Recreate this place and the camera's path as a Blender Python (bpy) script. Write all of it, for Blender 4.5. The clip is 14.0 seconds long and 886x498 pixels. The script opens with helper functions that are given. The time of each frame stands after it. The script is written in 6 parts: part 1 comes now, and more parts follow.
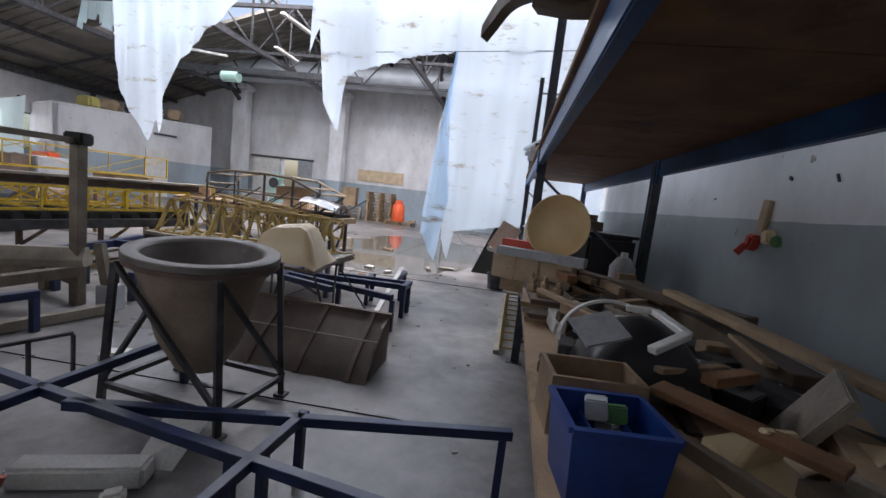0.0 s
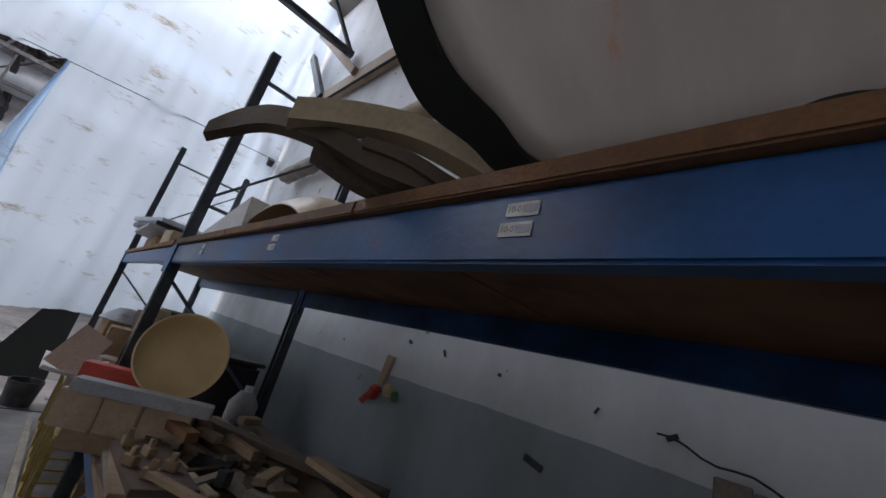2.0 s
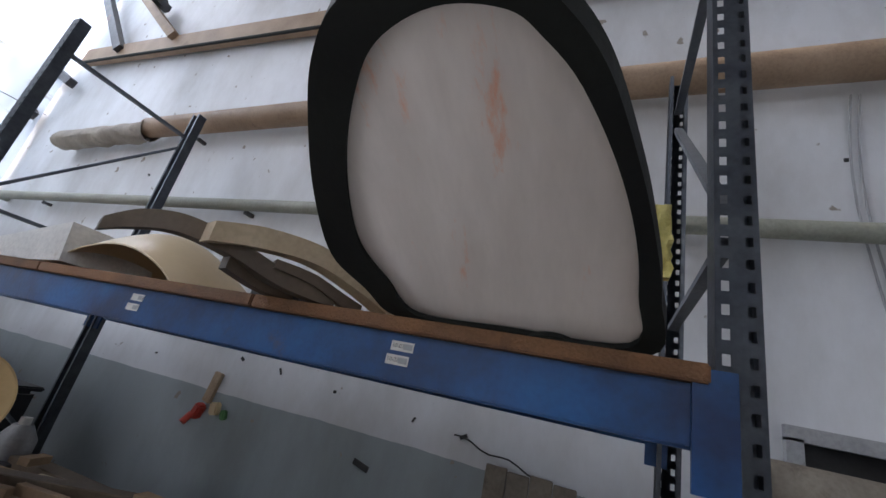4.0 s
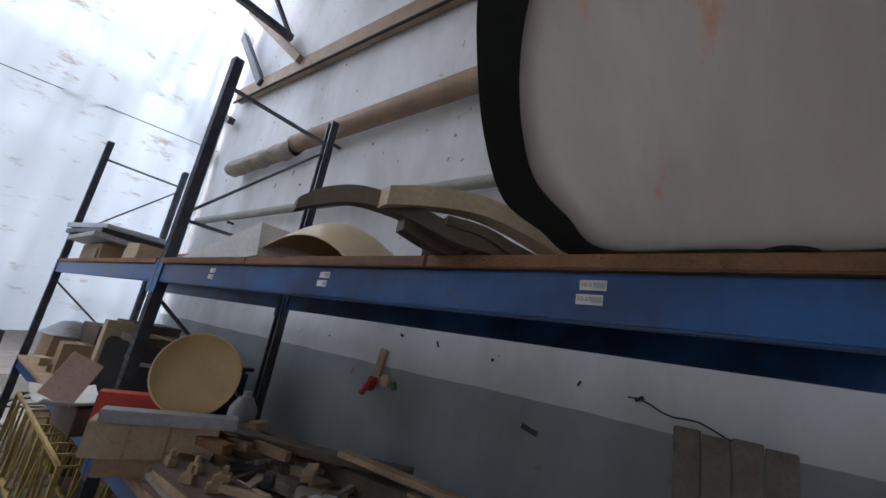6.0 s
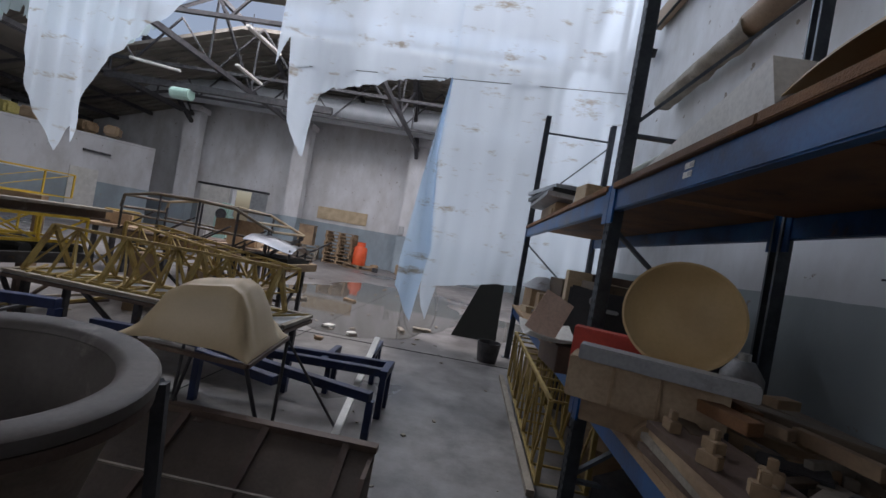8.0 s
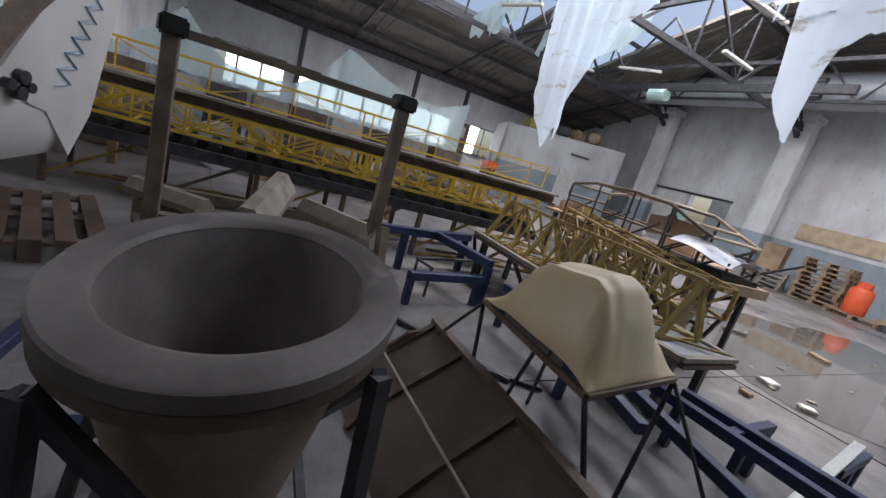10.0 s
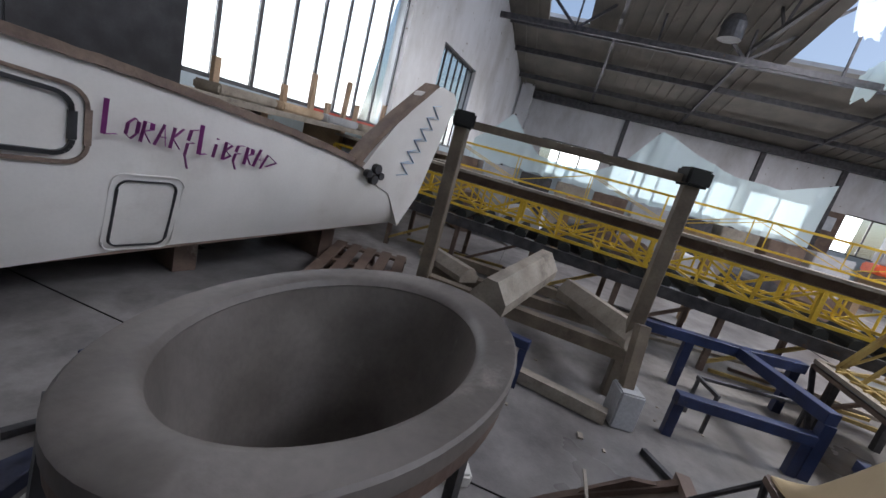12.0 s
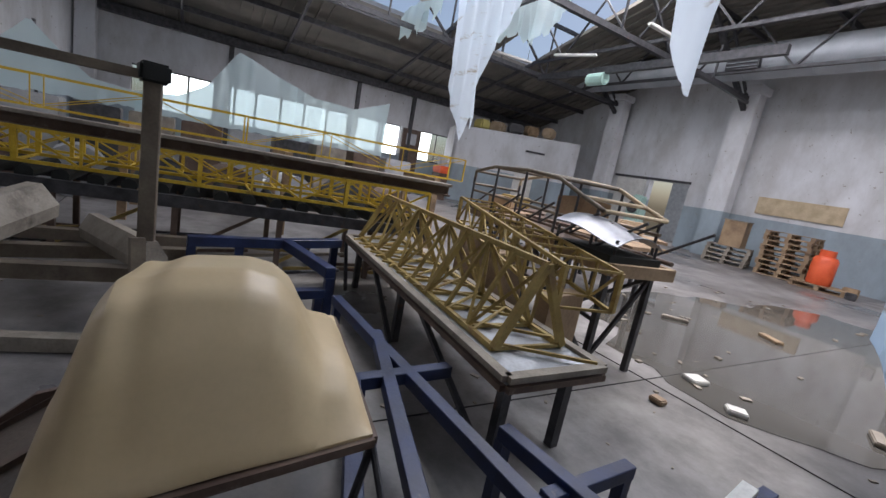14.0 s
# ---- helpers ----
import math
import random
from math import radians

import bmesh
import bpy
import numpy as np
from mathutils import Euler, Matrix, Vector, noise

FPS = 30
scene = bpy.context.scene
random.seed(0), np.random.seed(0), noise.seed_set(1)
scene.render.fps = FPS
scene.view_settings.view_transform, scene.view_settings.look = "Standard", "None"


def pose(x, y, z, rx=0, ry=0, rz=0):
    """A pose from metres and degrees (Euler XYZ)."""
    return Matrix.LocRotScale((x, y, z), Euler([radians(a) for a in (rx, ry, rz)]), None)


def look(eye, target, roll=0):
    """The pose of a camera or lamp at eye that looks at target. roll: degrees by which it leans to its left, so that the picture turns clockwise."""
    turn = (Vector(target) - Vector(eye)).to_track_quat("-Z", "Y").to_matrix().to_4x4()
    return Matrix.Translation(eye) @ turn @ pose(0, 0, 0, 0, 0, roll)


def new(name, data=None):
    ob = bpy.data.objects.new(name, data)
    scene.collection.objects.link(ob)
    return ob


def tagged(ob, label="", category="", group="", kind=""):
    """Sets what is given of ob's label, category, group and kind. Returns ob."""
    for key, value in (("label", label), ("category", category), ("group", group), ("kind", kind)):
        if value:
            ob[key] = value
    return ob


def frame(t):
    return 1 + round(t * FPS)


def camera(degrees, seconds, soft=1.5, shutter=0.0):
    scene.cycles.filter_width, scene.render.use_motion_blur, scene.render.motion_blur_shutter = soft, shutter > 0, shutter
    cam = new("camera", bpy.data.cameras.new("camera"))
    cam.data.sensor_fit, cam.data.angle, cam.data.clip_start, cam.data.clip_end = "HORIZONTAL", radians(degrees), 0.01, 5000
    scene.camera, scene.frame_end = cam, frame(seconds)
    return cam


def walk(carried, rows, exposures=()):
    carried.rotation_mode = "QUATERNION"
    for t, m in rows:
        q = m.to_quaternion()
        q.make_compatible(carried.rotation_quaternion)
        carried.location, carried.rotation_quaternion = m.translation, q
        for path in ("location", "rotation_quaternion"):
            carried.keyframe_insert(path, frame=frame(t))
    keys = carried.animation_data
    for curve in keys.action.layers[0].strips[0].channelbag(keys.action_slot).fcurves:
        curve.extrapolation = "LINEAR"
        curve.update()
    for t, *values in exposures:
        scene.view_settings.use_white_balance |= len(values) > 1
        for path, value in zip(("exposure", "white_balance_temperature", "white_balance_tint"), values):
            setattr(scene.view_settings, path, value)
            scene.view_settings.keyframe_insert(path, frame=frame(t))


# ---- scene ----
cam = camera(94.0, 14.0)
PATH = [
    (0.0, (0.245, -0.085, 1.387), (0.091, 0.896, 1.266), 6.63),
    (0.5, (0.216, 0.016, 1.364), (0.172, 1.008, 1.240), 9.06),
    (1.0, (0.210, 0.184, 1.370), (0.296, 1.179, 1.322), 11.06),
    (1.5, (0.133, 0.258, 1.498), (0.456, 1.195, 1.629), 16.45),
    (2.0, (-0.048, 0.312, 1.588), (0.561, 1.056, 1.864), 16.66),
    (2.5, (-0.246, 0.278, 1.671), (0.492, 0.848, 2.032), 17.29),
    (3.0, (-0.431, 0.223, 1.711), (0.362, 0.701, 2.088), 16.91),
    (3.2, (-0.499, 0.216, 1.722), (0.315, 0.663, 2.094), 16.56),
    (5.3, (-0.553, 0.301, 1.765), (0.327, 0.663, 2.072), 10.32),
    (5.5, (-0.538, 0.318, 1.725), (0.314, 0.751, 2.019), 9.92),
    (6.0, (-0.542, 0.369, 1.640), (0.198, 0.997, 1.883), 10.50),
    (6.5, (-0.550, 0.445, 1.554), (0.044, 1.229, 1.731), 9.26),
    (7.0, (-0.488, 0.617, 1.512), (-0.044, 1.504, 1.636), 7.86),
    (7.5, (-0.463, 0.878, 1.443), (-0.222, 1.846, 1.508), 7.73),
    (8.0, (-0.351, 1.156, 1.384), (-0.416, 2.154, 1.384), 10.07),
    (8.5, (-0.353, 1.359, 1.352), (-0.759, 2.269, 1.261), 12.14),
    (8.7, (-0.380, 1.417, 1.328), (-0.883, 2.273, 1.204), 12.81),
    (10.8, (-0.566, 2.244, 1.285), (-1.505, 2.476, 1.031), 16.99),
    (11.0, (-0.574, 2.276, 1.283), (-1.527, 2.426, 1.022), 16.66),
    (11.5, (-0.646, 2.288, 1.285), (-1.612, 2.228, 1.033), 15.60),
    (12.0, (-0.789, 2.356, 1.313), (-1.740, 2.146, 1.085), 15.30),
    (12.5, (-0.841, 2.525, 1.304), (-1.816, 2.463, 1.094), 13.10),
    (13.0, (-0.779, 2.806, 1.318), (-1.748, 2.959, 1.125), 11.85),
    (13.5, (-0.657, 3.118, 1.339), (-1.581, 3.449, 1.147), 11.90),
    (14.0, (-0.606, 3.376, 1.316), (-1.441, 3.892, 1.127), 10.69),
]
walk(cam, [(t, look(e, a, r)) for t, e, a, r in PATH], [(0.0, 0.35), (0.5, 0.15), (1.0, 0.25), (1.5, -0.1), (2.0, -0.25), (2.5, 0.1), (3.0, 0.4), (5.5, 0.75), (6.0, 0.2), (6.5, -0.05), (7.0, -0.4), (7.5, -0.55), (8.5, -0.55), (11.0, 0.4), (12.0, 0.4), (12.5, 0.3), (13.5, 0.0), (14.0, -0.05)])

# ---- light ----
world = bpy.data.worlds.new("world")
scene.world = world
world.use_nodes = True
wn = world.node_tree.nodes
sky = wn.new("ShaderNodeTexSky")
sky.sky_type, sky.sun_disc = "NISHITA", False
sky.sun_elevation, sky.sun_rotation = radians(66), radians(-8)
sky.air_density, sky.dust_density = 1.0, 3.0
wn["Background"].inputs["Strength"].default_value = 0.13
world.node_tree.links.new(sky.outputs[0], wn["Background"].inputs["Color"])
sun = new("sun", bpy.data.lights.new("sun", "SUN"))
sun.data.energy, sun.data.angle, sun.data.color = 1.6, radians(10), (1.0, 0.97, 0.93)
sun.matrix_world = look((0, 0, 30), (2, -13, 0))


def window_light(name, eye, target, w, h, watts, color=(0.965, 0.93, 1.0)):
    """Sky light that enters by an opening."""
    d = bpy.data.lights.new(name, "AREA")
    d.shape, d.size, d.size_y, d.energy, d.color = "RECTANGLE", w, h, watts, color
    o = new(name, d)
    o.matrix_world = look(eye, target)
    return o


SKY_POWER = 0.4
window_light("skylight_glow", (-4.9, 8.8, 7.62), (-4.9, 8.8, 0), 12.5, 2.8, 3000 * SKY_POWER)
window_light("skylight_glow", (-4.9, 13.4, 7.62), (-4.9, 13.4, 0), 12.5, 1.8, 1700 * SKY_POWER)
window_light("window_glow", (-6.4, -1.62, 2.6), (-6.2, 4, 1.8), 4.2, 2.4, 150 * SKY_POWER)
window_light("window_glow", (-19.5, 7.4, 2.2), (0, 7.4, 1.2), 11.5, 1.4, 480 * SKY_POWER)
window_light("roof_glow", (-4.9, 1.2, 7.62), (-4.9, 1.2, 0), 11.5, 1.2, 40 * SKY_POWER)


# ---- materials ----
def node_material(name):
    m = bpy.data.materials.new(name)
    m.use_nodes = True
    return m, m.node_tree.nodes, m.node_tree.links, m.node_tree.nodes["Principled BSDF"]


def surface(name, c1, c2, scale=6.0, rough=0.6, metal=0.0, bump=0.15, dirt=None, dirt_at=0.6, stretch=(1, 1, 1), fine=60.0, spread=0.12, grainy=0.4):
    """Two tones by large noise, a fine grain in relief, and stains of a third tone."""
    m, n, l, b = node_material(name)
    co = n.new("ShaderNodeNewGeometry")
    mp = n.new("ShaderNodeMapping")
    mp.inputs["Scale"].default_value = stretch
    l.new(co.outputs["Position"], mp.inputs["Vector"])
    big = n.new("ShaderNodeTexNoise")
    big.inputs["Scale"].default_value, big.inputs["Detail"].default_value = scale, 5
    l.new(mp.outputs[0], big.inputs["Vector"])
    small = n.new("ShaderNodeTexNoise")
    small.inputs["Scale"].default_value, small.inputs["Detail"].default_value = fine, 4
    l.new(mp.outputs[0], small.inputs["Vector"])
    ramp = n.new("ShaderNodeValToRGB")
    ramp.color_ramp.elements[0].position, ramp.color_ramp.elements[1].position = 0.35, 0.68
    ramp.color_ramp.elements[0].color, ramp.color_ramp.elements[1].color = (*c1, 1), (*c2, 1)
    l.new(big.outputs["Fac"], ramp.inputs[0])
    colour = ramp.outputs[0]
    grain = n.new("ShaderNodeMix")
    grain.data_type, grain.blend_type = "RGBA", "MULTIPLY"
    grain.inputs[0].default_value = grainy
    gr = n.new("ShaderNodeValToRGB")
    gr.color_ramp.elements[0].position, gr.color_ramp.elements[1].position = 0.3, 0.6
    gr.color_ramp.elements[0].color = (0.6, 0.6, 0.6, 1)
    l.new(small.outputs["Fac"], gr.inputs[0])
    l.new(colour, grain.inputs[6])
    l.new(gr.outputs[0], grain.inputs[7])
    colour = grain.outputs[2]
    if dirt:
        st = n.new("ShaderNodeTexNoise")
        st.inputs["Scale"].default_value, st.inputs["Detail"].default_value, st.inputs["Roughness"].default_value = scale * 0.6, 9, 0.7
        l.new(mp.outputs[0], st.inputs["Vector"])
        sr = n.new("ShaderNodeValToRGB")
        sr.color_ramp.elements[0].position, sr.color_ramp.elements[1].position = dirt_at, dirt_at + spread
        l.new(st.outputs["Fac"], sr.inputs[0])
        dm = n.new("ShaderNodeMix")
        dm.data_type = "RGBA"
        l.new(sr.outputs[0], dm.inputs[0])
        l.new(colour, dm.inputs[6])
        dm.inputs[7].default_value = (*dirt, 1)
        colour = dm.outputs[2]
    l.new(colour, b.inputs["Base Color"])
    rr = n.new("ShaderNodeMapRange")
    rr.inputs["To Min"].default_value, rr.inputs["To Max"].default_value = max(rough - 0.12, 0.05), min(rough + 0.12, 1)
    l.new(big.outputs["Fac"], rr.inputs["Value"])
    l.new(rr.outputs[0], b.inputs["Roughness"])
    b.inputs["Metallic"].default_value = metal
    bp = n.new("ShaderNodeBump")
    bp.inputs["Strength"].default_value, bp.inputs["Distance"].default_value = bump, 0.01
    l.new(small.outputs["Fac"], bp.inputs["Height"])
    l.new(bp.outputs[0], b.inputs["Normal"])
    return m


def painted_wall(name, line, upper=(0.74, 0.76, 0.78), lower=(0.36, 0.41, 0.43)):
    """White limewash above a grey-blue oil-paint dado, scuffed and stained."""
    m, n, l, b = node_material(name)
    co = n.new("ShaderNodeNewGeometry")
    sep = n.new("ShaderNodeSeparateXYZ")
    l.new(co.outputs["Position"], sep.inputs[0])
    wob = n.new("ShaderNodeTexNoise")
    wob.inputs["Scale"].default_value, wob.inputs["Detail"].default_value = 3.0, 6
    l.new(co.outputs["Position"], wob.inputs["Vector"])
    ad = n.new("ShaderNodeMath")
    ad.operation = "MULTIPLY_ADD"
    ad.inputs[1].default_value = 0.03
    l.new(wob.outputs["Fac"], ad.inputs[0])
    l.new(sep.outputs["Z"], ad.inputs[2])
    gt = n.new("ShaderNodeMath")
    gt.operation = "GREATER_THAN"
    gt.inputs[1].default_value = line + 0.015
    l.new(ad.outputs[0], gt.inputs[0])
    mx = n.new("ShaderNodeMix")
    mx.data_type = "RGBA"
    mx.inputs[6].default_value, mx.inputs[7].default_value = (*lower, 1), (*upper, 1)
    l.new(gt.outputs[0], mx.inputs[0])
    st = n.new("ShaderNodeTexNoise")
    st.inputs["Scale"].default_value, st.inputs["Detail"].default_value, st.inputs["Roughness"].default_value = 0.9, 10, 0.65
    mp = n.new("ShaderNodeMapping")
    mp.inputs["Scale"].default_value = (1, 1, 0.5)
    l.new(co.outputs["Position"], mp.inputs["Vector"])
    l.new(mp.outputs[0], st.inputs["Vector"])
    sr = n.new("ShaderNodeValToRGB")
    sr.color_ramp.elements[0].position, sr.color_ramp.elements[1].position = 0.36, 0.6
    sr.color_ramp.elements[0].color, sr.color_ramp.elements[1].color = (0.66, 0.64, 0.61, 1), (1, 1, 1, 1)
    l.new(st.outputs["Fac"], sr.inputs[0])
    mu = n.new("ShaderNodeMix")
    mu.data_type, mu.blend_type = "RGBA", "MULTIPLY"
    mu.inputs[0].default_value = 0.8
    l.new(mx.outputs[2], mu.inputs[6])
    l.new(sr.outputs[0], mu.inputs[7])
    # small chips and spots
    sp = n.new("ShaderNodeTexNoise")
    sp.inputs["Scale"].default_value, sp.inputs["Detail"].default_value = 9.0, 3
    l.new(co.outputs["Position"], sp.inputs["Vector"])
    spr = n.new("ShaderNodeValToRGB")
    spr.color_ramp.elements[0].position, spr.color_ramp.elements[1].position = 0.70, 0.73
    l.new(sp.outputs["Fac"], spr.inputs[0])
    ch = n.new("ShaderNodeMix")
    ch.data_type = "RGBA"
    l.new(spr.outputs[0], ch.inputs[0])
    l.new(mu.outputs[2], ch.inputs[6])
    ch.inputs[7].default_value = (0.3, 0.27, 0.23, 1)
    l.new(ch.outputs[2], b.inputs["Base Color"])
    b.inputs["Roughness"].default_value = 0.65
    bp = n.new("ShaderNodeBump")
    bp.inputs["Strength"].default_value, bp.inputs["Distance"].default_value = 0.25, 0.01
    l.new(st.outputs["Fac"], bp.inputs["Height"])
    l.new(bp.outputs[0], b.inputs["Normal"])
    return m


def film(name, tint=(0.66, 0.78, 0.88), clear=0.34, dirt=True):
    """Thin polythene sheet, dusty, letting light through."""
    m, n, l, b = node_material(name)
    out = n["Material Output"]
    tr, gl, cl, dif = n.new("ShaderNodeBsdfTranslucent"), n.new("ShaderNodeBsdfGlossy"), n.new("ShaderNodeBsdfTransparent"), n.new("ShaderNodeBsdfDiffuse")
    n.remove(b)
    gl.inputs["Roughness"].default_value = 0.3
    co = n.new("ShaderNodeNewGeometry")
    mp = n.new("ShaderNodeMapping")
    mp.inputs["Scale"].default_value = (1, 1, 3.2)
    l.new(co.outputs["Position"], mp.inputs["Vector"])
    no = n.new("ShaderNodeTexNoise")
    no.inputs["Scale"].default_value, no.inputs["Detail"].default_value, no.inputs["Roughness"].default_value = 1.5, 9, 0.72
    l.new(mp.outputs[0], no.inputs["Vector"])
    ra = n.new("ShaderNodeValToRGB")
    ra.color_ramp.elements[0].position, ra.color_ramp.elements[1].position = 0.57, 0.66
    ra.color_ramp.elements[0].color = (*tint, 1)
    ra.color_ramp.elements[1].color = (0.4, 0.36, 0.3, 1) if dirt else (*tint, 1)
    l.new(no.outputs["Fac"], ra.inputs[0])
    l.new(ra.outputs[0], tr.inputs["Color"])
    l.new(ra.outputs[0], dif.inputs["Color"])
    cl.inputs["Color"].default_value = (*tint, 1)

    def mix(a, c, f):
        x = n.new("ShaderNodeMixShader")
        x.inputs[0].default_value = f
        l.new(a, x.inputs[1])
        l.new(c, x.inputs[2])
        return x.outputs[0]
    s = mix(tr.outputs[0], dif.outputs[0], 0.22)
    s = mix(s, cl.outputs[0], clear)
    s = mix(s, gl.outputs[0], 0.07)
    l.new(s, out.inputs["Surface"])
    return m


def concrete_floor():
    """Worn grey concrete, darker damp areas, pale scrubbed tracks, saw-cut joints."""
    m, n, l, b = node_material("floor_concrete")
    co = n.new("ShaderNodeNewGeometry")
    big, mid, small = (n.new("ShaderNodeTexNoise") for _ in range(3))
    for nd, s, d in ((big, 0.45, 6), (mid, 2.6, 9), (small, 55, 4)):
        nd.inputs["Scale"].default_value, nd.inputs["Detail"].default_value = s, d
        l.new(co.outputs["Position"], nd.inputs["Vector"])
    mid.inputs["Roughness"].default_value = 0.68
    r1 = n.new("ShaderNodeValToRGB")
    e = r1.color_ramp.elements
    e[0].position, e[1].position = 0.34, 0.66
    e[0].color, e[1].color = (0.13, 0.121, 0.118, 1), (0.305, 0.29, 0.281, 1)
    l.new(mid.outputs["Fac"], r1.inputs[0])
    r2 = n.new("ShaderNodeValToRGB")
    e = r2.color_ramp.elements
    e[0].position, e[1].position = 0.42, 0.6
    e[0].color, e[1].color = (0.62, 0.62, 0.62, 1), (1, 1, 1, 1)
    l.new(big.outputs["Fac"], r2.inputs[0])
    mu = n.new("ShaderNodeMix")
    mu.data_type, mu.blend_type = "RGBA", "MULTIPLY"
    mu.inputs[0].default_value = 1.0
    l.new(r1.outputs[0], mu.inputs[6])
    l.new(r2.outputs[0], mu.inputs[7])
    l.new(mu.outputs[2], b.inputs["Base Color"])
    rr = n.new("ShaderNodeMapRange")
    rr.inputs["From Min"].default_value, rr.inputs["From Max"].default_value = 0.35, 0.65
    rr.inputs["To Min"].default_value, rr.inputs["To Max"].default_value = 0.22, 0.62
    l.new(big.outputs["Fac"], rr.inputs["Value"])
    l.new(rr.outputs[0], b.inputs["Roughness"])
    bp = n.new("ShaderNodeBump")
    bp.inputs["Strength"].default_value, bp.inputs["Distance"].default_value = 0.12, 0.01
    l.new(small.outputs["Fac"], bp.inputs["Height"])
    l.new(bp.outputs[0], b.inputs["Normal"])
    return m


def glass_like(name, color, rough, transmission):
    m, n, l, b = node_material(name)
    b.inputs["Base Color"].default_value = (*color, 1)
    b.inputs["Roughness"].default_value = rough
    b.inputs["Transmission Weight"].default_value = transmission
    return m


TROUGH = surface("dark_laminate", (0.075, 0.055, 0.04), (0.13, 0.095, 0.07), 5, 0.55, 0, 0.2, (0.2, 0.16, 0.12), 0.64)
BONNET = surface("dull_sheet_metal", (0.17, 0.18, 0.20), (0.30, 0.31, 0.34), 5, 0.32, 0.5, 0.05, (0.12, 0.1, 0.09), 0.62)
OLIVE = surface("dark_ply", (0.085, 0.06, 0.038), (0.15, 0.11, 0.07), 5, 0.6, 0, 0.2, (0.05, 0.04, 0.03), 0.6)
FLOOR = concrete_floor()
WALL_E = painted_wall("wall_paint_east", 1.48)
WALL_N = painted_wall("wall_paint_hall", 1.62, (0.70, 0.71, 0.73), (0.34, 0.41, 0.46))
ROOF = surface("roof_panel", (0.16, 0.15, 0.13), (0.24, 0.22, 0.19), 1.5, 0.9, 0, 0.2, (0.09, 0.08, 0.07))
STEEL = surface("dark_steel", (0.045, 0.045, 0.05), (0.10, 0.10, 0.105), 9, 0.5, 0.4, 0.2, (0.16, 0.08, 0.04), 0.62)
RACK = surface("rack_steel", (0.10, 0.115, 0.14), (0.17, 0.19, 0.21), 7, 0.45, 0.5, 0.15, (0.2, 0.12, 0.07), 0.66)
RACKBLUE = surface("rack_blue", (0.004, 0.03, 0.11), (0.012, 0.11, 0.33), 4, 0.38, 0.0, 0.08, (0.10, 0.055, 0.035), 0.59)
BLUE = surface("blue_paint", (0.010, 0.018, 0.055), (0.02, 0.036, 0.11), 7, 0.42, 0.0, 0.12, (0.16, 0.15, 0.14), 0.63)
YELLOW = surface("yellow_paint", (0.56, 0.36, 0.02), (0.72, 0.50, 0.05), 8, 0.5, 0, 0.12, (0.22, 0.12, 0.05), 0.60)
OCHRE = surface("faded_yellow", (0.28, 0.19, 0.05), (0.42, 0.31, 0.10), 8, 0.6, 0, 0.12, (0.2, 0.11, 0.05), 0.56)
BROWN = surface("brown_primer", (0.10, 0.065, 0.05), (0.17, 0.12, 0.09), 6, 0.6, 0.1, 0.15, (0.3, 0.26, 0.21), 0.6)
POSTM = surface("olive_steel", (0.12, 0.095, 0.07), (0.2, 0.165, 0.12), 6, 0.6, 0.1, 0.15, (0.08, 0.06, 0.05), 0.58)
CHIP = surface("chipboard", (0.33, 0.22, 0.13), (0.46, 0.32, 0.19), 5, 0.75, 0, 0.35, (0.2, 0.13, 0.08), 0.58, fine=140)
# Darker red-brown chipboard for the upper shelf boards and some offcuts.
CHIPDARK = surface("dark_chipboard", (0.15, 0.075, 0.035), (0.29, 0.14, 0.06), 4, 0.75, 0, 0.35, (0.07, 0.04, 0.025), 0.58, fine=140)
WOOD = surface("old_wood", (0.24, 0.16, 0.095), (0.42, 0.30, 0.18), 3, 0.7, 0, 0.3, (0.12, 0.08, 0.05), 0.58, (1, 1, 1), 40)
PALEWOOD = surface("pale_wood", (0.46, 0.36, 0.23), (0.60, 0.49, 0.33), 4, 0.7, 0, 0.25, (0.25, 0.17, 0.1), 0.64)
GREYWOOD = surface("grey_wood", (0.22, 0.19, 0.155), (0.36, 0.32, 0.26), 5, 0.75, 0, 0.3, (0.12, 0.1, 0.08), 0.58)
CREAM = surface("cream_fibreglass", (0.58, 0.45, 0.26), (0.67, 0.53, 0.33), 3, 0.4, 0, 0.03, (0.42, 0.30, 0.15), 0.66, spread=0.2, grainy=0.08)
BOWL = surface("yellow_resin", (0.60, 0.42, 0.20), (0.70, 0.52, 0.27), 4, 0.5, 0, 0.05, (0.4, 0.27, 0.12), 0.66, grainy=0.12)
HOPPER = surface("grey_gelcoat", (0.10, 0.086, 0.074), (0.19, 0.168, 0.15), 4, 0.55, 0, 0.08, (0.30, 0.27, 0.24), 0.60, grainy=0.3)
HOPPEROUT = surface("raw_laminate", (0.22, 0.165, 0.12), (0.34, 0.265, 0.2), 5, 0.55, 0, 0.2, (0.5, 0.46, 0.4), 0.66)
HULL = surface("white_gelcoat", (0.60, 0.58, 0.54), (0.72, 0.70, 0.66), 1.6, 0.4, 0, 0.04, (0.46, 0.42, 0.38), 0.58, spread=0.25, grainy=0.08)
HULLDARK = surface("bare_laminate", (0.13, 0.09, 0.07), (0.22, 0.16, 0.12), 6, 0.7, 0, 0.3, (0.4, 0.35, 0.3), 0.62)
RUBBER = surface("black_rubber", (0.008, 0.009, 0.008), (0.014, 0.017, 0.014), 8, 0.8, 0, 0.15)
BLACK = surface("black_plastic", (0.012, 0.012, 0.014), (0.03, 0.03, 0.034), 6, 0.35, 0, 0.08)
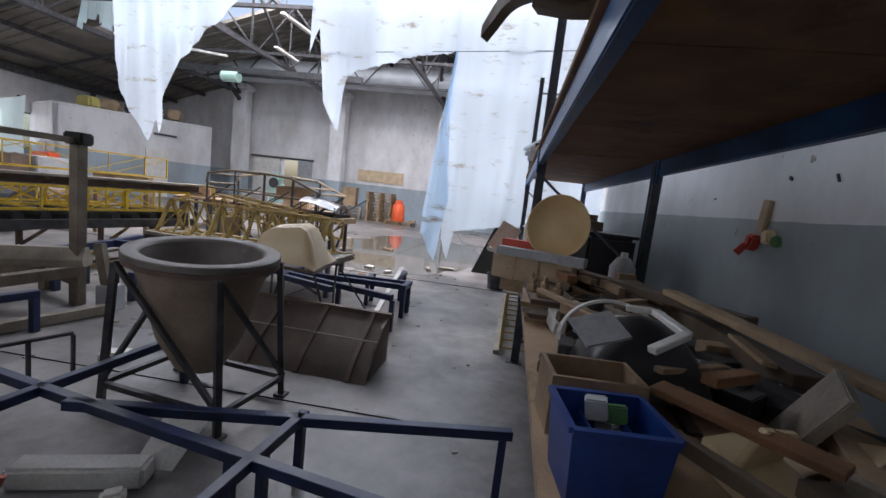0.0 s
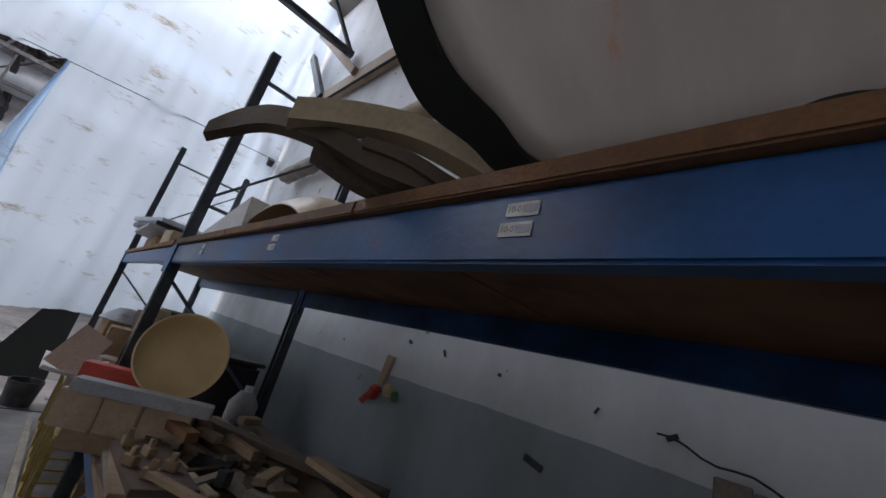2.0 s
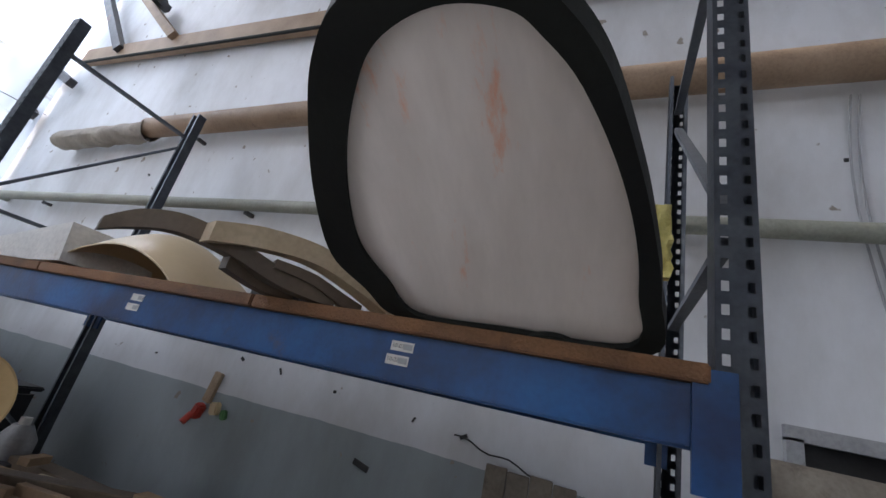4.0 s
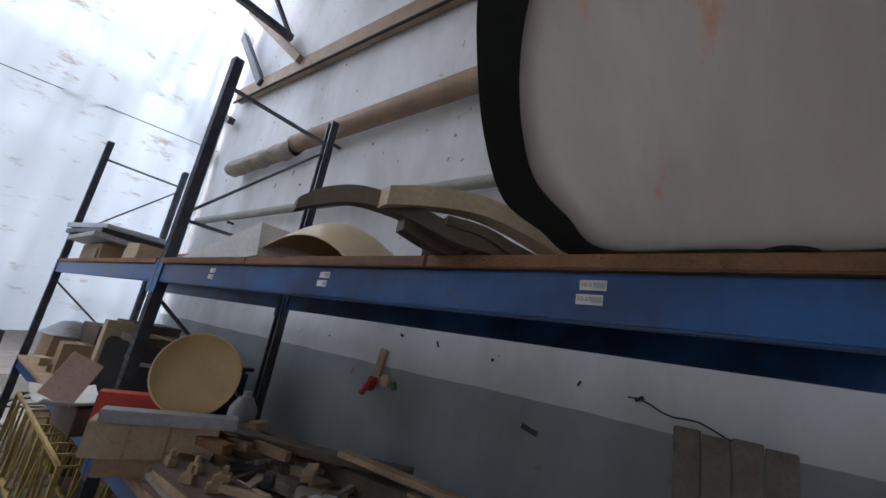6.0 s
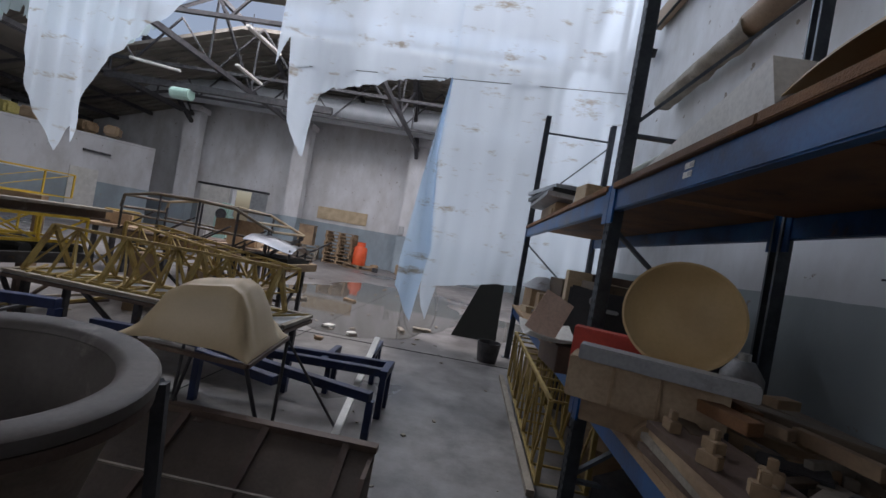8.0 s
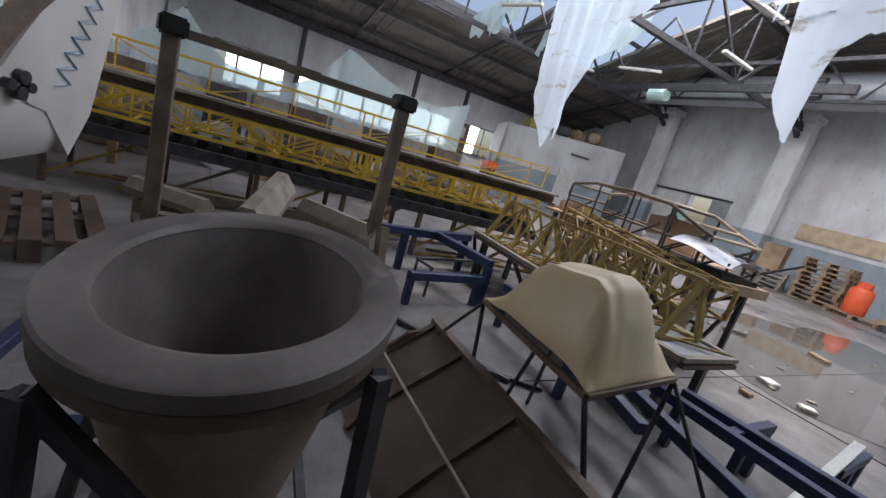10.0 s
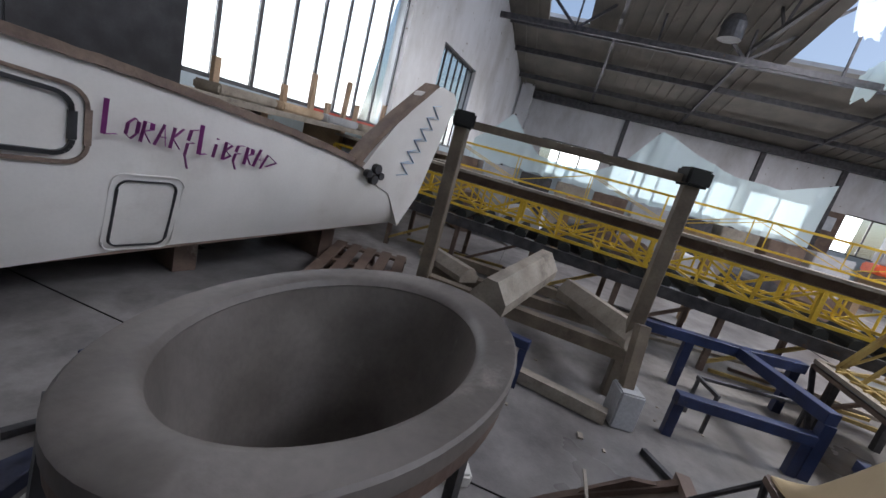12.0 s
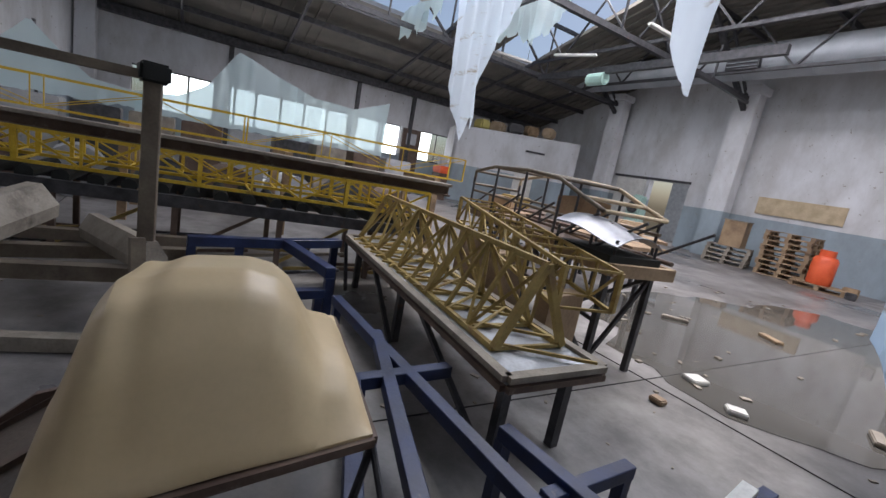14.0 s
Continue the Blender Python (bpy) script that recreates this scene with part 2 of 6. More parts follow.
PANELWHITE = surface("greyed_white_panel", (0.74, 0.70, 0.66), (0.82, 0.78, 0.74), 8, 0.45, 0, 0.02, (0.80, 0.50, 0.37), 0.575, spread=0.08, grainy=0.06, stretch=(0.45, 1.6, 0.6))
_t = PANELWHITE.node_tree.nodes
_x, _y = _t.new("ShaderNodeBsdfTranslucent"), _t.new("ShaderNodeMixShader")
_x.inputs["Color"].default_value, _y.inputs[0].default_value = (0.9, 0.86, 0.80, 1), 0.8
PANELWHITE.node_tree.links.new(_t["Principled BSDF"].outputs[0], _y.inputs[1])
PANELWHITE.node_tree.links.new(_x.outputs[0], _y.inputs[2])
PANELWHITE.node_tree.links.new(_t["Principled BSDF"].inputs["Base Color"].links[0].from_socket, _x.inputs["Color"])
PANELWHITE.node_tree.links.new(_y.outputs[0], _t["Material Output"].inputs["Surface"])
WHITE = surface("white_plastic", (0.62, 0.61, 0.57), (0.74, 0.73, 0.69), 6, 0.45, 0, 0.05, (0.4, 0.37, 0.3), 0.64)
GREYP = surface("grey_plastic", (0.33, 0.34, 0.35), (0.44, 0.45, 0.46), 6, 0.5, 0, 0.08, (0.2, 0.18, 0.16), 0.62)
CARD = surface("cardboard", (0.42, 0.31, 0.2), (0.54, 0.42, 0.29), 5, 0.85, 0, 0.15, (0.3, 0.22, 0.15), 0.62)
REDP = surface("red_paint", (0.42, 0.045, 0.03), (0.58, 0.07, 0.045), 7, 0.45, 0, 0.05, (0.2, 0.05, 0.04), 0.64)
ORANGE = surface("orange_paint", (0.72, 0.10, 0.03), (0.82, 0.14, 0.05), 6, 0.45, 0, 0.05)
BINBLUE = surface("blue_bin_plastic", (0.008, 0.035, 0.18), (0.014, 0.055, 0.26), 6, 0.4, 0, 0.05)
GALV = surface("galvanised_sheet", (0.42, 0.45, 0.48), (0.58, 0.61, 0.64), 5, 0.35, 0.6, 0.05, (0.3, 0.29, 0.28), 0.64)
DUCT = surface("duct_sheet", (0.40, 0.43, 0.46), (0.52, 0.55, 0.58), 2, 0.5, 0.3, 0.05, (0.28, 0.27, 0.26), 0.62)
PIPEB = surface("brown_pipe", (0.28, 0.19, 0.12), (0.38, 0.27, 0.18), 4, 0.65, 0, 0.15, (0.18, 0.12, 0.08), 0.6)
PIPEG = surface("green_grey_pipe", (0.26, 0.27, 0.22), (0.36, 0.37, 0.31), 4, 0.6, 0, 0.12, (0.2, 0.15, 0.1), 0.62)
PINK = surface("primed_board", (0.62, 0.45, 0.35), (0.7, 0.53, 0.42), 4, 0.6, 0, 0.05)
FILM = film("polythene", (0.70, 0.81, 0.92), 0.32)
FILMCLEAR = film("thin_polythene", (0.72, 0.87, 0.89), 0.18, False)
GRAFFITI = surface("purple_spray", (0.20, 0.025, 0.17), (0.28, 0.05, 0.24), 14, 0.55, 0, 0.02)
BLUESPRAY = surface("pale_blue_spray", (0.36, 0.50, 0.66), (0.5, 0.6, 0.7), 14, 0.55, 0, 0.02)
INK = surface("ink", (0.015, 0.015, 0.015), (0.03, 0.03, 0.03), 20, 0.6, 0, 0.0)
MINT = surface("mint_paint", (0.4, 0.62, 0.55), (0.5, 0.7, 0.62), 6, 0.5, 0, 0.05)
GREEN = surface("green_plastic", (0.05, 0.16, 0.05), (0.09, 0.24, 0.08), 6, 0.5, 0, 0.05)
STUFFING = surface("yellow_wadding", (0.5, 0.43, 0.13), (0.64, 0.57, 0.22), 20, 0.9, 0, 0.6)
WATER, _n, _l, _b = node_material("standing_water")
_b.inputs["Base Color"].default_value = (0.09, 0.085, 0.075, 1)
_b.inputs["Roughness"].default_value = 0.045
PANE = glass_like("window_glass", (0.9, 0.96, 0.95), 0.08, 1.0)


# ---- helpers ----
def box(bm, c, s, rot=None, bevel=0.0):
    """A box of size s at c, turned by rot (degrees)."""
    m = Matrix.Translation(c) @ (Euler([radians(a) for a in rot]).to_matrix().to_4x4() if rot else Matrix()) @ Matrix.Diagonal((*s, 1))
    r = bmesh.ops.create_cube(bm, size=1, matrix=m)
    if bevel:
        ed = list({e for v in r["verts"] for e in v.link_edges})
        bmesh.ops.bevel(bm, geom=ed, offset=bevel, segments=2, affect="EDGES")
    return bm


def frame_of(p, q):
    p, q = Vector(p), Vector(q)
    d = q - p
    return p, q, d, d.to_track_quat("Z", "Y").to_matrix().to_4x4()


def bar(bm, p, q, w, h=None, bevel=0.0):
    """A square bar from p to q."""
    p, q, d, r = frame_of(p, q)
    m = Matrix.Translation((p + q) / 2) @ r @ Matrix.Diagonal((w, h or w, d.length, 1))
    g = bmesh.ops.create_cube(bm, size=1, matrix=m)
    if bevel:
        bmesh.ops.bevel(bm, geom=list({e for v in g["verts"] for e in v.link_edges}), offset=bevel, segments=1, affect="EDGES")
    return bm


def tube(bm, p, q, r1, r2=None, n=10):
    p, q, d, r = frame_of(p, q)
    bmesh.ops.create_cone(bm, cap_ends=True, segments=n, radius1=r1, radius2=r1 if r2 is None else r2, depth=d.length, matrix=Matrix.Translation((p + q) / 2) @ r)
    return bm


def lathe(bm, profile, c, n=48):
    """A closed ring of (radius, z) turned round the vertical through c."""
    rings = []
    for i in range(n):
        a = 2 * math.pi * i / n
        rings.append([bm.verts.new((c[0] + r * math.cos(a), c[1] + r * math.sin(a), c[2] + z)) for r, z in profile])
    k = len(profile)
    for i in range(n):
        a, b = rings[i], rings[(i + 1) % n]
        for j in range(k):
            bm.faces.new((a[j], b[j], b[(j + 1) % k], a[(j + 1) % k]))
    bmesh.ops.recalc_face_normals(bm, faces=bm.faces)
    return bm


def skin(bm, f, nu, nv, off):
    """A curved sheet f(u, v), u and v from 0 to 1, of thickness off (a vector), closed at its edges."""
    off = Vector(off)
    top = [[bm.verts.new(f(i / nu, j / nv)) for j in range(nv + 1)] for i in range(nu + 1)]
    low = [[bm.verts.new(v.co - off) for v in row] for row in top]
    for i in range(nu):
        for j in range(nv):
            bm.faces.new((top[i][j], top[i + 1][j], top[i + 1][j + 1], top[i][j + 1]))
            bm.faces.new((low[i][j + 1], low[i + 1][j + 1], low[i + 1][j], low[i][j]))
    for i in range(nu):
        bm.faces.new((top[i + 1][0], top[i][0], low[i][0], low[i + 1][0]))
        bm.faces.new((top[i][nv], top[i + 1][nv], low[i + 1][nv], low[i][nv]))
    for j in range(nv):
        bm.faces.new((top[0][j], top[0][j + 1], low[0][j + 1], low[0][j]))
        bm.faces.new((top[nu][j + 1], top[nu][j], low[nu][j], low[nu][j + 1]))
    bmesh.ops.recalc_face_normals(bm, faces=bm.faces)
    return bm


def plate(bm, pts, off):
    """A flat or bent outline of points made into a plate of thickness off (a vector)."""
    off = Vector(off)
    a = [bm.verts.new(p) for p in pts]
    b = [bm.verts.new(Vector(p) + off) for p in pts]
    bm.faces.new(a)
    bm.faces.new(b[::-1])
    for i in range(len(a)):
        j = (i + 1) % len(a)
        bm.faces.new((a[j], a[i], b[i], b[j]))
    bmesh.ops.recalc_face_normals(bm, faces=bm.faces)
    return bm


def part(name, bm, material, parent=None, label="", smooth=False):
    """Links a bmesh as one mesh object under a thing or a part."""
    me = bpy.data.meshes.new(name)
    bm.to_mesh(me)
    bm.free()
    if smooth:
        me.polygons.foreach_set("use_smooth", [True] * len(me.polygons))
        me.set_sharp_from_angle(angle=radians(40))
    me.materials.append(material)
    ob = new(name, me)
    if parent:
        ob.parent = parent
        ob.matrix_parent_inverse = parent_world(parent).inverted()
    if label:
        tagged(ob, label)
    return ob


def parent_world(ob):
    m = ob.matrix_basis.copy()
    while ob.parent:
        m = ob.parent.matrix_basis @ ob.matrix_parent_inverse @ m
        ob = ob.parent
    return m


def thing(name, at, label, category, group="", kind=""):
    ob = new(name)
    ob.empty_display_size = 0.1
    ob.matrix_basis = Matrix.Translation(at)
    return tagged(ob, label, category, group, kind)


def solid(name, bm, material, label, category, group="", kind="", smooth=False):
    return tagged(part(name, bm, material, None, "", smooth), label, category, group, kind)


def B():
    return bmesh.new()


def lerp(tbl, x):
    """Straight lines between the pairs of tbl."""
    if x <= tbl[0][0]:
        return tbl[0][1]
    for (a, p), (b, q) in zip(tbl, tbl[1:]):
        if x <= b:
            return p + (q - p) * (x - a) / (b - a)
    return tbl[-1][1]


def ragged(x, s=1.0, seed=0.0):
    return noise.noise((x * 3.1 * s, seed, 0)) * 0.6 + noise.noise((x * 11.0 * s, seed + 5, 0)) * 0.3


# ---- setting ----
NORTH, WEST, EAST = 19.5, -19.0, 1.75


def south(x):
    return -0.2 - (x + 19.0) * 0.0885


fl = solid("floor", box(B(), (-8.6, 8.7, -0.1), (24, 26, 0.2)), FLOOR, "worn grey concrete floor with damp patches and dust", "floor", kind="structure")
for i, (p, q) in enumerate((((-19, 1.25, 0.001), (0.3, 2.3, 0.001)), ((-2.4, -1.6, 0.001), (-2.1, 19, 0.001)), ((-19, 5.9, 0.001), (1.6, 6.6, 0.001)))):
    part("joint", bar(B(), p, q, 0.004, 0.012), INK, fl)


def wall_box(name, x0, x1, y0, y1, z0, z1, m, label):
    return solid(name, box(B(), ((x0 + x1) / 2, (y0 + y1) / 2, (z0 + z1) / 2), (x1 - x0, y1 - y0, z1 - z0)), m, label, "wall", kind="structure")


we = B()
box(we, (EAST + 0.15, 9.75 - 0.26, 3.75), (0.3, 20.02, 7.5))
box(we, (EAST + 0.15, -1.75, 3.75), (0.3, 1.3, 7.5))
box(we, (EAST + 0.15, -0.81, 4.72), (0.3, 0.58, 5.56))
solid("wall_east", we, WALL_E, "whitewashed wall with a grey painted dado, chipped and stained", "wall", kind="structure")
# Solid black block: the closet's darkness is put into its colour.
wall_box("closet_dark_block", EAST + 0.3, EAST + 0.9, -1.3, -0.3, -0.1, 2.2, BLACK, "black block standing in for the unlit closet behind a low doorway")
wn_ = B()
DX0, DX1, DH = -11.55, -9.87, 2.42
box(wn_, ((-19.3 + DX0) / 2, NORTH + 0.15, 3.75), (DX0 + 19.3, 0.3, 7.5))
box(wn_, ((DX1 + 2.05) / 2, NORTH + 0.15, 3.75), (2.05 - DX1, 0.3, 7.5))
box(wn_, ((DX0 + DX1) / 2, NORTH + 0.15, (7.5 + DH) / 2), (DX1 - DX0, 0.3, 7.5 - DH))
solid("wall_north", wn_, WALL_N, "whitewashed wall with a blue-grey dado behind the pillars", "wall", kind="structure")
wall_box("passage_wall", DX0 - 0.4, DX1 + 0.4, NORTH + 2.3, NORTH + 2.5, 0, 2.8, GREYP, "grey wall of the passage beyond the doorway")

ww = B()
WZ0, WZ1 = 1.45, 2.85
box(ww, (WEST - 0.15, 9.0, WZ0 / 2), (0.3, 21.6, WZ0))
box(ww, (WEST - 0.15, 9.0, (WZ1 + 7.5) / 2), (0.3, 21.6, 7.5 - WZ1))
WEST_OPEN = ((1.2, 3.7), (4.2, 8.8), (9.2, 11.3), (12.35, 14.15))
ys = [-1.8] + [y for o in WEST_OPEN for y in o] + [19.8]
for a, b2 in zip(ys[::2], ys[1::2]):
    box(ww, (WEST - 0.15, (a + b2) / 2, (WZ0 + WZ1) / 2), (0.3, b2 - a, WZ1 - WZ0))
solid("wall_west", ww, WALL_N, "whitewashed wall with dark steel columns and windows", "wall", kind="structure")

# the slanting window wall on the south side
s_dir = Vector((1, -0.0885, 0)).normalized()
s_ang = math.degrees(math.atan2(s_dir.y, s_dir.x))
sw = B()
S_OPEN = ((-12.9, -10.4, 1.38, 3.6), (-8.65, -4.2, 1.38, 3.9))


def south_box(bm, x0, x1, z0, z1, t=0.3, out=0.15):
    c = ((x0 + x1) / 2, south((x0 + x1) / 2) - out, (z0 + z1) / 2)
    return box(bm, c, ((x1 - x0) / s_dir.x, t, z1 - z0), (0, 0, s_ang))


xs = [-19.4] + [v for o in S_OPEN for v in o[:2]] + [2.2]
for a, b2 in zip(xs[::2], xs[1::2]):
    south_box(sw, a, b2, 0, 7.5)
for a, b2, z0, z1 in S_OPEN:
    south_box(sw, a, b2, 0, z0)
    south_box(sw, a, b2, z1, 7.5)
solid("wall_south", sw, WALL_N, "white wall with tall industrial windows", "wall", kind="structure")


def window_unit(name, p, q, z0, z1, n, m, label, mid=False):
    """Steel window from p to q with n panes and, where seen, a cross rail."""
    p, q = Vector((*p, 0)), Vector((*q, 0))
    w = thing(name, ((p + q) / 2 + Vector((0, 0, z0))), label, "window", kind="structure")
    up = Vector((0, 0, 1))
    fr = B()
    bar(fr, p + up * (z0 + 0.02), q + up * (z0 + 0.02), 0.06)
    bar(fr, p + up * (z1 - 0.02), q + up * (z1 - 0.02), 0.06)
    part("window_frame", fr, m, w)
    d = (q - p) / n
    side = Vector((-d.y, d.x, 0)).normalized() * 0.006
    for i in range(n + 1):
        part("mullion", bar(B(), p + d * i + up * (z0 + 0.05), p + d * i + up * (z1 - 0.05), 0.045), m, w)
    if mid:
        part("transom", bar(B(), p + up * (z0 + (z1 - z0) * 0.45), q + up * (z0 + (z1 - z0) * 0.45), 0.03), m, w)
    for i in range(n):
        a, c = p + d * (i + 0.05), p + d * (i + 0.95)
        pn = part("pane", plate(B(), (a + up * (z0 + 0.05), c + up * (z0 + 0.05), c + up * (z1 - 0.05), a + up * (z1 - 0.05)), side), PANE, w)
        pn.visible_shadow = False
    return w


for i, (a, b2, z0, z1) in enumerate(S_OPEN):
    window_unit(f"window_{i + 1}", (a, south(a) - 0.12), (b2, south(b2) - 0.12), z0, z1, 6 if i == 0 else 8, STEEL, "tall steel-framed window full of white daylight", i == 0)
for i, (a, b2) in enumerate(WEST_OPEN):
    window_unit(f"window_{i + 3}", (WEST - 0.12, a), (WEST - 0.12, b2), WZ0, WZ1, max(2, round((b2 - a) / 0.9)), STEEL, "steel-framed window in the far wall, glaring with daylight")

# roof: slopes down to the west, with two open skylight strips
ro = B()


def roof_z(x):
    return 7.4 if x > -9 else 7.4 - (-9 - x) * 0.29


SKY_Y = ((0.6, 1.8), (7.05, 10.4), (12.5, 14.3))
SX0, SX1 = -14.6, 1.4


def roof_strip(bm, x0, x1, y0, y1, t=0.12):
    plate(bm, ((x0, y0, roof_z(x0)), (x1, y0, roof_z(x1)), (x1, y1, roof_z(x1)), (x0, y1, roof_z(x0))), (0, 0, t))


for x0, x1 in ((-19.4, SX0), (SX0, -9), (-9, SX1), (SX1, 2.1)):
    if x0 < SX0 or x0 >= SX1:
        roof_strip(ro, x0, x1, -2.4, 19.9)
    else:
        for y0, y1 in ((-2.4, SKY_Y[0][0]), (SKY_Y[0][1], SKY_Y[1][0]), (SKY_Y[1][1], SKY_Y[2][0]), (SKY_Y[2][1], 19.9)):
            roof_strip(ro, x0, x1, y0, y1)
for i in range(60):
    y = -1.9 + i * 0.36
    if not any(a - 0.1 < y < b2 + 0.1 for a, b2 in SKY_Y):
        bar(ro, (-18.9, y, roof_z(-18.9) - 0.03), (-9, y, 7.37), 0.05, 0.06)
        bar(ro, (-9, y, 7.37), (1.7, y, 7.37), 0.05, 0.06)
solid("ceiling", ro, ROOF, "dark ribbed roof deck with skylight strips", "ceiling", kind="structure")


# ---- roof steel, pillars, duct ----
def pillar(x, y, w=0.7, d=0.5, h=5.5):
    t = thing("pillar", (x, y, 0), "whitewashed concrete pillar with a grey foot", "pillar", "pillars along the end wall")
    part("shaft", box(B(), (x, y, h / 2), (w, d, h), None, 0.02), WALL_N, t)
    part("corbel", box(B(), (x, y - 0.1, h + 0.12), (w + 0.2, d + 0.3, 0.24), None, 0.02), WALL_N, t)
    return t


for x in (-13.5, -8.38, -3.2):
    pillar(x, 18.95)
tagged(solid("wall_pilaster", box(B(), (-18.7, south(-18.7) + 0.3, 3), (0.5, 0.5, 6)), WALL_N, "white corner pilaster", "pillar", kind="structure"))


def roof_truss(x, y0, y1, zb=5.35, zt=7.2, n=9):
    t = thing("roof_truss", (x, y0, zb), "dark steel lattice roof truss", "roof truss", "roof trusses")
    part("bottom_chord", bar(B(), (x, y0, zb), (x, y1, zb), 0.11, 0.14), STEEL, t)
    part("top_chord", bar(B(), (x, y0, zt), (x, y1, zt), 0.11, 0.12), STEEL, t)
    d = (y1 - y0) / n
    for i in range(n):
        a, c = y0 + d * i, y0 + d * (i + 1)
        part("web", bar(B(), (x, a, zb if i % 2 else zt), (x, c, zt if i % 2 else zb), 0.07), STEEL, t)
        if i:
            part("post", bar(B(), (x, a, zb), (x, a, zt), 0.05), STEEL, t)
    return t


for x in (-13.5, -8.38, -3.3):
    roof_truss(x, south(x) + 0.05, 18.7)
for i, y in enumerate((2.6, 5.9, 10.1, 13.8, 17.0)):
    tr = thing("cross_beam", (-5, y, 5.6), "dark steel lattice cross beam under the roof", "roof beam", "cross beams")
    part("chord", bar(B(), (-18.8, y, 4.45), (-13.5, y, 5.7), 0.09), STEEL, tr)
    part("chord", bar(B(), (-13.5, y, 5.7), (1.7, y, 5.7), 0.09), STEEL, tr)
    for k in range(11):
        xa = -13.5 + k * 1.38
        part("web", bar(B(), (xa, y, 5.7 if k % 2 else 7.25), (xa + 1.38, y, 7.25 if k % 2 else 5.7), 0.05), STEEL, tr)
for i, x in enumerate((-17.6, -16.0, -14.6, -11.0, -6.2)):
    z = roof_z(x) - 0.16
    solid("purlin", bar(B(), (x, south(x) + 0.05, z), (x, 19.4, z), 0.09, 0.16), STEEL, "dark steel purlin under the roof", "purlin", "purlins")
solid("eaves_beam", box(B(), (WEST + 0.16, 9.6, 4.36), (0.3, 19.4, 0.28)), STEEL, "dark steel eaves beam along the wall head", "beam")
for y in (4.15, 9.05, 11.7, 16.2):
    solid("wall_column", box(B(), (WEST + 0.06, y, 2.15), (0.12, 0.16, 4.3)), STEEL, "dark steel column in the white wall", "column", "wall columns")

# air duct along the end wall, with a grille
du = thing("air_duct", (-6, 17.5, 5.5), "long round grey sheet-metal air duct under the roof", "air duct")
part("pipe", tube(B(), (-17.5, 17.5, 6.1), (1.7, 17.5, 6.1), 0.5, n=28), DUCT, du, smooth=True)
for k in range(11):
    x = -16.8 + k * 1.75
    part("seam", tube(B(), (x, 17.5, 6.1), (x + 0.05, 17.5, 6.1), 0.515, n=28), DUCT, du, smooth=True)
part("grille", box(B(), (-7.9, 16.98, 6.05), (0.9, 0.16, 0.62)), BLACK, du, "dark louvred grille")
for k in range(5):
    part("louvre", box(B(), (-7.9, 16.88, 5.83 + k * 0.11), (0.82, 0.05, 0.015), (35, 0, 0)), DUCT, du)
for x in (-15.5, -10.8, -5.8, -1.0):
    part("hanger", bar(B(), (x, 17.5, 6.5), (x, 17.5, 7.35), 0.03), STEEL, du)
solid("ceiling_fan_unit", lathe(B(), ((0.0, 0), (0.24, 0), (0.24, 0.35), (0.16, 0.5), (0.0, 0.5)), (-11.9, 4.9, 5.2), 20), STEEL, "dark round fan unit hanging under the roof", "ventilator")
for x, y, z, r in ((-10.5, 12.8, 5.3, 25), (-12.4, 12.0, 5.25, 80), (-7.4, 12.5, 5.3, 90), (-6.0, 10.6, 5.5, 85), (-10.8, 8.2, 5.4, 20)):
    lamp = thing("strip_light", (x, y, z), "unlit fluorescent strip light hanging under the roof", "strip light", "strip lights")
    part("casing", box(B(), (x, y, z), (1.3, 0.12, 0.07), (0, 0, r), 0.01), WHITE, lamp)
    c, s = math.cos(radians(r)) * 0.5, math.sin(radians(r)) * 0.5
    for k in (-1, 1):
        part("wire", bar(B(), (x + c * k, y + s * k, z), (x + c * k, y + s * k, z + 0.35), 0.012), STEEL, lamp)
hoist = thing("hoist", (-10.0, 13.4, 4.9), "old dark hoist with a mint green motor under the roof", "hoist")
part("beam", bar(B(), (-12.6, 13.4, 4.98), (-5.2, 13.4, 4.9), 0.14, 0.2), STEEL, hoist)
part("motor", tube(B(), (-10.3, 13.4, 4.72), (-9.7, 13.4, 4.72), 0.18, n=14), MINT, hoist)
part("brace", bar(B(), (-7.4, 13.4, 4.9), (-8.3, 18.6, 5.2), 0.09), STEEL, hoist)
for x, y in ((-13.5, 18.7), (-8.38, 18.7), (-3.3, 18.7)):
    solid("knee_brace", bar(B(), (x, y, 5.0), (x + 0.02, y - 3.2, 7.1), 0.14, 0.12), STEEL, "dark steel knee brace from pillar head to roof", "brace", "knee braces")

# ---- end wall: doorway, pallets, canister ----
dr = thing("door_1", (-12.3, NORTH - 0.06, 0), "white sliding door pushed open beside the doorway", "door", kind="structure")
part("leaf", box(B(), (-12.35, NORTH - 0.07, 1.2), (1.4, 0.06, 2.4), None, 0.005), WHITE, dr)
part("rail", box(B(), (-11.5, NORTH - 0.08, 2.47), (3.4, 0.08, 0.09)), STEEL, dr)
part("handle", box(B(), (-11.8, NORTH - 0.12, 1.1), (0.03, 0.05, 0.25)), STEEL, dr)
solid("bright_window_beyond", box(B(), (-10.05, NORTH + 2.25, 1.75), (0.42, 0.04, 1.0)), WHITE, "small white window at the end of the passage", "window")
window_light("passage_glow", (-10.3, NORTH + 2.1, 2.3), (-10.3, NORTH + 0.4, 1.2), 0.8, 0.5, 22)
mach = thing("machine", (-11.2, 18.6, 0), "small mint green machine beside the doorway", "machine")
part("body", box(B(), (-11.2, 18.6, 0.6), (0.6, 0.5, 1.2), None, 0.04), MINT, mach)
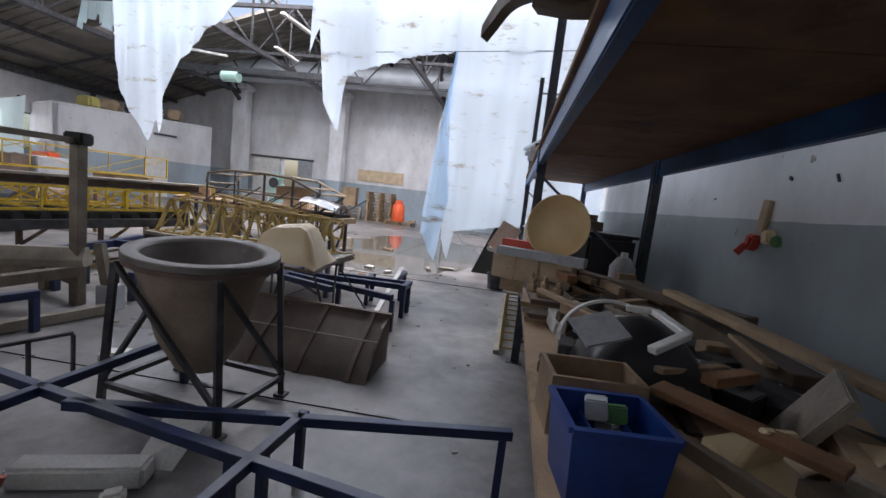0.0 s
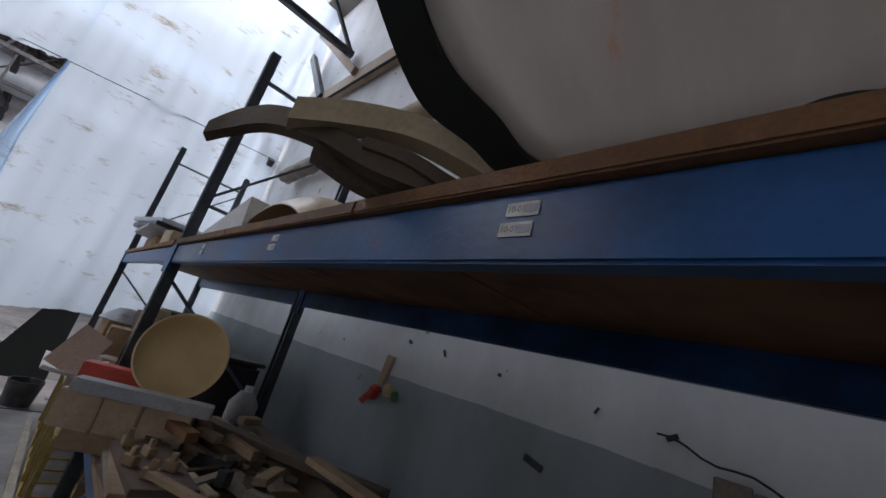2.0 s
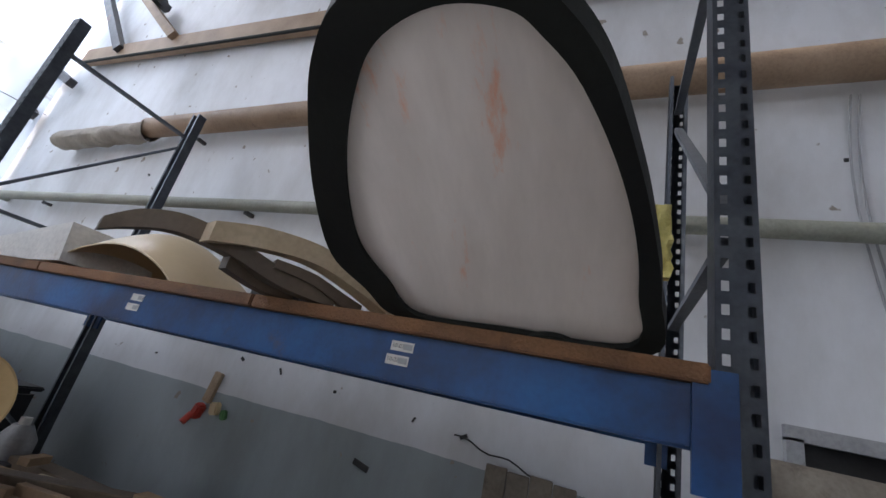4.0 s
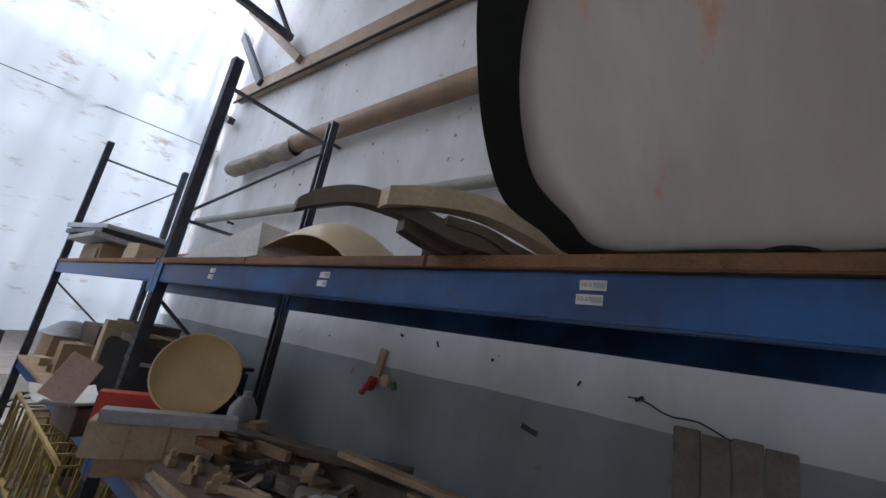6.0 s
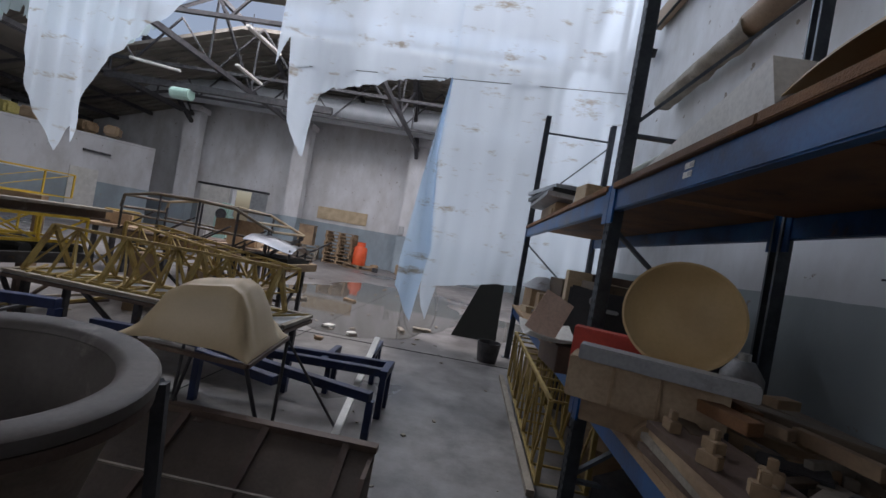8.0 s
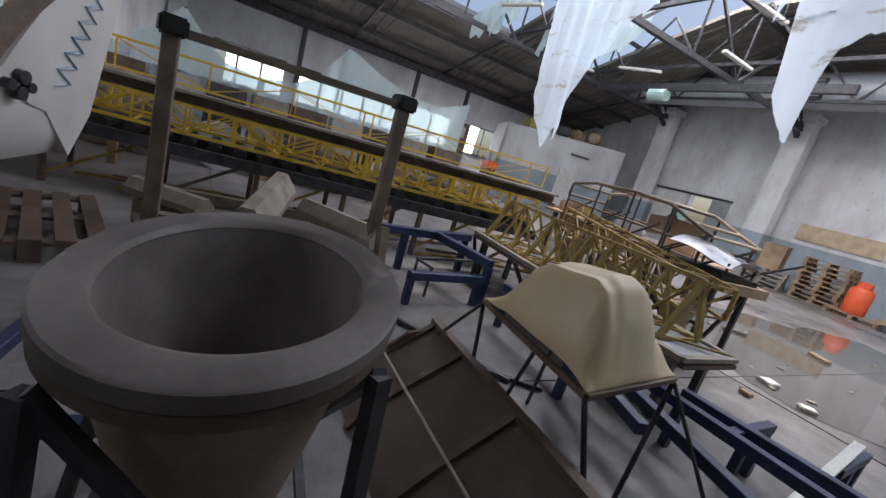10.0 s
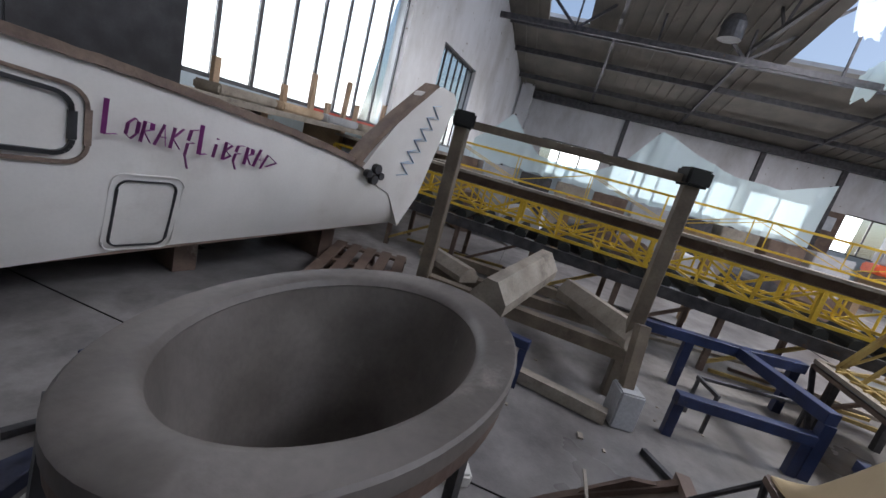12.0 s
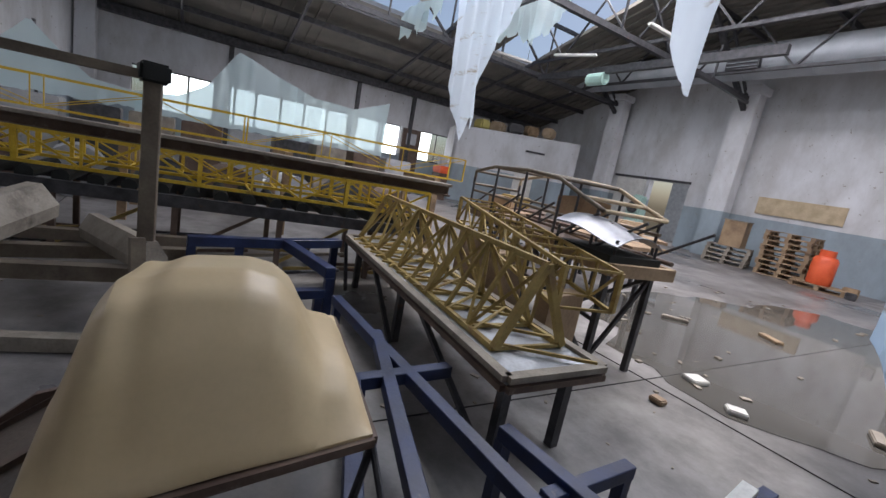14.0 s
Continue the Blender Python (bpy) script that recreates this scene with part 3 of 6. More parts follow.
part("head", box(B(), (-11.15, 18.6, 1.45), (0.42, 0.4, 0.5), (0, 8, 0), 0.05), MINT, mach)
part("wheel", tube(B(), (-11.2, 18.3, 1.2), (-11.2, 18.36, 1.2), 0.24, n=16), STEEL, mach)


def pallet(at, rz, m=WOOD, name="pallet", label="weathered wooden pallet in a stack", group="pallets", w=1.2, d=0.8, tilt=(0, 0)):
    t = thing(name, at, label, "pallet", group)
    t.matrix_basis = pose(*at, tilt[0], tilt[1], rz)
    M = t.matrix_basis
    def put(nm, bm):
        bmesh.ops.transform(bm, matrix=M, verts=bm.verts)
        part(nm, bm, m, t)
    for k in range(5):
        put("top_board", box(B(), (0, -d / 2 + 0.06 + k * (d - 0.12) / 4, 0.135), (w, 0.1, 0.02)))
    for k in (-1, 0, 1):
        put("bearer", box(B(), (k * (w / 2 - 0.06), 0, 0.113), (0.1, d, 0.022)))
        for j in (-1, 0, 1):
            put("block", box(B(), (k * (w / 2 - 0.06), j * (d / 2 - 0.06), 0.06), (0.1, 0.1, 0.08)))
    for k in (-1, 0, 1):
        put("bottom_board", box(B(), (0, k * (d / 2 - 0.06), 0.01), (w, 0.1, 0.02)))
    return t


for k in range(9):
    pallet((-5.75 + 0.03 * math.sin(k * 2.3), 18.3, k * 0.146), 3 * math.sin(k * 1.7), WOOD, group="stacked pallets by the end wall")
for k in range(4):
    pallet((-7.2, 18.0 + 0.02 * k, 0.004 + k * 0.146), 12 + 2 * k, GREYWOOD, group="stacked pallets by the end wall")
crate = thing("crate", (-7.15, 18.0, 0.59), "dark wooden crate on top of a pallet stack", "crate")
part("body", box(B(), (-7.15, 18.0, 0.59 + 0.4), (0.6, 0.6, 0.8), (0, 0, 10)), WOOD, crate)
part("lid", box(B(), (-7.15, 18.0, 1.40), (0.66, 0.64, 0.03), (0, 0, 10)), GREYWOOD, crate)
pallet((-4.62, 17.6, 0.004), 5, WOOD, group="pallets on the hall floor", label="flat wooden pallet under an orange canister")
can = thing("gas_canister", (-4.7, 17.6, 0.15), "orange-red gas canister standing on a pallet", "gas canister")
part("body", lathe(B(), ((0.0, 0.0), (0.25, 0.0), (0.27, 0.04), (0.27, 0.66), (0.22, 0.74), (0.0, 0.78)), (-4.7, 17.6, 0.15), 28), ORANGE, can, smooth=True)
part("collar", lathe(B(), ((0.13, 0.72), (0.17, 0.72), (0.17, 0.92), (0.13, 0.92)), (-4.7, 17.6, 0.15), 20), ORANGE, can)
part("valve", box(B(), (-4.7, 17.6, 0.98), (0.07, 0.05, 0.1), None, 0.01), STEEL, can)
for i, (x, y, s) in enumerate(((-4.1, 17.9, 0.3), (-3.9, 17.2, 0.22), (-3.0, 18.3, 0.5))):
    solid("scrap_box", box(B(), (x, y, s * 0.4), (s, s * 0.8, s * 0.8), (0, 0, 17 * i), 0.02), (WOOD, STEEL, CARD)[i], "old box of scrap standing by the wall", "box", "boxes by the end wall")
solid("switch_box", box(B(), (-3.4, 18.66, 1.85), (0.22, 0.12, 0.34), None, 0.01), GREYP, "grey switch box on the pillar", "switch box")
solid("wall_board", box(B(), (-6.3, NORTH - 0.03, 2.05), (2.3, 0.03, 0.55)), PALEWOOD, "pale board fixed along the wall above the pallets", "board")

# white cabin in the corner of the hall
cab_a, cab_b = Vector((-16.8, 12.9, 0)), Vector((-14.6, 18.3, 0))
cd = (cab_b - cab_a).normalized()
cn = Vector((-cd.y, cd.x, 0))
cab = thing("cabin", cab_a, "white plastered cabin built into the hall corner", "cabin")
part("front_wall", plate(B(), (cab_a, cab_b, cab_b + Vector((0, 0, 3.4)), cab_a + Vector((0, 0, 3.2))), cn * 0.15), WALL_N, cab)
part("side_wall", plate(B(), (cab_a, cab_a + cn * 2.6, cab_a + cn * 2.6 + Vector((0, 0, 3.2)), cab_a + Vector((0, 0, 3.2))), cd * 0.15), WALL_N, cab)
part("roof", plate(B(), (cab_a + Vector((0, 0, 3.21)), cab_b + Vector((0, 0, 3.41)), cab_b + cn * 4 + Vector((0, 0, 3.41)), cab_a + cn * 2.6 + Vector((0, 0, 3.21))), (0, 0, 0.08)), WALL_N, cab)
dp = cab_a + cd * 3.0 - cn * 0.03
part("door", plate(B(), (dp, dp + cd * 0.9, dp + cd * 0.9 + Vector((0, 0, 2.05)), dp + Vector((0, 0, 2.05))), -cn * 0.04), WHITE, cab)
gp = cab_a + cd * 3.3 - cn * 0.03 + Vector((0, 0, 2.7))
part("wall_lamp", plate(B(), (gp, gp + cd * 0.9, gp + cd * 0.9 + Vector((0, 0, 0.08)), gp + Vector((0, 0, 0.08))), -cn * 0.08), STEEL, cab)
for k in range(5):
    p = cab_a + cd * (1.2 + k * 0.8) + cn * (0.5 + 0.2 * (k % 2))
    solid("storage_sack", box(B(), (p.x, p.y, 3.30 + 0.05 * k + 0.24), (0.7, 0.5, 0.44), (0, 0, 30 * k), 0.08), (STUFFING, CARD, BLACK, WOOD, CARD)[k], "dusty stuffed sack stored on the cabin roof", "sack", "sacks on the cabin roof")
eng = thing("pump", (-15.9, 12.0, 1.0), "small orange pump with a grey motor on a stand", "pump")
part("stand", box(B(), (-15.9, 12.0, 0.55), (0.5, 0.5, 1.1)), BROWN, eng)
part("base", box(B(), (-15.9, 12.0, 1.25), (0.7, 0.45, 0.3), None, 0.05), ORANGE, eng)
part("motor", box(B(), (-15.9, 12.0, 1.6), (0.35, 0.35, 0.42), None, 0.06), GREYP, eng)
wd = thing("door_2", (WEST + 0.05, 11.55, 0), "brown double door with a small glazed light", "door", kind="structure")
part("leaf", box(B(), (WEST + 0.06, 11.83, 1.4), (0.06, 0.9, 2.8)), BROWN, wd)
part("light", box(B(), (WEST + 0.10, 11.83, 2.35), (0.03, 0.5, 0.5)), GALV, wd)

# ---- standing water and litter on the floor ----
for cx, cy, rx, ry, sd in ((-2.2, 9.9, 2.0, 3.3, 1.0), (0.4, 9.6, 0.8, 1.3, 7.0)):
    pud, ring = B(), []
    for k in range(56):
        a = k / 56 * 2 * math.pi
        f = 1 + 0.28 * noise.noise((math.cos(a) * 1.4, math.sin(a) * 1.4, sd)) + 0.12 * noise.noise((math.cos(a) * 5, math.sin(a) * 5, sd))
        ring.append((cx + rx * f * math.cos(a), cy + ry * f * math.sin(a), 0.004 + 0.0006 * sd))
    plate(pud, ring, (0, 0, -0.002))
    tagged(part("puddle", pud, WATER), "shallow standing water on the concrete floor", "water", kind="structure")
rnd = random.Random(7)
lit = B()
for k in range(150):
    x, y = rnd.uniform(-4.6, 0.2), rnd.uniform(0.6, 13)
    s = rnd.uniform(0.008, 0.03) * (1.6 if y > 6 else 1)
    box(lit, (x, y, s * 0.2), (s * rnd.uniform(0.6, 2.2), s, s * 0.4), (0, 0, rnd.uniform(0, 180)))
tagged(part("litter", lit, GREYWOOD), "scattered crumbs, chips and splinters on the floor", "debris", kind="stuff")
for k, (x, y, l2, m) in enumerate(((-2.02, 6.22, 0.10, PIPEB), (-1.75, 6.75, 0.13, WHITE), (-2.15, 6.95, 0.16, WHITE), (-1.2, 7.6, 0.25, GREYWOOD), (-2.6, 9.5, 0.3, WOOD), (-0.9, 7.9, 0.3, GREYWOOD), (-3.3, 8.6, 0.3, GREYWOOD))):
    solid("scrap", box(B(), (x, y, 0.022), (l2, 0.08 + 0.03 * (k % 3), 0.04), (0, 0, 37 * k), 0.008), m, "loose scrap lying on the wet floor", "scrap", "loose scraps")
blk = box(B(), (-2.36, 2.31, 0.034), (0.18, 0.12, 0.068), (0, 0, 25), 0.012)
solid("foam_block", blk, WHITE, "white foam block lying on the floor", "block")
slab = thing("plaster_slab", (-1.35, 1.35, 0), "broken white plaster slab lying on the floor", "slab")
part("slab", box(B(), (-1.42, 1.30, 0.05), (0.52, 0.12, 0.1), (0, 0, 20), 0.015), WHITE, slab)
part("shard", plate(B(), ((-1.3, 1.42, 0.02), (-1.12, 1.45, 0.02), (-1.05, 1.56, 0.2), (-1.3, 1.62, 0.2)), (0, 0.02, 0.01)), WHITE, slab)
part("lump", box(B(), (-1.2, 1.24, 0.03), (0.09, 0.07, 0.06), (0, 0, 40), 0.015), WHITE, slab)
tool = thing("clamp", (-1.65, 0.98, 0), "rusty dark screw clamp lying on the floor", "clamp")
part("frame", bar(bar(bar(B(), (-1.72, 0.9, 0.02), (-1.6, 1.1, 0.02), 0.03), (-1.72, 0.9, 0.02), (-1.62, 0.86, 0.02), 0.03), (-1.6, 1.1, 0.02), (-1.5, 1.06, 0.02), 0.03), STEEL, tool)
part("screw", tube(B(), (-1.6, 1.1, 0.03), (-1.57, 1.12, 0.12), 0.012), REDP, tool)

# ---- pallet rack along the east wall ----
XF, XB, YP = 0.40, 1.40, (0.0, 3.6, 7.2)
PH = 3.54


def post_mesh():
    """Perforated upright: a front web with two rows of slots, folded sides."""
    bm = B()
    cols = (-0.04, -0.029, -0.015, 0.015, 0.029, 0.04)
    z = 0.0
    rows = [0.0]
    while z < PH - 0.06:
        rows += [z + 0.028, z + 0.05]
        z += 0.05
    rows.append(PH)
    grid = [[bm.verts.new((0, c, r)) for c in cols] for r in rows]
    for i in range(len(rows) - 1):
        for j in range(5):
            if i % 2 == 1 and j in (1, 3):
                continue
            bm.faces.new((grid[i][j], grid[i][j + 1], grid[i + 1][j + 1], grid[i + 1][j]))
    for s in (0, 5):
        y = cols[s]
        v = [bm.verts.new(p) for p in ((0.0, y, 0), (0.07, y, 0), (0.07, y * 0.6, 0), (0.0, y, PH), (0.07, y, PH), (0.07, y * 0.6, PH))]
        bm.faces.new((v[0], v[1], v[4], v[3]))
        bm.faces.new((v[1], v[2], v[5], v[4]))
    g = bmesh.ops.solidify(bm, geom=bm.faces[:], thickness=0.003)
    me = bpy.data.meshes.new("upright")
    bm.to_mesh(me)
    bm.free()
    me.materials.append(RACK)
    return me


POST = post_mesh()
rack = thing("pallet_rack", (XF, 3.6, 0), "tall blue and grey steel pallet rack with chipboard shelves", "shelving rack")
for y in YP:
    for x, r in ((XF, 0), (XB, 180)):
        o = new("upright", POST)
        o.parent = rack
        o.matrix_parent_inverse = rack.matrix_basis.inverted()
        o.matrix_basis = pose(x, y, 0, 0, 0, r)
        part("foot_plate", box(B(), (x + (0.03 if r == 0 else -0.03), y, 0.004), (0.14, 0.12, 0.008)), RACK, rack)
    for z0, z1, flip in ((0.25, 0.95, 0), (0.95, 1.65, 1), (2.3, 3.2, 0)):
        part("brace", bar(B(), (XF + 0.07, y, z0 if not flip else z1), (XB - 0.07, y, z1 if not flip else z0), 0.035, 0.02), RACK, rack)
    for z in (0.2, 2.22, 3.3):
        part("strut", bar(B(), (XF + 0.07, y, z), (XB - 0.07, y, z), 0.035, 0.02), RACK, rack)
BZ, TZ = 1.765, 1.885
for i in (0, 1):
    y0, y1 = YP[i] + 0.042, YP[i + 1] - 0.042
    for z0, z1, nm in ((BZ, TZ, "top"), (0.64, 0.74, "low")):
        for x in (XF + 0.0, XB - 0.05):
            b = part("beam", box(B(), (x + 0.025, (y0 + y1) / 2, (z0 + z1) / 2), (0.05, y1 - y0, z1 - z0), None, 0.006), RACKBLUE, rack, "scratched blue box beam")
            for yy in (y0, y1):
                part("connector", box(B(), (x - 0.004, yy, (z0 + z1) / 2 - 0.02), (0.012, 0.075, z1 - z0 + 0.1)), RACKBLUE, b)
        zt = z1
        # shelf boards laid across the beams
        n = 3
        for k in range(n):
            ya, yb = YP[i] + 0.05 + (3.5) * k / n, YP[i] + 0.05 + 3.5 * (k + 1) / n - 0.006
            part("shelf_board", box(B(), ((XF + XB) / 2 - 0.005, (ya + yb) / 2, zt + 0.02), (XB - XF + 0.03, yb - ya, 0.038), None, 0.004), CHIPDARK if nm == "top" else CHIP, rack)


def beam_label(y, z, s, text, parent):
    lb = part("label", box(B(), (XF - 0.0015, y, z), (0.002, 0.062, 0.024)), WHITE, parent, "white location label with black print")
    cu = bpy.data.curves.new("code", "FONT")
    cu.body, cu.size, cu.align_x, cu.align_y = text, 0.0145, "LEFT", "CENTER"
    tmp = bpy.data.objects.new("tmp", cu)
    me = bpy.data.meshes.new_from_object(tmp)
    bpy.data.objects.remove(tmp)
    me.materials.append(INK)
    o = new("code", me)
    o.parent = lb
    o.matrix_basis = pose(XF - 0.0030, y + 0.028, z, 90, 0, -90)
    o.matrix_parent_inverse = parent_world(lb).inverted()
    part("barcode", box(B(), (XF - 0.0030, y - 0.016, z), (0.0008, 0.024, 0.014)), GREYP, lb)


for y, codes in ((0.70, ("10-07-02", "10-07-01")), (1.735, ("10-08-02", "10-08-01")), (2.75, ("", ""))):
    for k, cde in enumerate(codes):
        beam_label(y + 0.006 * k, 1.853 - k * 0.034, 1, cde if y < 1 else "", rack)
solid("end_guard", box(B(), (1.05, -0.42, 0.9), (0.12, 0.5, 1.8), (0, 0, 4), 0.01), GREYWOOD, "grey plank boxing leaning behind the rack", "plank")
lp = thing("leaning_panel", (1.64, 0.52, 0), "grey boarded panel with battens leaning on the wall", "panel")
for k in range(4):
    part("board", box(B(), (1.655, 0.52 + (k - 1.5) * 0.104, 0.765), (0.022, 0.10, 1.50 + 0.02 * (k % 2)), (0, -3, 0), 0.003), GREYWOOD, lp)
for z in (0.3, 1.32):
    part("batten", box(B(), (1.632 + 0.05 * (z - 0.765), 0.52, z), (0.02, 0.42, 0.06), (0, -3, 0), 0.003), GREYP, lp)

# canopy panel lying on the rack and reaching out over the aisle
cp = thing("canopy_panel", (0.8, 0.45, 1.93), "large off-white canopy panel in a thick black rubber rim", "canopy")
OUT = [(0.44, 0.75), (0.36, 0.83), (0.27, 0.895), (0.125, 0.875), (-0.014, 0.82), (-0.119, 0.757), (-0.185, 0.67), (-0.215, 0.52), (-0.19, 0.39), (-0.134, 0.314), (-0.056, 0.254), (0.076, 0.201), (0.187, 0.168), (0.30, 0.145), (0.44, 0.15), (0.445, 0.45)]
INN = [(0.43, 0.695), (0.34, 0.755), (0.25, 0.80), (0.145, 0.79), (0.035, 0.75), (-0.06, 0.69), (-0.125, 0.62), (-0.155, 0.51), (-0.14, 0.40), (-0.10, 0.345), (-0.04, 0.293), (0.07, 0.237), (0.187, 0.20), (0.30, 0.185), (0.43, 0.19), (0.435, 0.45)]


def spline(p, n):
    r = []
    k = len(p)
    for i in range(k):
        a, b2, c, d = (Vector((*p[(i + j) % k], 0)) for j in (-1, 0, 1, 2))
        for s in range(n):
            t = s / n
            r.append(0.5 * ((2 * b2) + (c - a) * t + (2 * a - 5 * b2 + 4 * c - d) * t * t + (3 * b2 - a - 3 * c + d) * t * t * t))
    return r


def sag(x):
    """Height of the panel's underside: its foot on the shelf, leaning out over the aisle."""
    return 1.928 + 0.6 * (0.445 - x)


ro, ri = spline(OUT, 6), spline(INN, 6)
rim, face = B(), B()
rings = [[rim.verts.new((v.x, v.y, sag(v.x) + dz)) for v in r] for r, dz in ((ro, 0.0), (ro, 0.045), (ri, 0.05), (ri, 0.004))]
for a in range(4):
    for i in range(len(ro)):
        j = (i + 1) % len(ro)
        rim.faces.new((rings[a][i], rings[a][j], rings[(a + 1) % 4][j], rings[(a + 1) % 4][i]))
bmesh.ops.recalc_face_normals(rim, faces=rim.faces)
part("rim", rim, RUBBER, cp)
mid = sum(ri, Vector()) / len(ri)
NR = 8
lay = []
for k in range(1, NR + 1):
    q = [mid + (v - mid) * (1.02 * k / NR) for v in ri]
    lay.append([face.verts.new((v.x, v.y, sag(v.x) + 0.018 + 0.05 * (1 - (k / NR) ** 2))) for v in q])
cv = face.verts.new((mid.x, mid.y, sag(mid.x) + 0.068))
for i in range(len(ri)):
    j = (i + 1) % len(ri)
    face.faces.new((cv, lay[0][i], lay[0][j]))
    for k in range(NR - 1):
        face.faces.new((lay[k][i], lay[k + 1][i], lay[k + 1][j], lay[k][j]))
bmesh.ops.recalc_face_normals(face, faces=face.faces)
bmesh.ops.solidify(face, geom=face.faces[:], thickness=0.004)
part("panel", face, PANELWHITE, cp, "thin off-white panel with orange scuffs", smooth=True)
part("arch", skin(B(), lambda u, v: (0.437 - 0.032 * math.sin(math.pi * u) + 0.006 * v, 0.35 - 0.06 * math.cos(math.pi * u), 1.926 + 0.019 * math.sin(math.pi * u)), 14, 1, (0, 0, 0.008)), RUBBER, cp, "small black rubber arch")
wad = B()
skin(wad, lambda u, v: (0.66 + 0.03 * noise.noise((u * 4, v * 4, 2)), 0.095 + 0.075 * u + 0.03 * noise.noise((v * 5, u, 1)), 2.18 + 0.22 * v), 6, 10, (0.03, 0, 0))
solid("wadding", wad, STUFFING, "torn yellow wadding hanging behind the canopy panel", "wadding", smooth=True)


def swept_board(bm, pts, heights, depth):
    """A sawn curved board along a line in space, upright, with its thickness along y."""
    n = 36
    c = []
    for i in range(n + 1):
        t = i / n * (len(pts) - 1)
        k = min(int(t), len(pts) - 2)
        f = t - k
        q = [Vector(pts[min(max(k + j, 0), len(pts) - 1)]) for j in (-1, 0, 1, 2)]
        p = 0.5 * ((2 * q[1]) + (q[2] - q[0]) * f + (2 * q[0] - 5 * q[1] + 4 * q[2] - q[3]) * f * f + (3 * q[1] - q[0] - 3 * q[2] + q[3]) * f ** 3)
        c.append((p, heights[k] + (heights[k + 1] - heights[k]) * f))
    return skin(bm, lambda u, v: (c[round(u * n)][0].x, c[round(u * n)][0].y, max(1.927 if c[round(u * n)][0].x > 0.4 else 0, c[round(u * n)][0].z + (v - 0.5) * c[round(u * n)][1])), n, 4, (0.02, depth, 0))


cm = thing("curved_mould", (0.7, 1.5, 1.93), "dark curved plywood mould jutting out from the rack", "mould")
part("board", swept_board(B(), ((0.07, 1.50, 1.985), (0.11, 1.44, 2.02), (0.16, 1.34, 2.035), (0.23, 1.22, 2.01), (0.33, 1.11, 1.965), (0.45, 1.01, 1.945)), (0.035, 0.055, 0.052, 0.048, 0.048, 0.035), 0.05), OLIVE, cm, smooth=True)
part("foot", swept_board(B(), ((0.24, 1.22, 1.975), (0.34, 1.19, 1.95), (0.46, 1.17, 1.945)), (0.05, 0.045, 0.035), 0.05), OLIVE, cm, smooth=True)
fm = thing("fairing_mould", (0.6, 0.9, 1.93), "cream fairing mould with wooden ribs jutting off the rack", "mould")
part("skin", swept_board(B(), ((0.17, 1.24, 2.025), (0.26, 1.16, 2.05), (0.36, 1.05, 2.05), (0.44, 0.94, 2.005), (0.52, 0.85, 1.945)), (0.055, 0.06, 0.055, 0.05, 0.035), 0.06), PALEWOOD, fm, smooth=True)
part("rib", swept_board(B(), ((0.30, 1.10, 1.995), (0.38, 1.03, 1.985), (0.45, 0.97, 1.955), (0.50, 0.93, 1.94)), (0.025, 0.03, 0.035, 0.03), 0.03), OLIVE, fm, smooth=True)
for y in (1.12, 1.28):
    solid("prop_block", box(B(), (0.47, y, 1.965), (0.06, 0.03, 0.08), (0, 0, 10)), BLACK, "small dark block propping the mould", "block", "prop blocks")
dome = B()
skin(dome, lambda u, v: (0.46 + 0.5 * v, 1.70 + 0.88 * u, 1.93 + 0.26 * (math.sin(math.pi * min(1, u * 1.05)) ** 0.8 if u < 0.95 else 0) * math.sin(math.pi * (0.12 + 0.76 * v)) ** 0.7), 24, 12, (0, 0, 0.006))
solid("cream_fairing", dome, CREAM, "cream fibreglass fairing lying on the rack shelf", "fairing", smooth=True)
wedge = plate(B(), ((0.44, 3.45, 1.93), (0.44, 2.45, 2.13), (0.44, 2.40, 1.95), (0.44, 2.7, 1.93)), (0.4, 0, 0))
solid("white_wedge", wedge, WHITE, "white tapering fairing lying on the rack shelf", "fairing")
rnd = random.Random(11)
for k in range(12):
    y = 4.0 + k * 0.25 + rnd.uniform(-0.05, 0.05)
    h = rnd.uniform(0.04, 0.16)
    l2 = rnd.uniform(0.3, 0.7)
    solid("offcut", box(B(), (rnd.uniform(0.62, 1.0), y, 1.925 + h / 2), (rnd.uniform(0.2, 0.45), min(l2, 0.22), h), (0, 0, rnd.uniform(-8, 8)), 0.006), (WOOD, CARD, PALEWOOD, GREYP)[k % 4], "offcut board lying on the rack shelf", "offcut", "offcuts on the rack")
for k in range(3):
    solid("stacked_panel", box(B(), (0.72, 6.3, 2.16 + k * 0.075), (0.72, 1.3 - 0.2 * k, 0.05), (0, 4 - 3 * k, 6 * k), 0.004), (GREYP, BLACK, GALV)[k], "grey panel stacked on the rack shelf", "panel", "stacked panels")
solid("panel_prop", box(B(), (0.75, 6.3, 2.03), (0.5, 0.9, 0.2), None, 0.01), WOOD, "wooden box under the stacked panels", "box")

# ---- hopper on its stand ----
HC = (-1.50, 2.05, 0)
HU, HV = Vector((0.9965, -0.083, 0)), Vector((0.083, 0.9965, 0))
HA, HB = 0.465, 0.339


def oval(prof):
    """A turned profile (radius as a share of the rim, height) squeezed to the oval of the hopper."""
    bm = lathe(B(), prof, (0, 0, 0), 72)
    for v in bm.verts:
        p = Vector(HC) + HU * v.co.x * HA + HV * v.co.y * HB
        v.co = (p.x, p.y, v.co.z * 0.955 + 0.10 * (p.y - HC[1]) * v.co.z)
    return bm


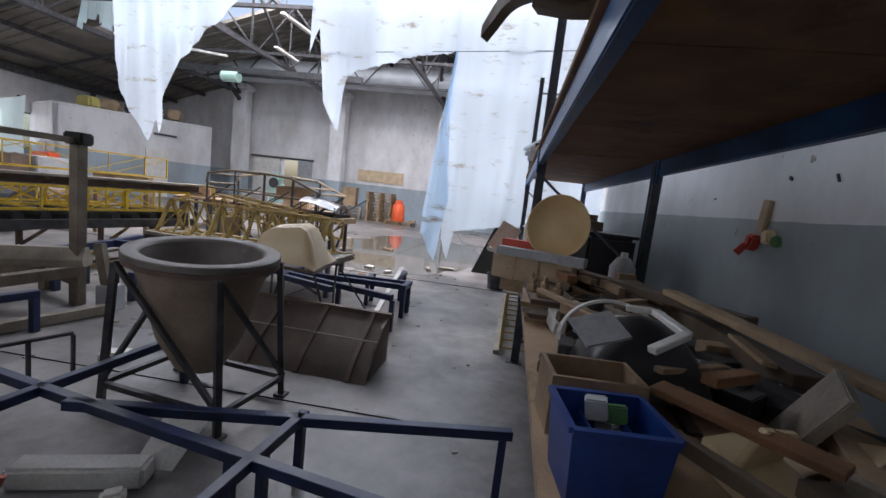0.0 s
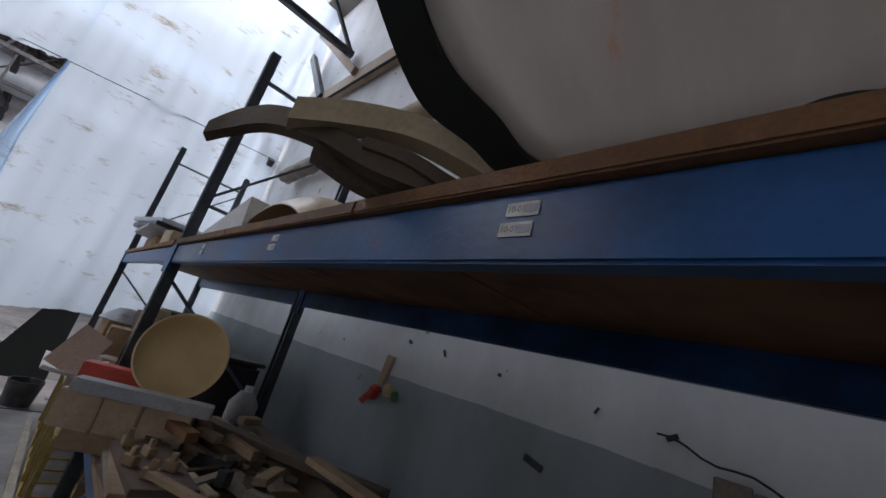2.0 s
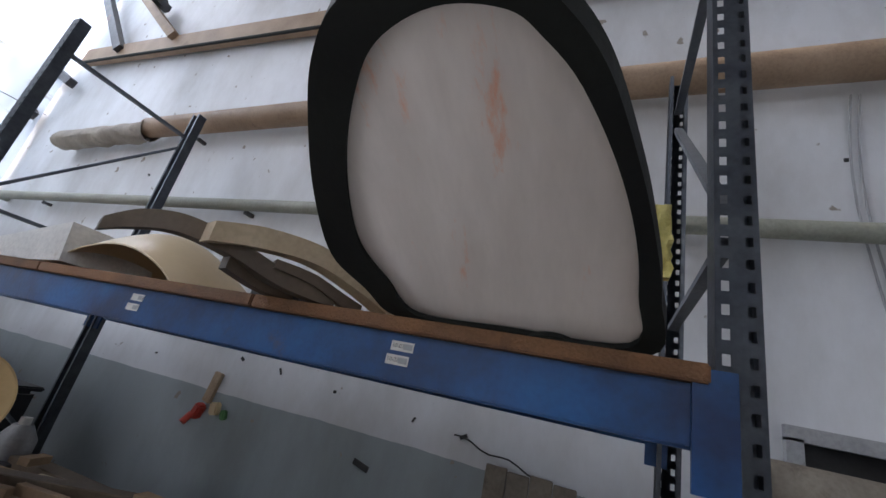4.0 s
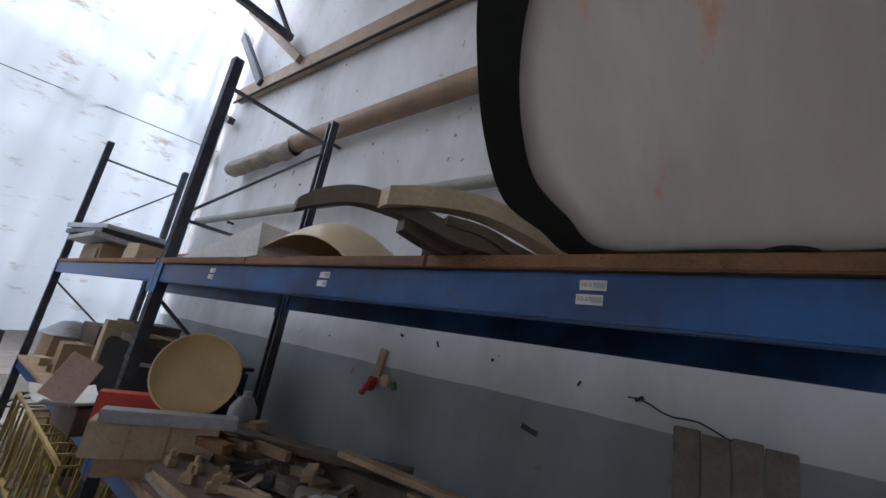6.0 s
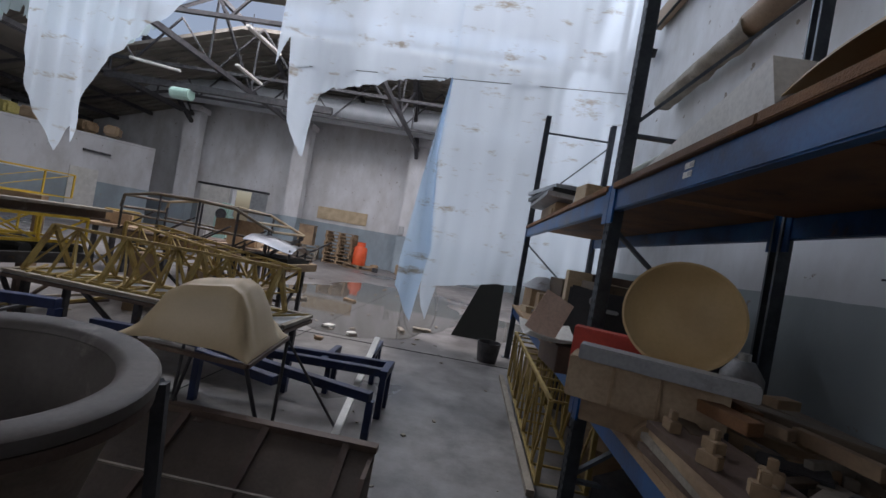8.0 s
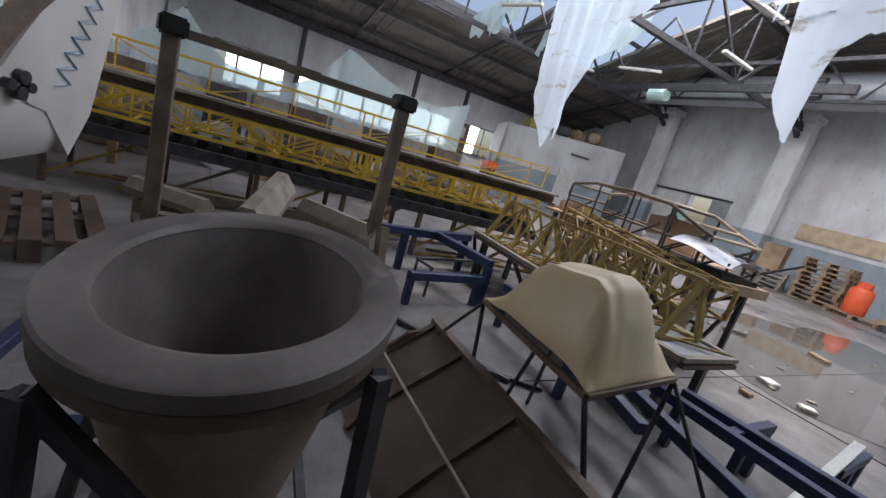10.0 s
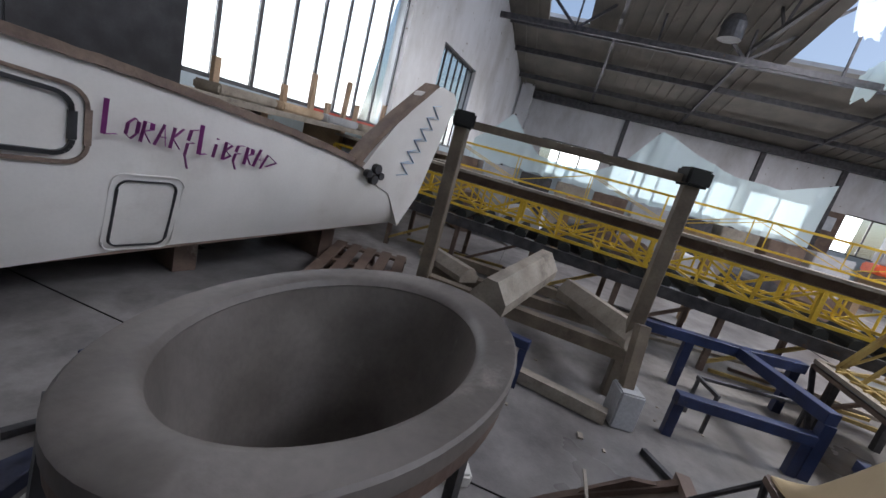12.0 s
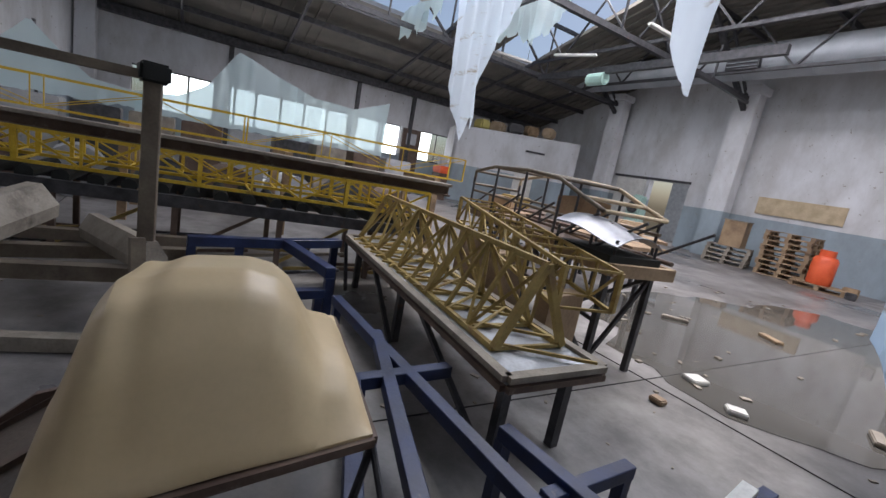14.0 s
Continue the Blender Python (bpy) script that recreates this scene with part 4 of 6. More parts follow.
hop = thing("hopper", HC, "grey oval fibreglass hopper mould in a dark steel stand", "hopper")
part("cone", oval(((0.80, 0.96), (0.70, 0.78), (0.50, 0.48), (0.26, 0.27), (0.0, 0.25), (0.0, 0.22), (0.31, 0.23), (0.55, 0.42), (0.77, 0.76), (0.885, 0.92), (0.885, 0.96))), HOPPEROUT, hop, smooth=True)
part("flange", oval(((0.765, 0.95), (0.79, 0.966), (0.83, 0.972), (0.985, 0.972), (1.0, 0.966), (1.0, 0.935), (0.98, 0.93), (0.90, 0.93), (0.79, 0.93))), HOPPER, hop, "worn grey flange with a chipped edge", smooth=True)
part("lining", oval(((0.775, 0.955), (0.682, 0.78), (0.482, 0.48), (0.235, 0.285), (0.0, 0.275), (0.0, 0.27), (0.235, 0.28), (0.49, 0.48), (0.69, 0.78), (0.785, 0.955))), HOPPER, hop, "smooth dark grey lining", smooth=True)
part("rim_band", oval(((0.93, 0.929), (0.99, 0.929), (0.99, 0.90), (0.93, 0.90))), BROWN, hop, "rusty steel rim band")
hc = Vector(HC)
feet = [hc + HU * a * 0.40 + HV * b2 * 0.27 for a, b2 in ((1, -1), (1, 1), (-1, 1), (-1, -1))]
tops = [hc + HU * a * 0.345 + HV * b2 * 0.245 + Vector((0, 0, 0.855 + 0.022 * b2)) for a, b2 in ((1, -1), (1, 1), (-1, 1), (-1, -1))]
for f, t in zip(feet, tops):
    leg = part("leg", bar(B(), f, t, 0.034, 0.034), STEEL, hop)
    part("foot", box(B(), (f.x, f.y, 0.008), (0.07, 0.07, 0.016)), STEEL, leg)
for i in range(4):
    a, b2 = feet[i], feet[(i + 1) % 4]
    part("stretcher", bar(B(), a + Vector((0, 0, 0.13)), b2 + Vector((0, 0, 0.13)), 0.03), STEEL, hop)
    part("diagonal", bar(B(), tops[i], b2 + Vector((0, 0, 0.14)), 0.026), STEEL, hop)

# ---- cream fibreglass shell on a light stand ----
S0, S1, S2, S3 = Vector((-1.337, 3.14, 0.66)), Vector((-1.415, 3.78, 0.66)), Vector((-2.16, 3.88, 0.66)), Vector((-2.10, 3.20, 0.66))


def shell_at(u, v):
    """u from the open side to the back, v along the front edge."""
    p = (S0.lerp(S1, v)).lerp(S3.lerp(S2, v), u)
    hu2 = lerp(((0, 0), (0.03, 0.05), (0.1, 0.21), (0.18, 0.31), (0.27, 0.34), (0.62, 0.30), (0.74, 0.25), (0.9, 0.06), (1, 0)), u)
    hv2 = lerp(((0, 0.06), (0.02, 0.32), (0.06, 0.50), (0.10, 0.80), (0.15, 0.96), (0.22, 1.0), (0.3, 1.02), (0.50, 1.02), (0.60, 0.96), (0.68, 0.82), (0.74, 0.58), (0.79, 0.42), (0.90, 0.34), (0.96, 0.20), (1, 0.0)), v)
    groove = 0.014 * math.exp(-((v - 0.22) / 0.04) ** 2) * min(1, hu2 * 4)
    return Vector((p.x, p.y, p.z + max(0, hu2 * hv2 * 1.04 - groove) + 0.004 * noise.noise((u * 3, v * 3, 0))))


sh = thing("shell_mould", (-1.72, 3.46, 0), "cream fibreglass hump-shaped shell on a thin black steel stand", "mould")
so = part("shell", skin(B(), shell_at, 60, 60, (0, 0, 0.012)), CREAM, sh, smooth=True)
sm = so.modifiers.new("soften", "SMOOTH")
sm.factor, sm.iterations = 0.5, 3
part("edge_strip", bar(bar(B(), S0 + Vector((0, 0, -0.02)), S1 + Vector((0, 0, -0.02)), 0.022), S0 + Vector((0, 0, -0.02)), S3 + Vector((0, 0, -0.02)), 0.022), BROWN, sh, "dark wooden edge strip")
part("edge_strip", bar(bar(B(), S1 + Vector((0, 0, -0.02)), S2 + Vector((0, 0, -0.02)), 0.022), S2 + Vector((0, 0, -0.02)), S3 + Vector((0, 0, -0.02)), 0.022), BROWN, sh)
for p, q in ((S0, (-1.2, 3.3, 0)), (S1, (-1.36, 3.62, 0)), (S2, (-2.1, 3.75, 0)), (S3, (-2.1, 3.3, 0))):
    part("leg", tube(B(), p - Vector((0, 0, 0.03)), q, 0.011, n=8), STEEL, sh)
for p, q in ((S3, (-2.45, 2.95, 0.0)), (S0.lerp(S3, 0.4), (-1.75, 3.1, 0.0)), (S1, (-0.95, 3.85, 0.0))):
    part("brace", tube(B(), p - Vector((0, 0, 0.03)), q, 0.009, n=8), STEEL, sh)

# ---- curved brown mould lying behind the hopper ----
tm = thing("trough_mould", (-1.5, 2.85, 0), "large curved brown laminate mould lying on the floor", "mould")
part("skin", skin(B(), lambda u, v: (-0.63 - 1.72 * u, 2.62 + 0.50 * math.sin(v * math.pi / 2) ** 1.2, 0.385 * (1 - (1 - v) ** 1.7) + 0.002), 4, 14, (0, -0.014, 0.016)), TROUGH, tm, smooth=True)
for x in (-0.75, -1.15, -1.55, -2.0, -2.3):
    part("rib", skin(B(), lambda u, v, x=x: (x - 0.035 * u, 2.605 + 0.50 * math.sin(v * math.pi / 2) ** 1.2, 0.39 * (1 - (1 - v) ** 1.7) + 0.012), 1, 14, (0, -0.012, 0.016)), BROWN, tm, smooth=True)
part("lip", bar(B(), (-0.62, 3.12, 0.387), (-2.36, 3.12, 0.387), 0.05, 0.03), BROWN, tm)
part("stringer", bar(B(), (-0.62, 2.80, 0.26), (-2.36, 2.80, 0.26), 0.012, 0.008), GREYWOOD, tm)
for x in (-0.65, -2.33):
    part("end_board", plate(B(), ((x, 2.70, 0), (x, 3.13, 0), (x, 3.13, 0.37), (x, 2.95, 0.33), (x, 2.80, 0.2)), (0.02, 0, 0)), BROWN, tm)
part("prop", bar(B(), (-1.5, 3.10, 0.37), (-1.5, 3.3, 0.0), 0.05), BROWN, tm)


# ---- blue floor frames ----
def leg_frame(name, z, runs, legs, m, label, group, w=0.05, cat="floor frame"):
    """A low frame: bars at height z and legs down to the floor."""
    a = runs[0][0]
    t = thing(name, (a[0], a[1], 0), label, cat, group)
    for p, q in runs:
        part("rail", bar(B(), (*p, z), (*q, z), w, w, 0.003), m, t)
    for x, y in legs:
        part("leg", bar(B(), (x, y, 0), (x, y, z - w / 2), w * 0.8), m, t)
    return t


leg_frame("blue_floor_frame", 0.32, (((-3.25, 1.58), (0.0, 1.17)), ((-1.77, 1.0), (-1.72, 2.25)), ((-0.62, 0.96), (-0.58, 1.62)), ((-1.55, 1.33), (0.38, 1.80))),
          ((-1.77, 1.04), (-0.58, 1.59), (-0.62, 1.0), (-0.595, 1.32), (-0.71, 1.28), (0.34, 1.79), (-3.2, 1.57), (-1.72, 2.2), (-0.05, 1.18)), BLUE, "dark blue welded steel frame on short legs", "blue floor frames", 0.046)
leg_frame("bracket_stand", 0.27, (((-2.62, 1.42), (-2.40, 2.05)),), ((-2.62, 1.42), (-2.40, 2.05), (-2.55, 1.62), (-2.47, 1.85)), STEEL, "thin dark steel bracket standing on the floor", "bracket stands", 0.022)
leg_frame("blue_bracket", 0.30, (((-3.42, 1.72), (-3.28, 2.50)),), ((-3.28, 2.47), (-3.36, 2.05), (-3.41, 1.76)), BLUE, "dark blue steel bracket on short legs", "blue brackets", 0.06)
leg_frame("blue_cradle", 0.35, (((-3.15, 4.20), (-0.84, 4.36)), ((-1.68, 4.47), (-0.82, 4.58)), ((-0.84, 4.30), (-0.84, 4.62)), ((-2.14, 4.01), (-2.16, 4.5)), ((-2.14, 4.0), (-1.45, 3.78)), ((-2.6, 4.28), (-0.82, 3.82))),
          ((-0.84, 4.58), (-0.84, 4.34), (-0.82, 3.84), (-2.14, 4.03), (-3.1, 4.2), (-1.66, 4.47)), BLUE, "dark blue welded steel cradle on the floor", "blue floor frames", 0.06)
leg_frame("blue_cradle", 0.33, (((-1.36, 4.40), (-1.37, 4.86)), ((-1.05, 4.80), (-1.08, 5.32))), ((-1.37, 4.84), (-1.36, 4.62), (-1.08, 5.30), (-1.06, 5.05)), BLUE, "blue and white steel end brackets of a cradle", "blue floor frames", 0.055)
st = thing("white_strut", (-0.98, 3.6, 0), "white painted steel strut leaning on the blue cradle", "strut")
part("strut", bar(B(), (-0.96, 3.35, 0.03), (-1.08, 5.1, 0.43), 0.05, 0.02), WHITE, st)
leg_frame("blue_jig", 0.42, (((-4.25, 3.33), (-4.34, 4.07)), ((-4.34, 4.07), (-4.5, 4.6)), ((-4.34, 4.07), (-3.5, 4.25))), ((-4.25, 3.36), (-4.5, 4.55), (-3.52, 4.25), (-4.3, 3.7)), BLUE, "dark blue steel jig frame on the floor", "blue floor frames", 0.08)
leg_frame("blue_jig", 0.26, (((-3.42, 3.42), (-3.52, 4.22)),), ((-3.43, 3.45), (-3.51, 4.18)), BLUE, "low dark blue steel rail on legs", "blue floor frames", 0.07)
leg_frame("bracket_stand", 0.28, (((-3.85, 3.67), (-4.05, 4.48)), ((-3.85, 3.67), (-3.6, 3.72))), ((-3.85, 3.68), (-4.04, 4.45), (-3.62, 3.72)), STEEL, "thin dark steel bracket standing on the floor", "bracket stands", 0.025)
solid("floor_bar", bar(B(), (-3.1, 3.25, 0.02), (-2.3, 3.75, 0.02), 0.03), STEEL, "dark steel bar lying on the floor", "bar", "loose bars")
solid("floor_bar", bar(B(), (-2.75, 3.15, 0.02), (-2.2, 3.95, 0.02), 0.025), STEEL, "dark steel bar lying on the floor", "bar", "loose bars")

# ---- portal frame with cradle beams ----
po = thing("portal_frame", (-3.6, 2.4, 0), "brown welded steel portal frame with floor rails", "frame")
PR, PL = (-3.68, 3.12), (-3.70, 1.62)
for (x, y) in (PR, PL):
    part("post", bar(B(), (x, y, 0), (x, y, 1.5), 0.10, 0.09, 0.006), POSTM, po)
    part("cap", box(B(), (x, y, 1.54), (0.17, 0.15, 0.11), (0, 0, 12), 0.015), RUBBER, po, "black cap")
part("crossbar", bar(B(), (*PR, 1.52), (*PL, 1.52), 0.07, 0.05), POSTM, po)
part("rail", bar(B(), (-4.22, 1.45, 0.28), (-4.36, 3.40, 0.28), 0.09), POSTM, po)
part("rail", bar(B(), (-3.74, 1.62, 0.34), (-3.62, 3.1, 0.34), 0.09, 0.09), POSTM, po)
part("rail", bar(B(), (-3.6, 1.5, 0.05), (-3.25, 3.05, 0.05), 0.08), GREYWOOD, po)
part("rail", bar(B(), (-5.0, 1.55, 0.24), (-4.9, 3.4, 0.24), 0.09), POSTM, po)
for x, y in ((-4.23, 1.5), (-4.35, 3.35), (-5.0, 1.6), (-4.9, 3.35)):
    part("leg", bar(B(), (x, y, 0), (x, y, 0.26), 0.08), POSTM, po)
part("tie", bar(B(), (-4.36, 3.38, 0.2), (-3.66, 3.14, 0.2), 0.07), POSTM, po)
part("tie", bar(B(), (-4.22, 1.48, 0.2), (-3.72, 1.6, 0.2), 0.07), POSTM, po)
part("foot_block", box(B(), (-3.34, 3.14, 0.12), (0.17, 0.15, 0.24), (0, 0, 12), 0.01), GREYP, po, "grey concrete foot block")
part("stay", bar(B(), (-3.35, 3.12, 0.22), (-3.42, 3.1, 0.62), 0.07), POSTM, po)


def prism_beam(p, q, w, h, label):
    p, q, d, r = frame_of(p, q)
    bm = B()
    prof = ((-w, -h), (w, -h), (w * 1.1, -h * 0.2), (w * 0.35, h), (-w * 0.35, h), (-w * 1.1, -h * 0.2))
    a = Vector((-d.y, d.x, 0)).normalized()
    up = a.cross(d.normalized()) * -1
    up = up if up.z > 0 else -up
    pts = [p + a * s + up * t for s, t in prof]
    plate(bm, pts, d)
    return solid("cradle_beam", bm, GREYWOOD, label, "beam", "cradle beams")


prism_beam((-3.35, 2.16, 0.50), (-4.35, 2.45, 0.62), 0.12, 0.11, "pale grey wooden V-shaped beam resting on the frame rails")
prism_beam((-4.55, 2.72, 0.42), (-3.62, 3.16, 0.46), 0.08, 0.09, "pale grey slotted beam resting on the frame rails")
prism_beam((-4.4, 1.42, 0.40), (-4.0, 1.92, 0.40), 0.09, 0.06, "short grey wooden beam across the frame rails")


# ---- yellow lattice trusses ----
def lattice(name, p, q, w, h, n, m, label, group="", r=0.02, back=(-1, 0, 0), tri=False):
    """A lattice girder from p to q: chords, posts and diagonals. p and q give the lower near chord."""
    p, q = Vector(p), Vector(q)
    wv, up = Vector(back).normalized() * w, Vector((0, 0, h))
    t = thing(name, (p + q) / 2, label, "lattice girder", group)
    cs = ([Vector(), wv, up + wv * 0.5] if tri else [Vector(), wv, up, wv + up])
    for c in cs:
        part("chord", bar(B(), p + c, q + c, r * 1.25), m, t)
    d = (q - p) / n
    pairs = ((0, 2), (1, 2)) if tri else ((0, 2), (1, 3))
    for i in range(n + 1):
        a = p + d * i
        for j, k in pairs:
            part("post", bar(B(), a + cs[j], a + cs[k], r * (1.6 if i % 3 == 0 else 0.9)), m, t)
            if i < n:
                part("diagonal", bar(B(), a + cs[j if i % 2 else k], a + d + cs[k if i % 2 else j], r * 0.75), m, t)
        part("tie", bar(B(), a + cs[0], a + cs[1], r * 0.8), m, t)
        if not tri:
            part("tie", bar(B(), a + cs[2], a + cs[3], r * 0.8), m, t)
    return t


def long_line(y):
    return -4.64 + (y - 5.86) * 0.2


ya, yb = -0.6, 5.6
PA, PB = Vector((long_line(ya), ya, 0)), Vector((long_line(yb), yb, 0))
lz = Vector((0, 0, 1))
lattice("crane_boom", PA + lz * 0.74, PB + lz * 0.74, 0.62, 0.27, 14, YELLOW, "long bright yellow lattice boom lying in a row of booms", "yellow booms", 0.024)
lattice("crane_boom", PA + lz * 0.72 + Vector((-0.85, 0, 0)), PB + lz * 0.72 + Vector((-0.85, 0, 0)), 0.5, 0.25, 13, YELLOW, "long bright yellow lattice boom behind another", "yellow booms", 0.02)
lattice("crane_boom", Vector((-7.3, 0.6, 1.15)), Vector((-6.6, 7.2, 1.15)), 0.5, 0.36, 6, YELLOW, "yellow lattice boom lying on top of the stack", "yellow booms", 0.013)
rb = thing("rail_beam", (PA + PB) / 2 + lz * 1.03, "long brown steel beam lying on the yellow booms", "steel beam")
part("flange", bar(B(), PA + lz * 1.135 + Vector((-0.12, 0, 0)), PB + lz * 1.135 + Vector((-0.07, 0.26, 0)), 0.26, 0.03), GREYWOOD, rb, "dusty pale top flange")
part("web", bar(B(), PA + lz * 1.07 + Vector((-0.12, 0, 0)), PB + lz * 1.07 + Vector((-0.07, 0.26, 0)), 0.06, 0.11), BROWN, rb)
part("flange", bar(B(), PA + lz * 1.02 + Vector((-0.12, 0, 0)), PB + lz * 1.02 + Vector((-0.07, 0.26, 0)), 0.22, 0.02), BROWN, rb)
cv2 = thing("roller_conveyor", (PA + PB) / 2 + Vector((0.1, 0, 0)), "long dark roller conveyor under the yellow booms", "conveyor")
for s in (0.12, -0.75):
    part("side_rail", bar(B(), PA + lz * 0.58 + Vector((s, 0, 0)), PB + lz * 0.58 + Vector((s, 0, 0)), 0.05, 0.11), STEEL, cv2)
for i in range(26):
    c = PA.lerp(PB, (i + 0.5) / 26) + lz * 0.66
    part("roller", tube(B(), c + Vector((0.09, 0, 0)), c + Vector((-0.72, 0, 0)), 0.062, n=10), RUBBER, cv2)
for i in range(7):
    c = PA.lerp(PB, (i + 0.3) / 7)
    for s in (0.1, -0.75):
        part("leg", bar(B(), (c.x + s, c.y, 0), (c.x + s, c.y, 0.55), 0.05), BROWN, cv2)
    part("brace", bar(B(), (c.x + 0.1, c.y, 0.08), (c.x + 0.08, c.y + 0.7, 0.5), 0.03), OCHRE if i % 2 else BROWN, cv2)
sr = thing("boom_stand", (-7.0, 4, 0), "brown timber trestles carrying the rear booms", "trestle")
for y in (0.8, 2.6, 4.4, 6.6):
    x = -7.3 + (y - 0.6) * 0.106
    part("beam", bar(B(), (x + 0.3, y, 1.08), (x - 0.9, y, 1.08), 0.1, 0.12), WOOD, sr)
    for s in (0.25, -0.85):
        part("leg", bar(B(), (x + s, y, 0), (x + s, y, 1.03), 0.09), WOOD, sr)
for k in range(7):
    y = 0.9 + k * 0.95
    bm = tube(B(), (-8.6, y, 0.36), (-8.0, y + 0.1, 0.36), 0.36, n=18)
    solid("wheel_drum", bm, (BROWN, GREYP, STEEL)[k % 3], "old drum stored behind the booms", "drum", "drums behind the booms")
for k in range(10):
    y = 0.4 + k * 0.75
    solid("stored_crate", box(B(), (-9.6, y, 0.65), (0.7, 0.62, 1.3), (0, 0, 5 * math.sin(k)), 0.015), (BROWN, GREYP, STEEL, GREYWOOD)[k % 4], "wooden crate of stored parts behind the booms", "crate", "crates behind the booms")
for k in range(22):
    y0 = random.Random(k).uniform(0.2, 5.2)
    x0 = long_line(y0) + random.Random(k + 50).uniform(-0.5, 0.12)
    solid("loose_rod", bar(B(), (x0, y0, 0.03 + 0.02 * (k % 6)), (x0 + 0.15 * math.sin(k), y0 + 1.3, 0.03 + 0.03 * (k % 5)), 0.03), (BROWN, STEEL, OCHRE, GREYWOOD)[k % 4], "loose rod lying under the conveyor", "rod", "loose rods")

# ---- platform with a faded yellow wing truss ----
pl = thing("wing_platform", (-3.2, 4.85, 0), "long low platform with pale edging and glossy grey top", "platform")
PT = ((-1.80, 4.55), (-1.79, 5.16), (-4.5, 5.3), (-4.52, 4.68))
part("deck", plate(B(), [(x, y, 0.495) for x, y in PT], (0, 0, -0.025)), GALV, pl, "grey glossy deck")
for i in range(4):
    a, b2 = PT[i], PT[(i + 1) % 4]
    part("edging", bar(B(), (*a, 0.50), (*b2, 0.50), 0.055, 0.03), GREYWOOD, pl)
    part("skirt", bar(B(), (*a, 0.455), (*b2, 0.455), 0.06, 0.03), BROWN, pl)
for x, y in ((-1.9, 4.65), (-1.9, 5.06), (-3.2, 4.7), (-3.2, 5.15), (-4.4, 4.78), (-4.4, 5.2)):
    part("leg", bar(B(), (x, y, 0), (x, y, 0.47), 0.05), STEEL, pl)
for k in range(3):
    part("brace", bar(B(), (-2.0 - k * 1.1, 4.62, 0.04), (-2.9 - k * 0.8, 4.66, 0.44), 0.03), STEEL, pl)
lattice("wing_truss", (-2.05, 4.66, 0.51), (-4.45, 4.78, 0.51), 0.44, 0.44, 9, OCHRE, "faded yellow triangular wing truss on the platform", "wing trusses", 0.024, (0.05, 1, 0), True)
for k in range(16):
    x = -2.1 - 0.145 * k
    solid("wing_rib", bar(B(), (x, 4.66, 0.52), (x - 0.3 * (1 if k % 2 else -1), 5.12, 0.52 + 0.0), 0.016), OCHRE, "thin yellow rib lying across the platform", "rib", "wing ribs")
lattice("crane_boom", (-2.3, 5.3, 0.62), (-4.5, 5.9, 0.78), 0.4, 0.26, 9, OCHRE, "faded yellow lattice boom ending by the platform", "yellow booms", 0.02, (0.3, 1, 0))
for x, y in ((-2.5, 5.45), (-3.4, 5.7), (-4.3, 5.95)):
    solid("boom_prop", box(B(), (x, y + 0.1, 0.31 + (0.02 if x > -3 else 0.04)), (0.12, 0.4, 0.62 if x > -3 else 0.7), (0, 0, 10)), WOOD, "wooden block propping the boom", "block", "boom props")

# ---- brown table with a car body frame ----
tb = thing("frame_table", (-3.4, 6.2, 0), "brown steel layout table on black lattice legs", "table")
TT = ((-2.10, 5.62), (-2.02, 6.22), (-4.7, 7.0), (-4.9, 6.3))
part("top", plate(B(), [(x, y, 0.87) for x, y in TT], (0, 0, -0.05)), BROWN, tb)
for i in range(4):
    a, b2 = TT[i], TT[(i + 1) % 4]
    part("edge", bar(B(), (*a, 0.845), (*b2, 0.845), 0.06, 0.09), WOOD, tb)
for x, y in ((-2.2, 5.72), (-2.14, 6.16), (-3.4, 6.05), (-3.3, 6.55), (-4.7, 6.42), (-4.6, 6.9)):
    part("leg", bar(B(), (x, y, 0), (x, y, 0.82), 0.045), STEEL, tb)
for p, q in (((-2.2, 5.72, 0.08), (-3.4, 6.05, 0.78)), ((-2.14, 6.16, 0.78), (-3.3, 6.55, 0.08)), ((-2.2, 5.72, 0.1), (-2.14, 6.16, 0.78)), ((-3.4, 6.05, 0.1), (-4.7, 6.42, 0.78)), ((-2.2, 5.72, 0.42), (-3.4, 6.05, 0.42))):
    part("brace", bar(B(), p, q, 0.028), STEEL, tb)
cf = thing("body_frame", (-3.6, 6.1, 0.88), "welded tubular car body frame with a pale curved windscreen rim", "vehicle frame")
A0 = [(-4.75, 6.15, 1.2), (-4.7, 6.12, 1.36), (-4.2, 6.02, 1.44), (-3.5, 5.9, 1.45), (-3.0, 5.85, 1.42), (-2.7, 5.86, 1.3), (-2.5, 5.9, 1.22)]
off = Vector((0.15, 0.62, 0.0))
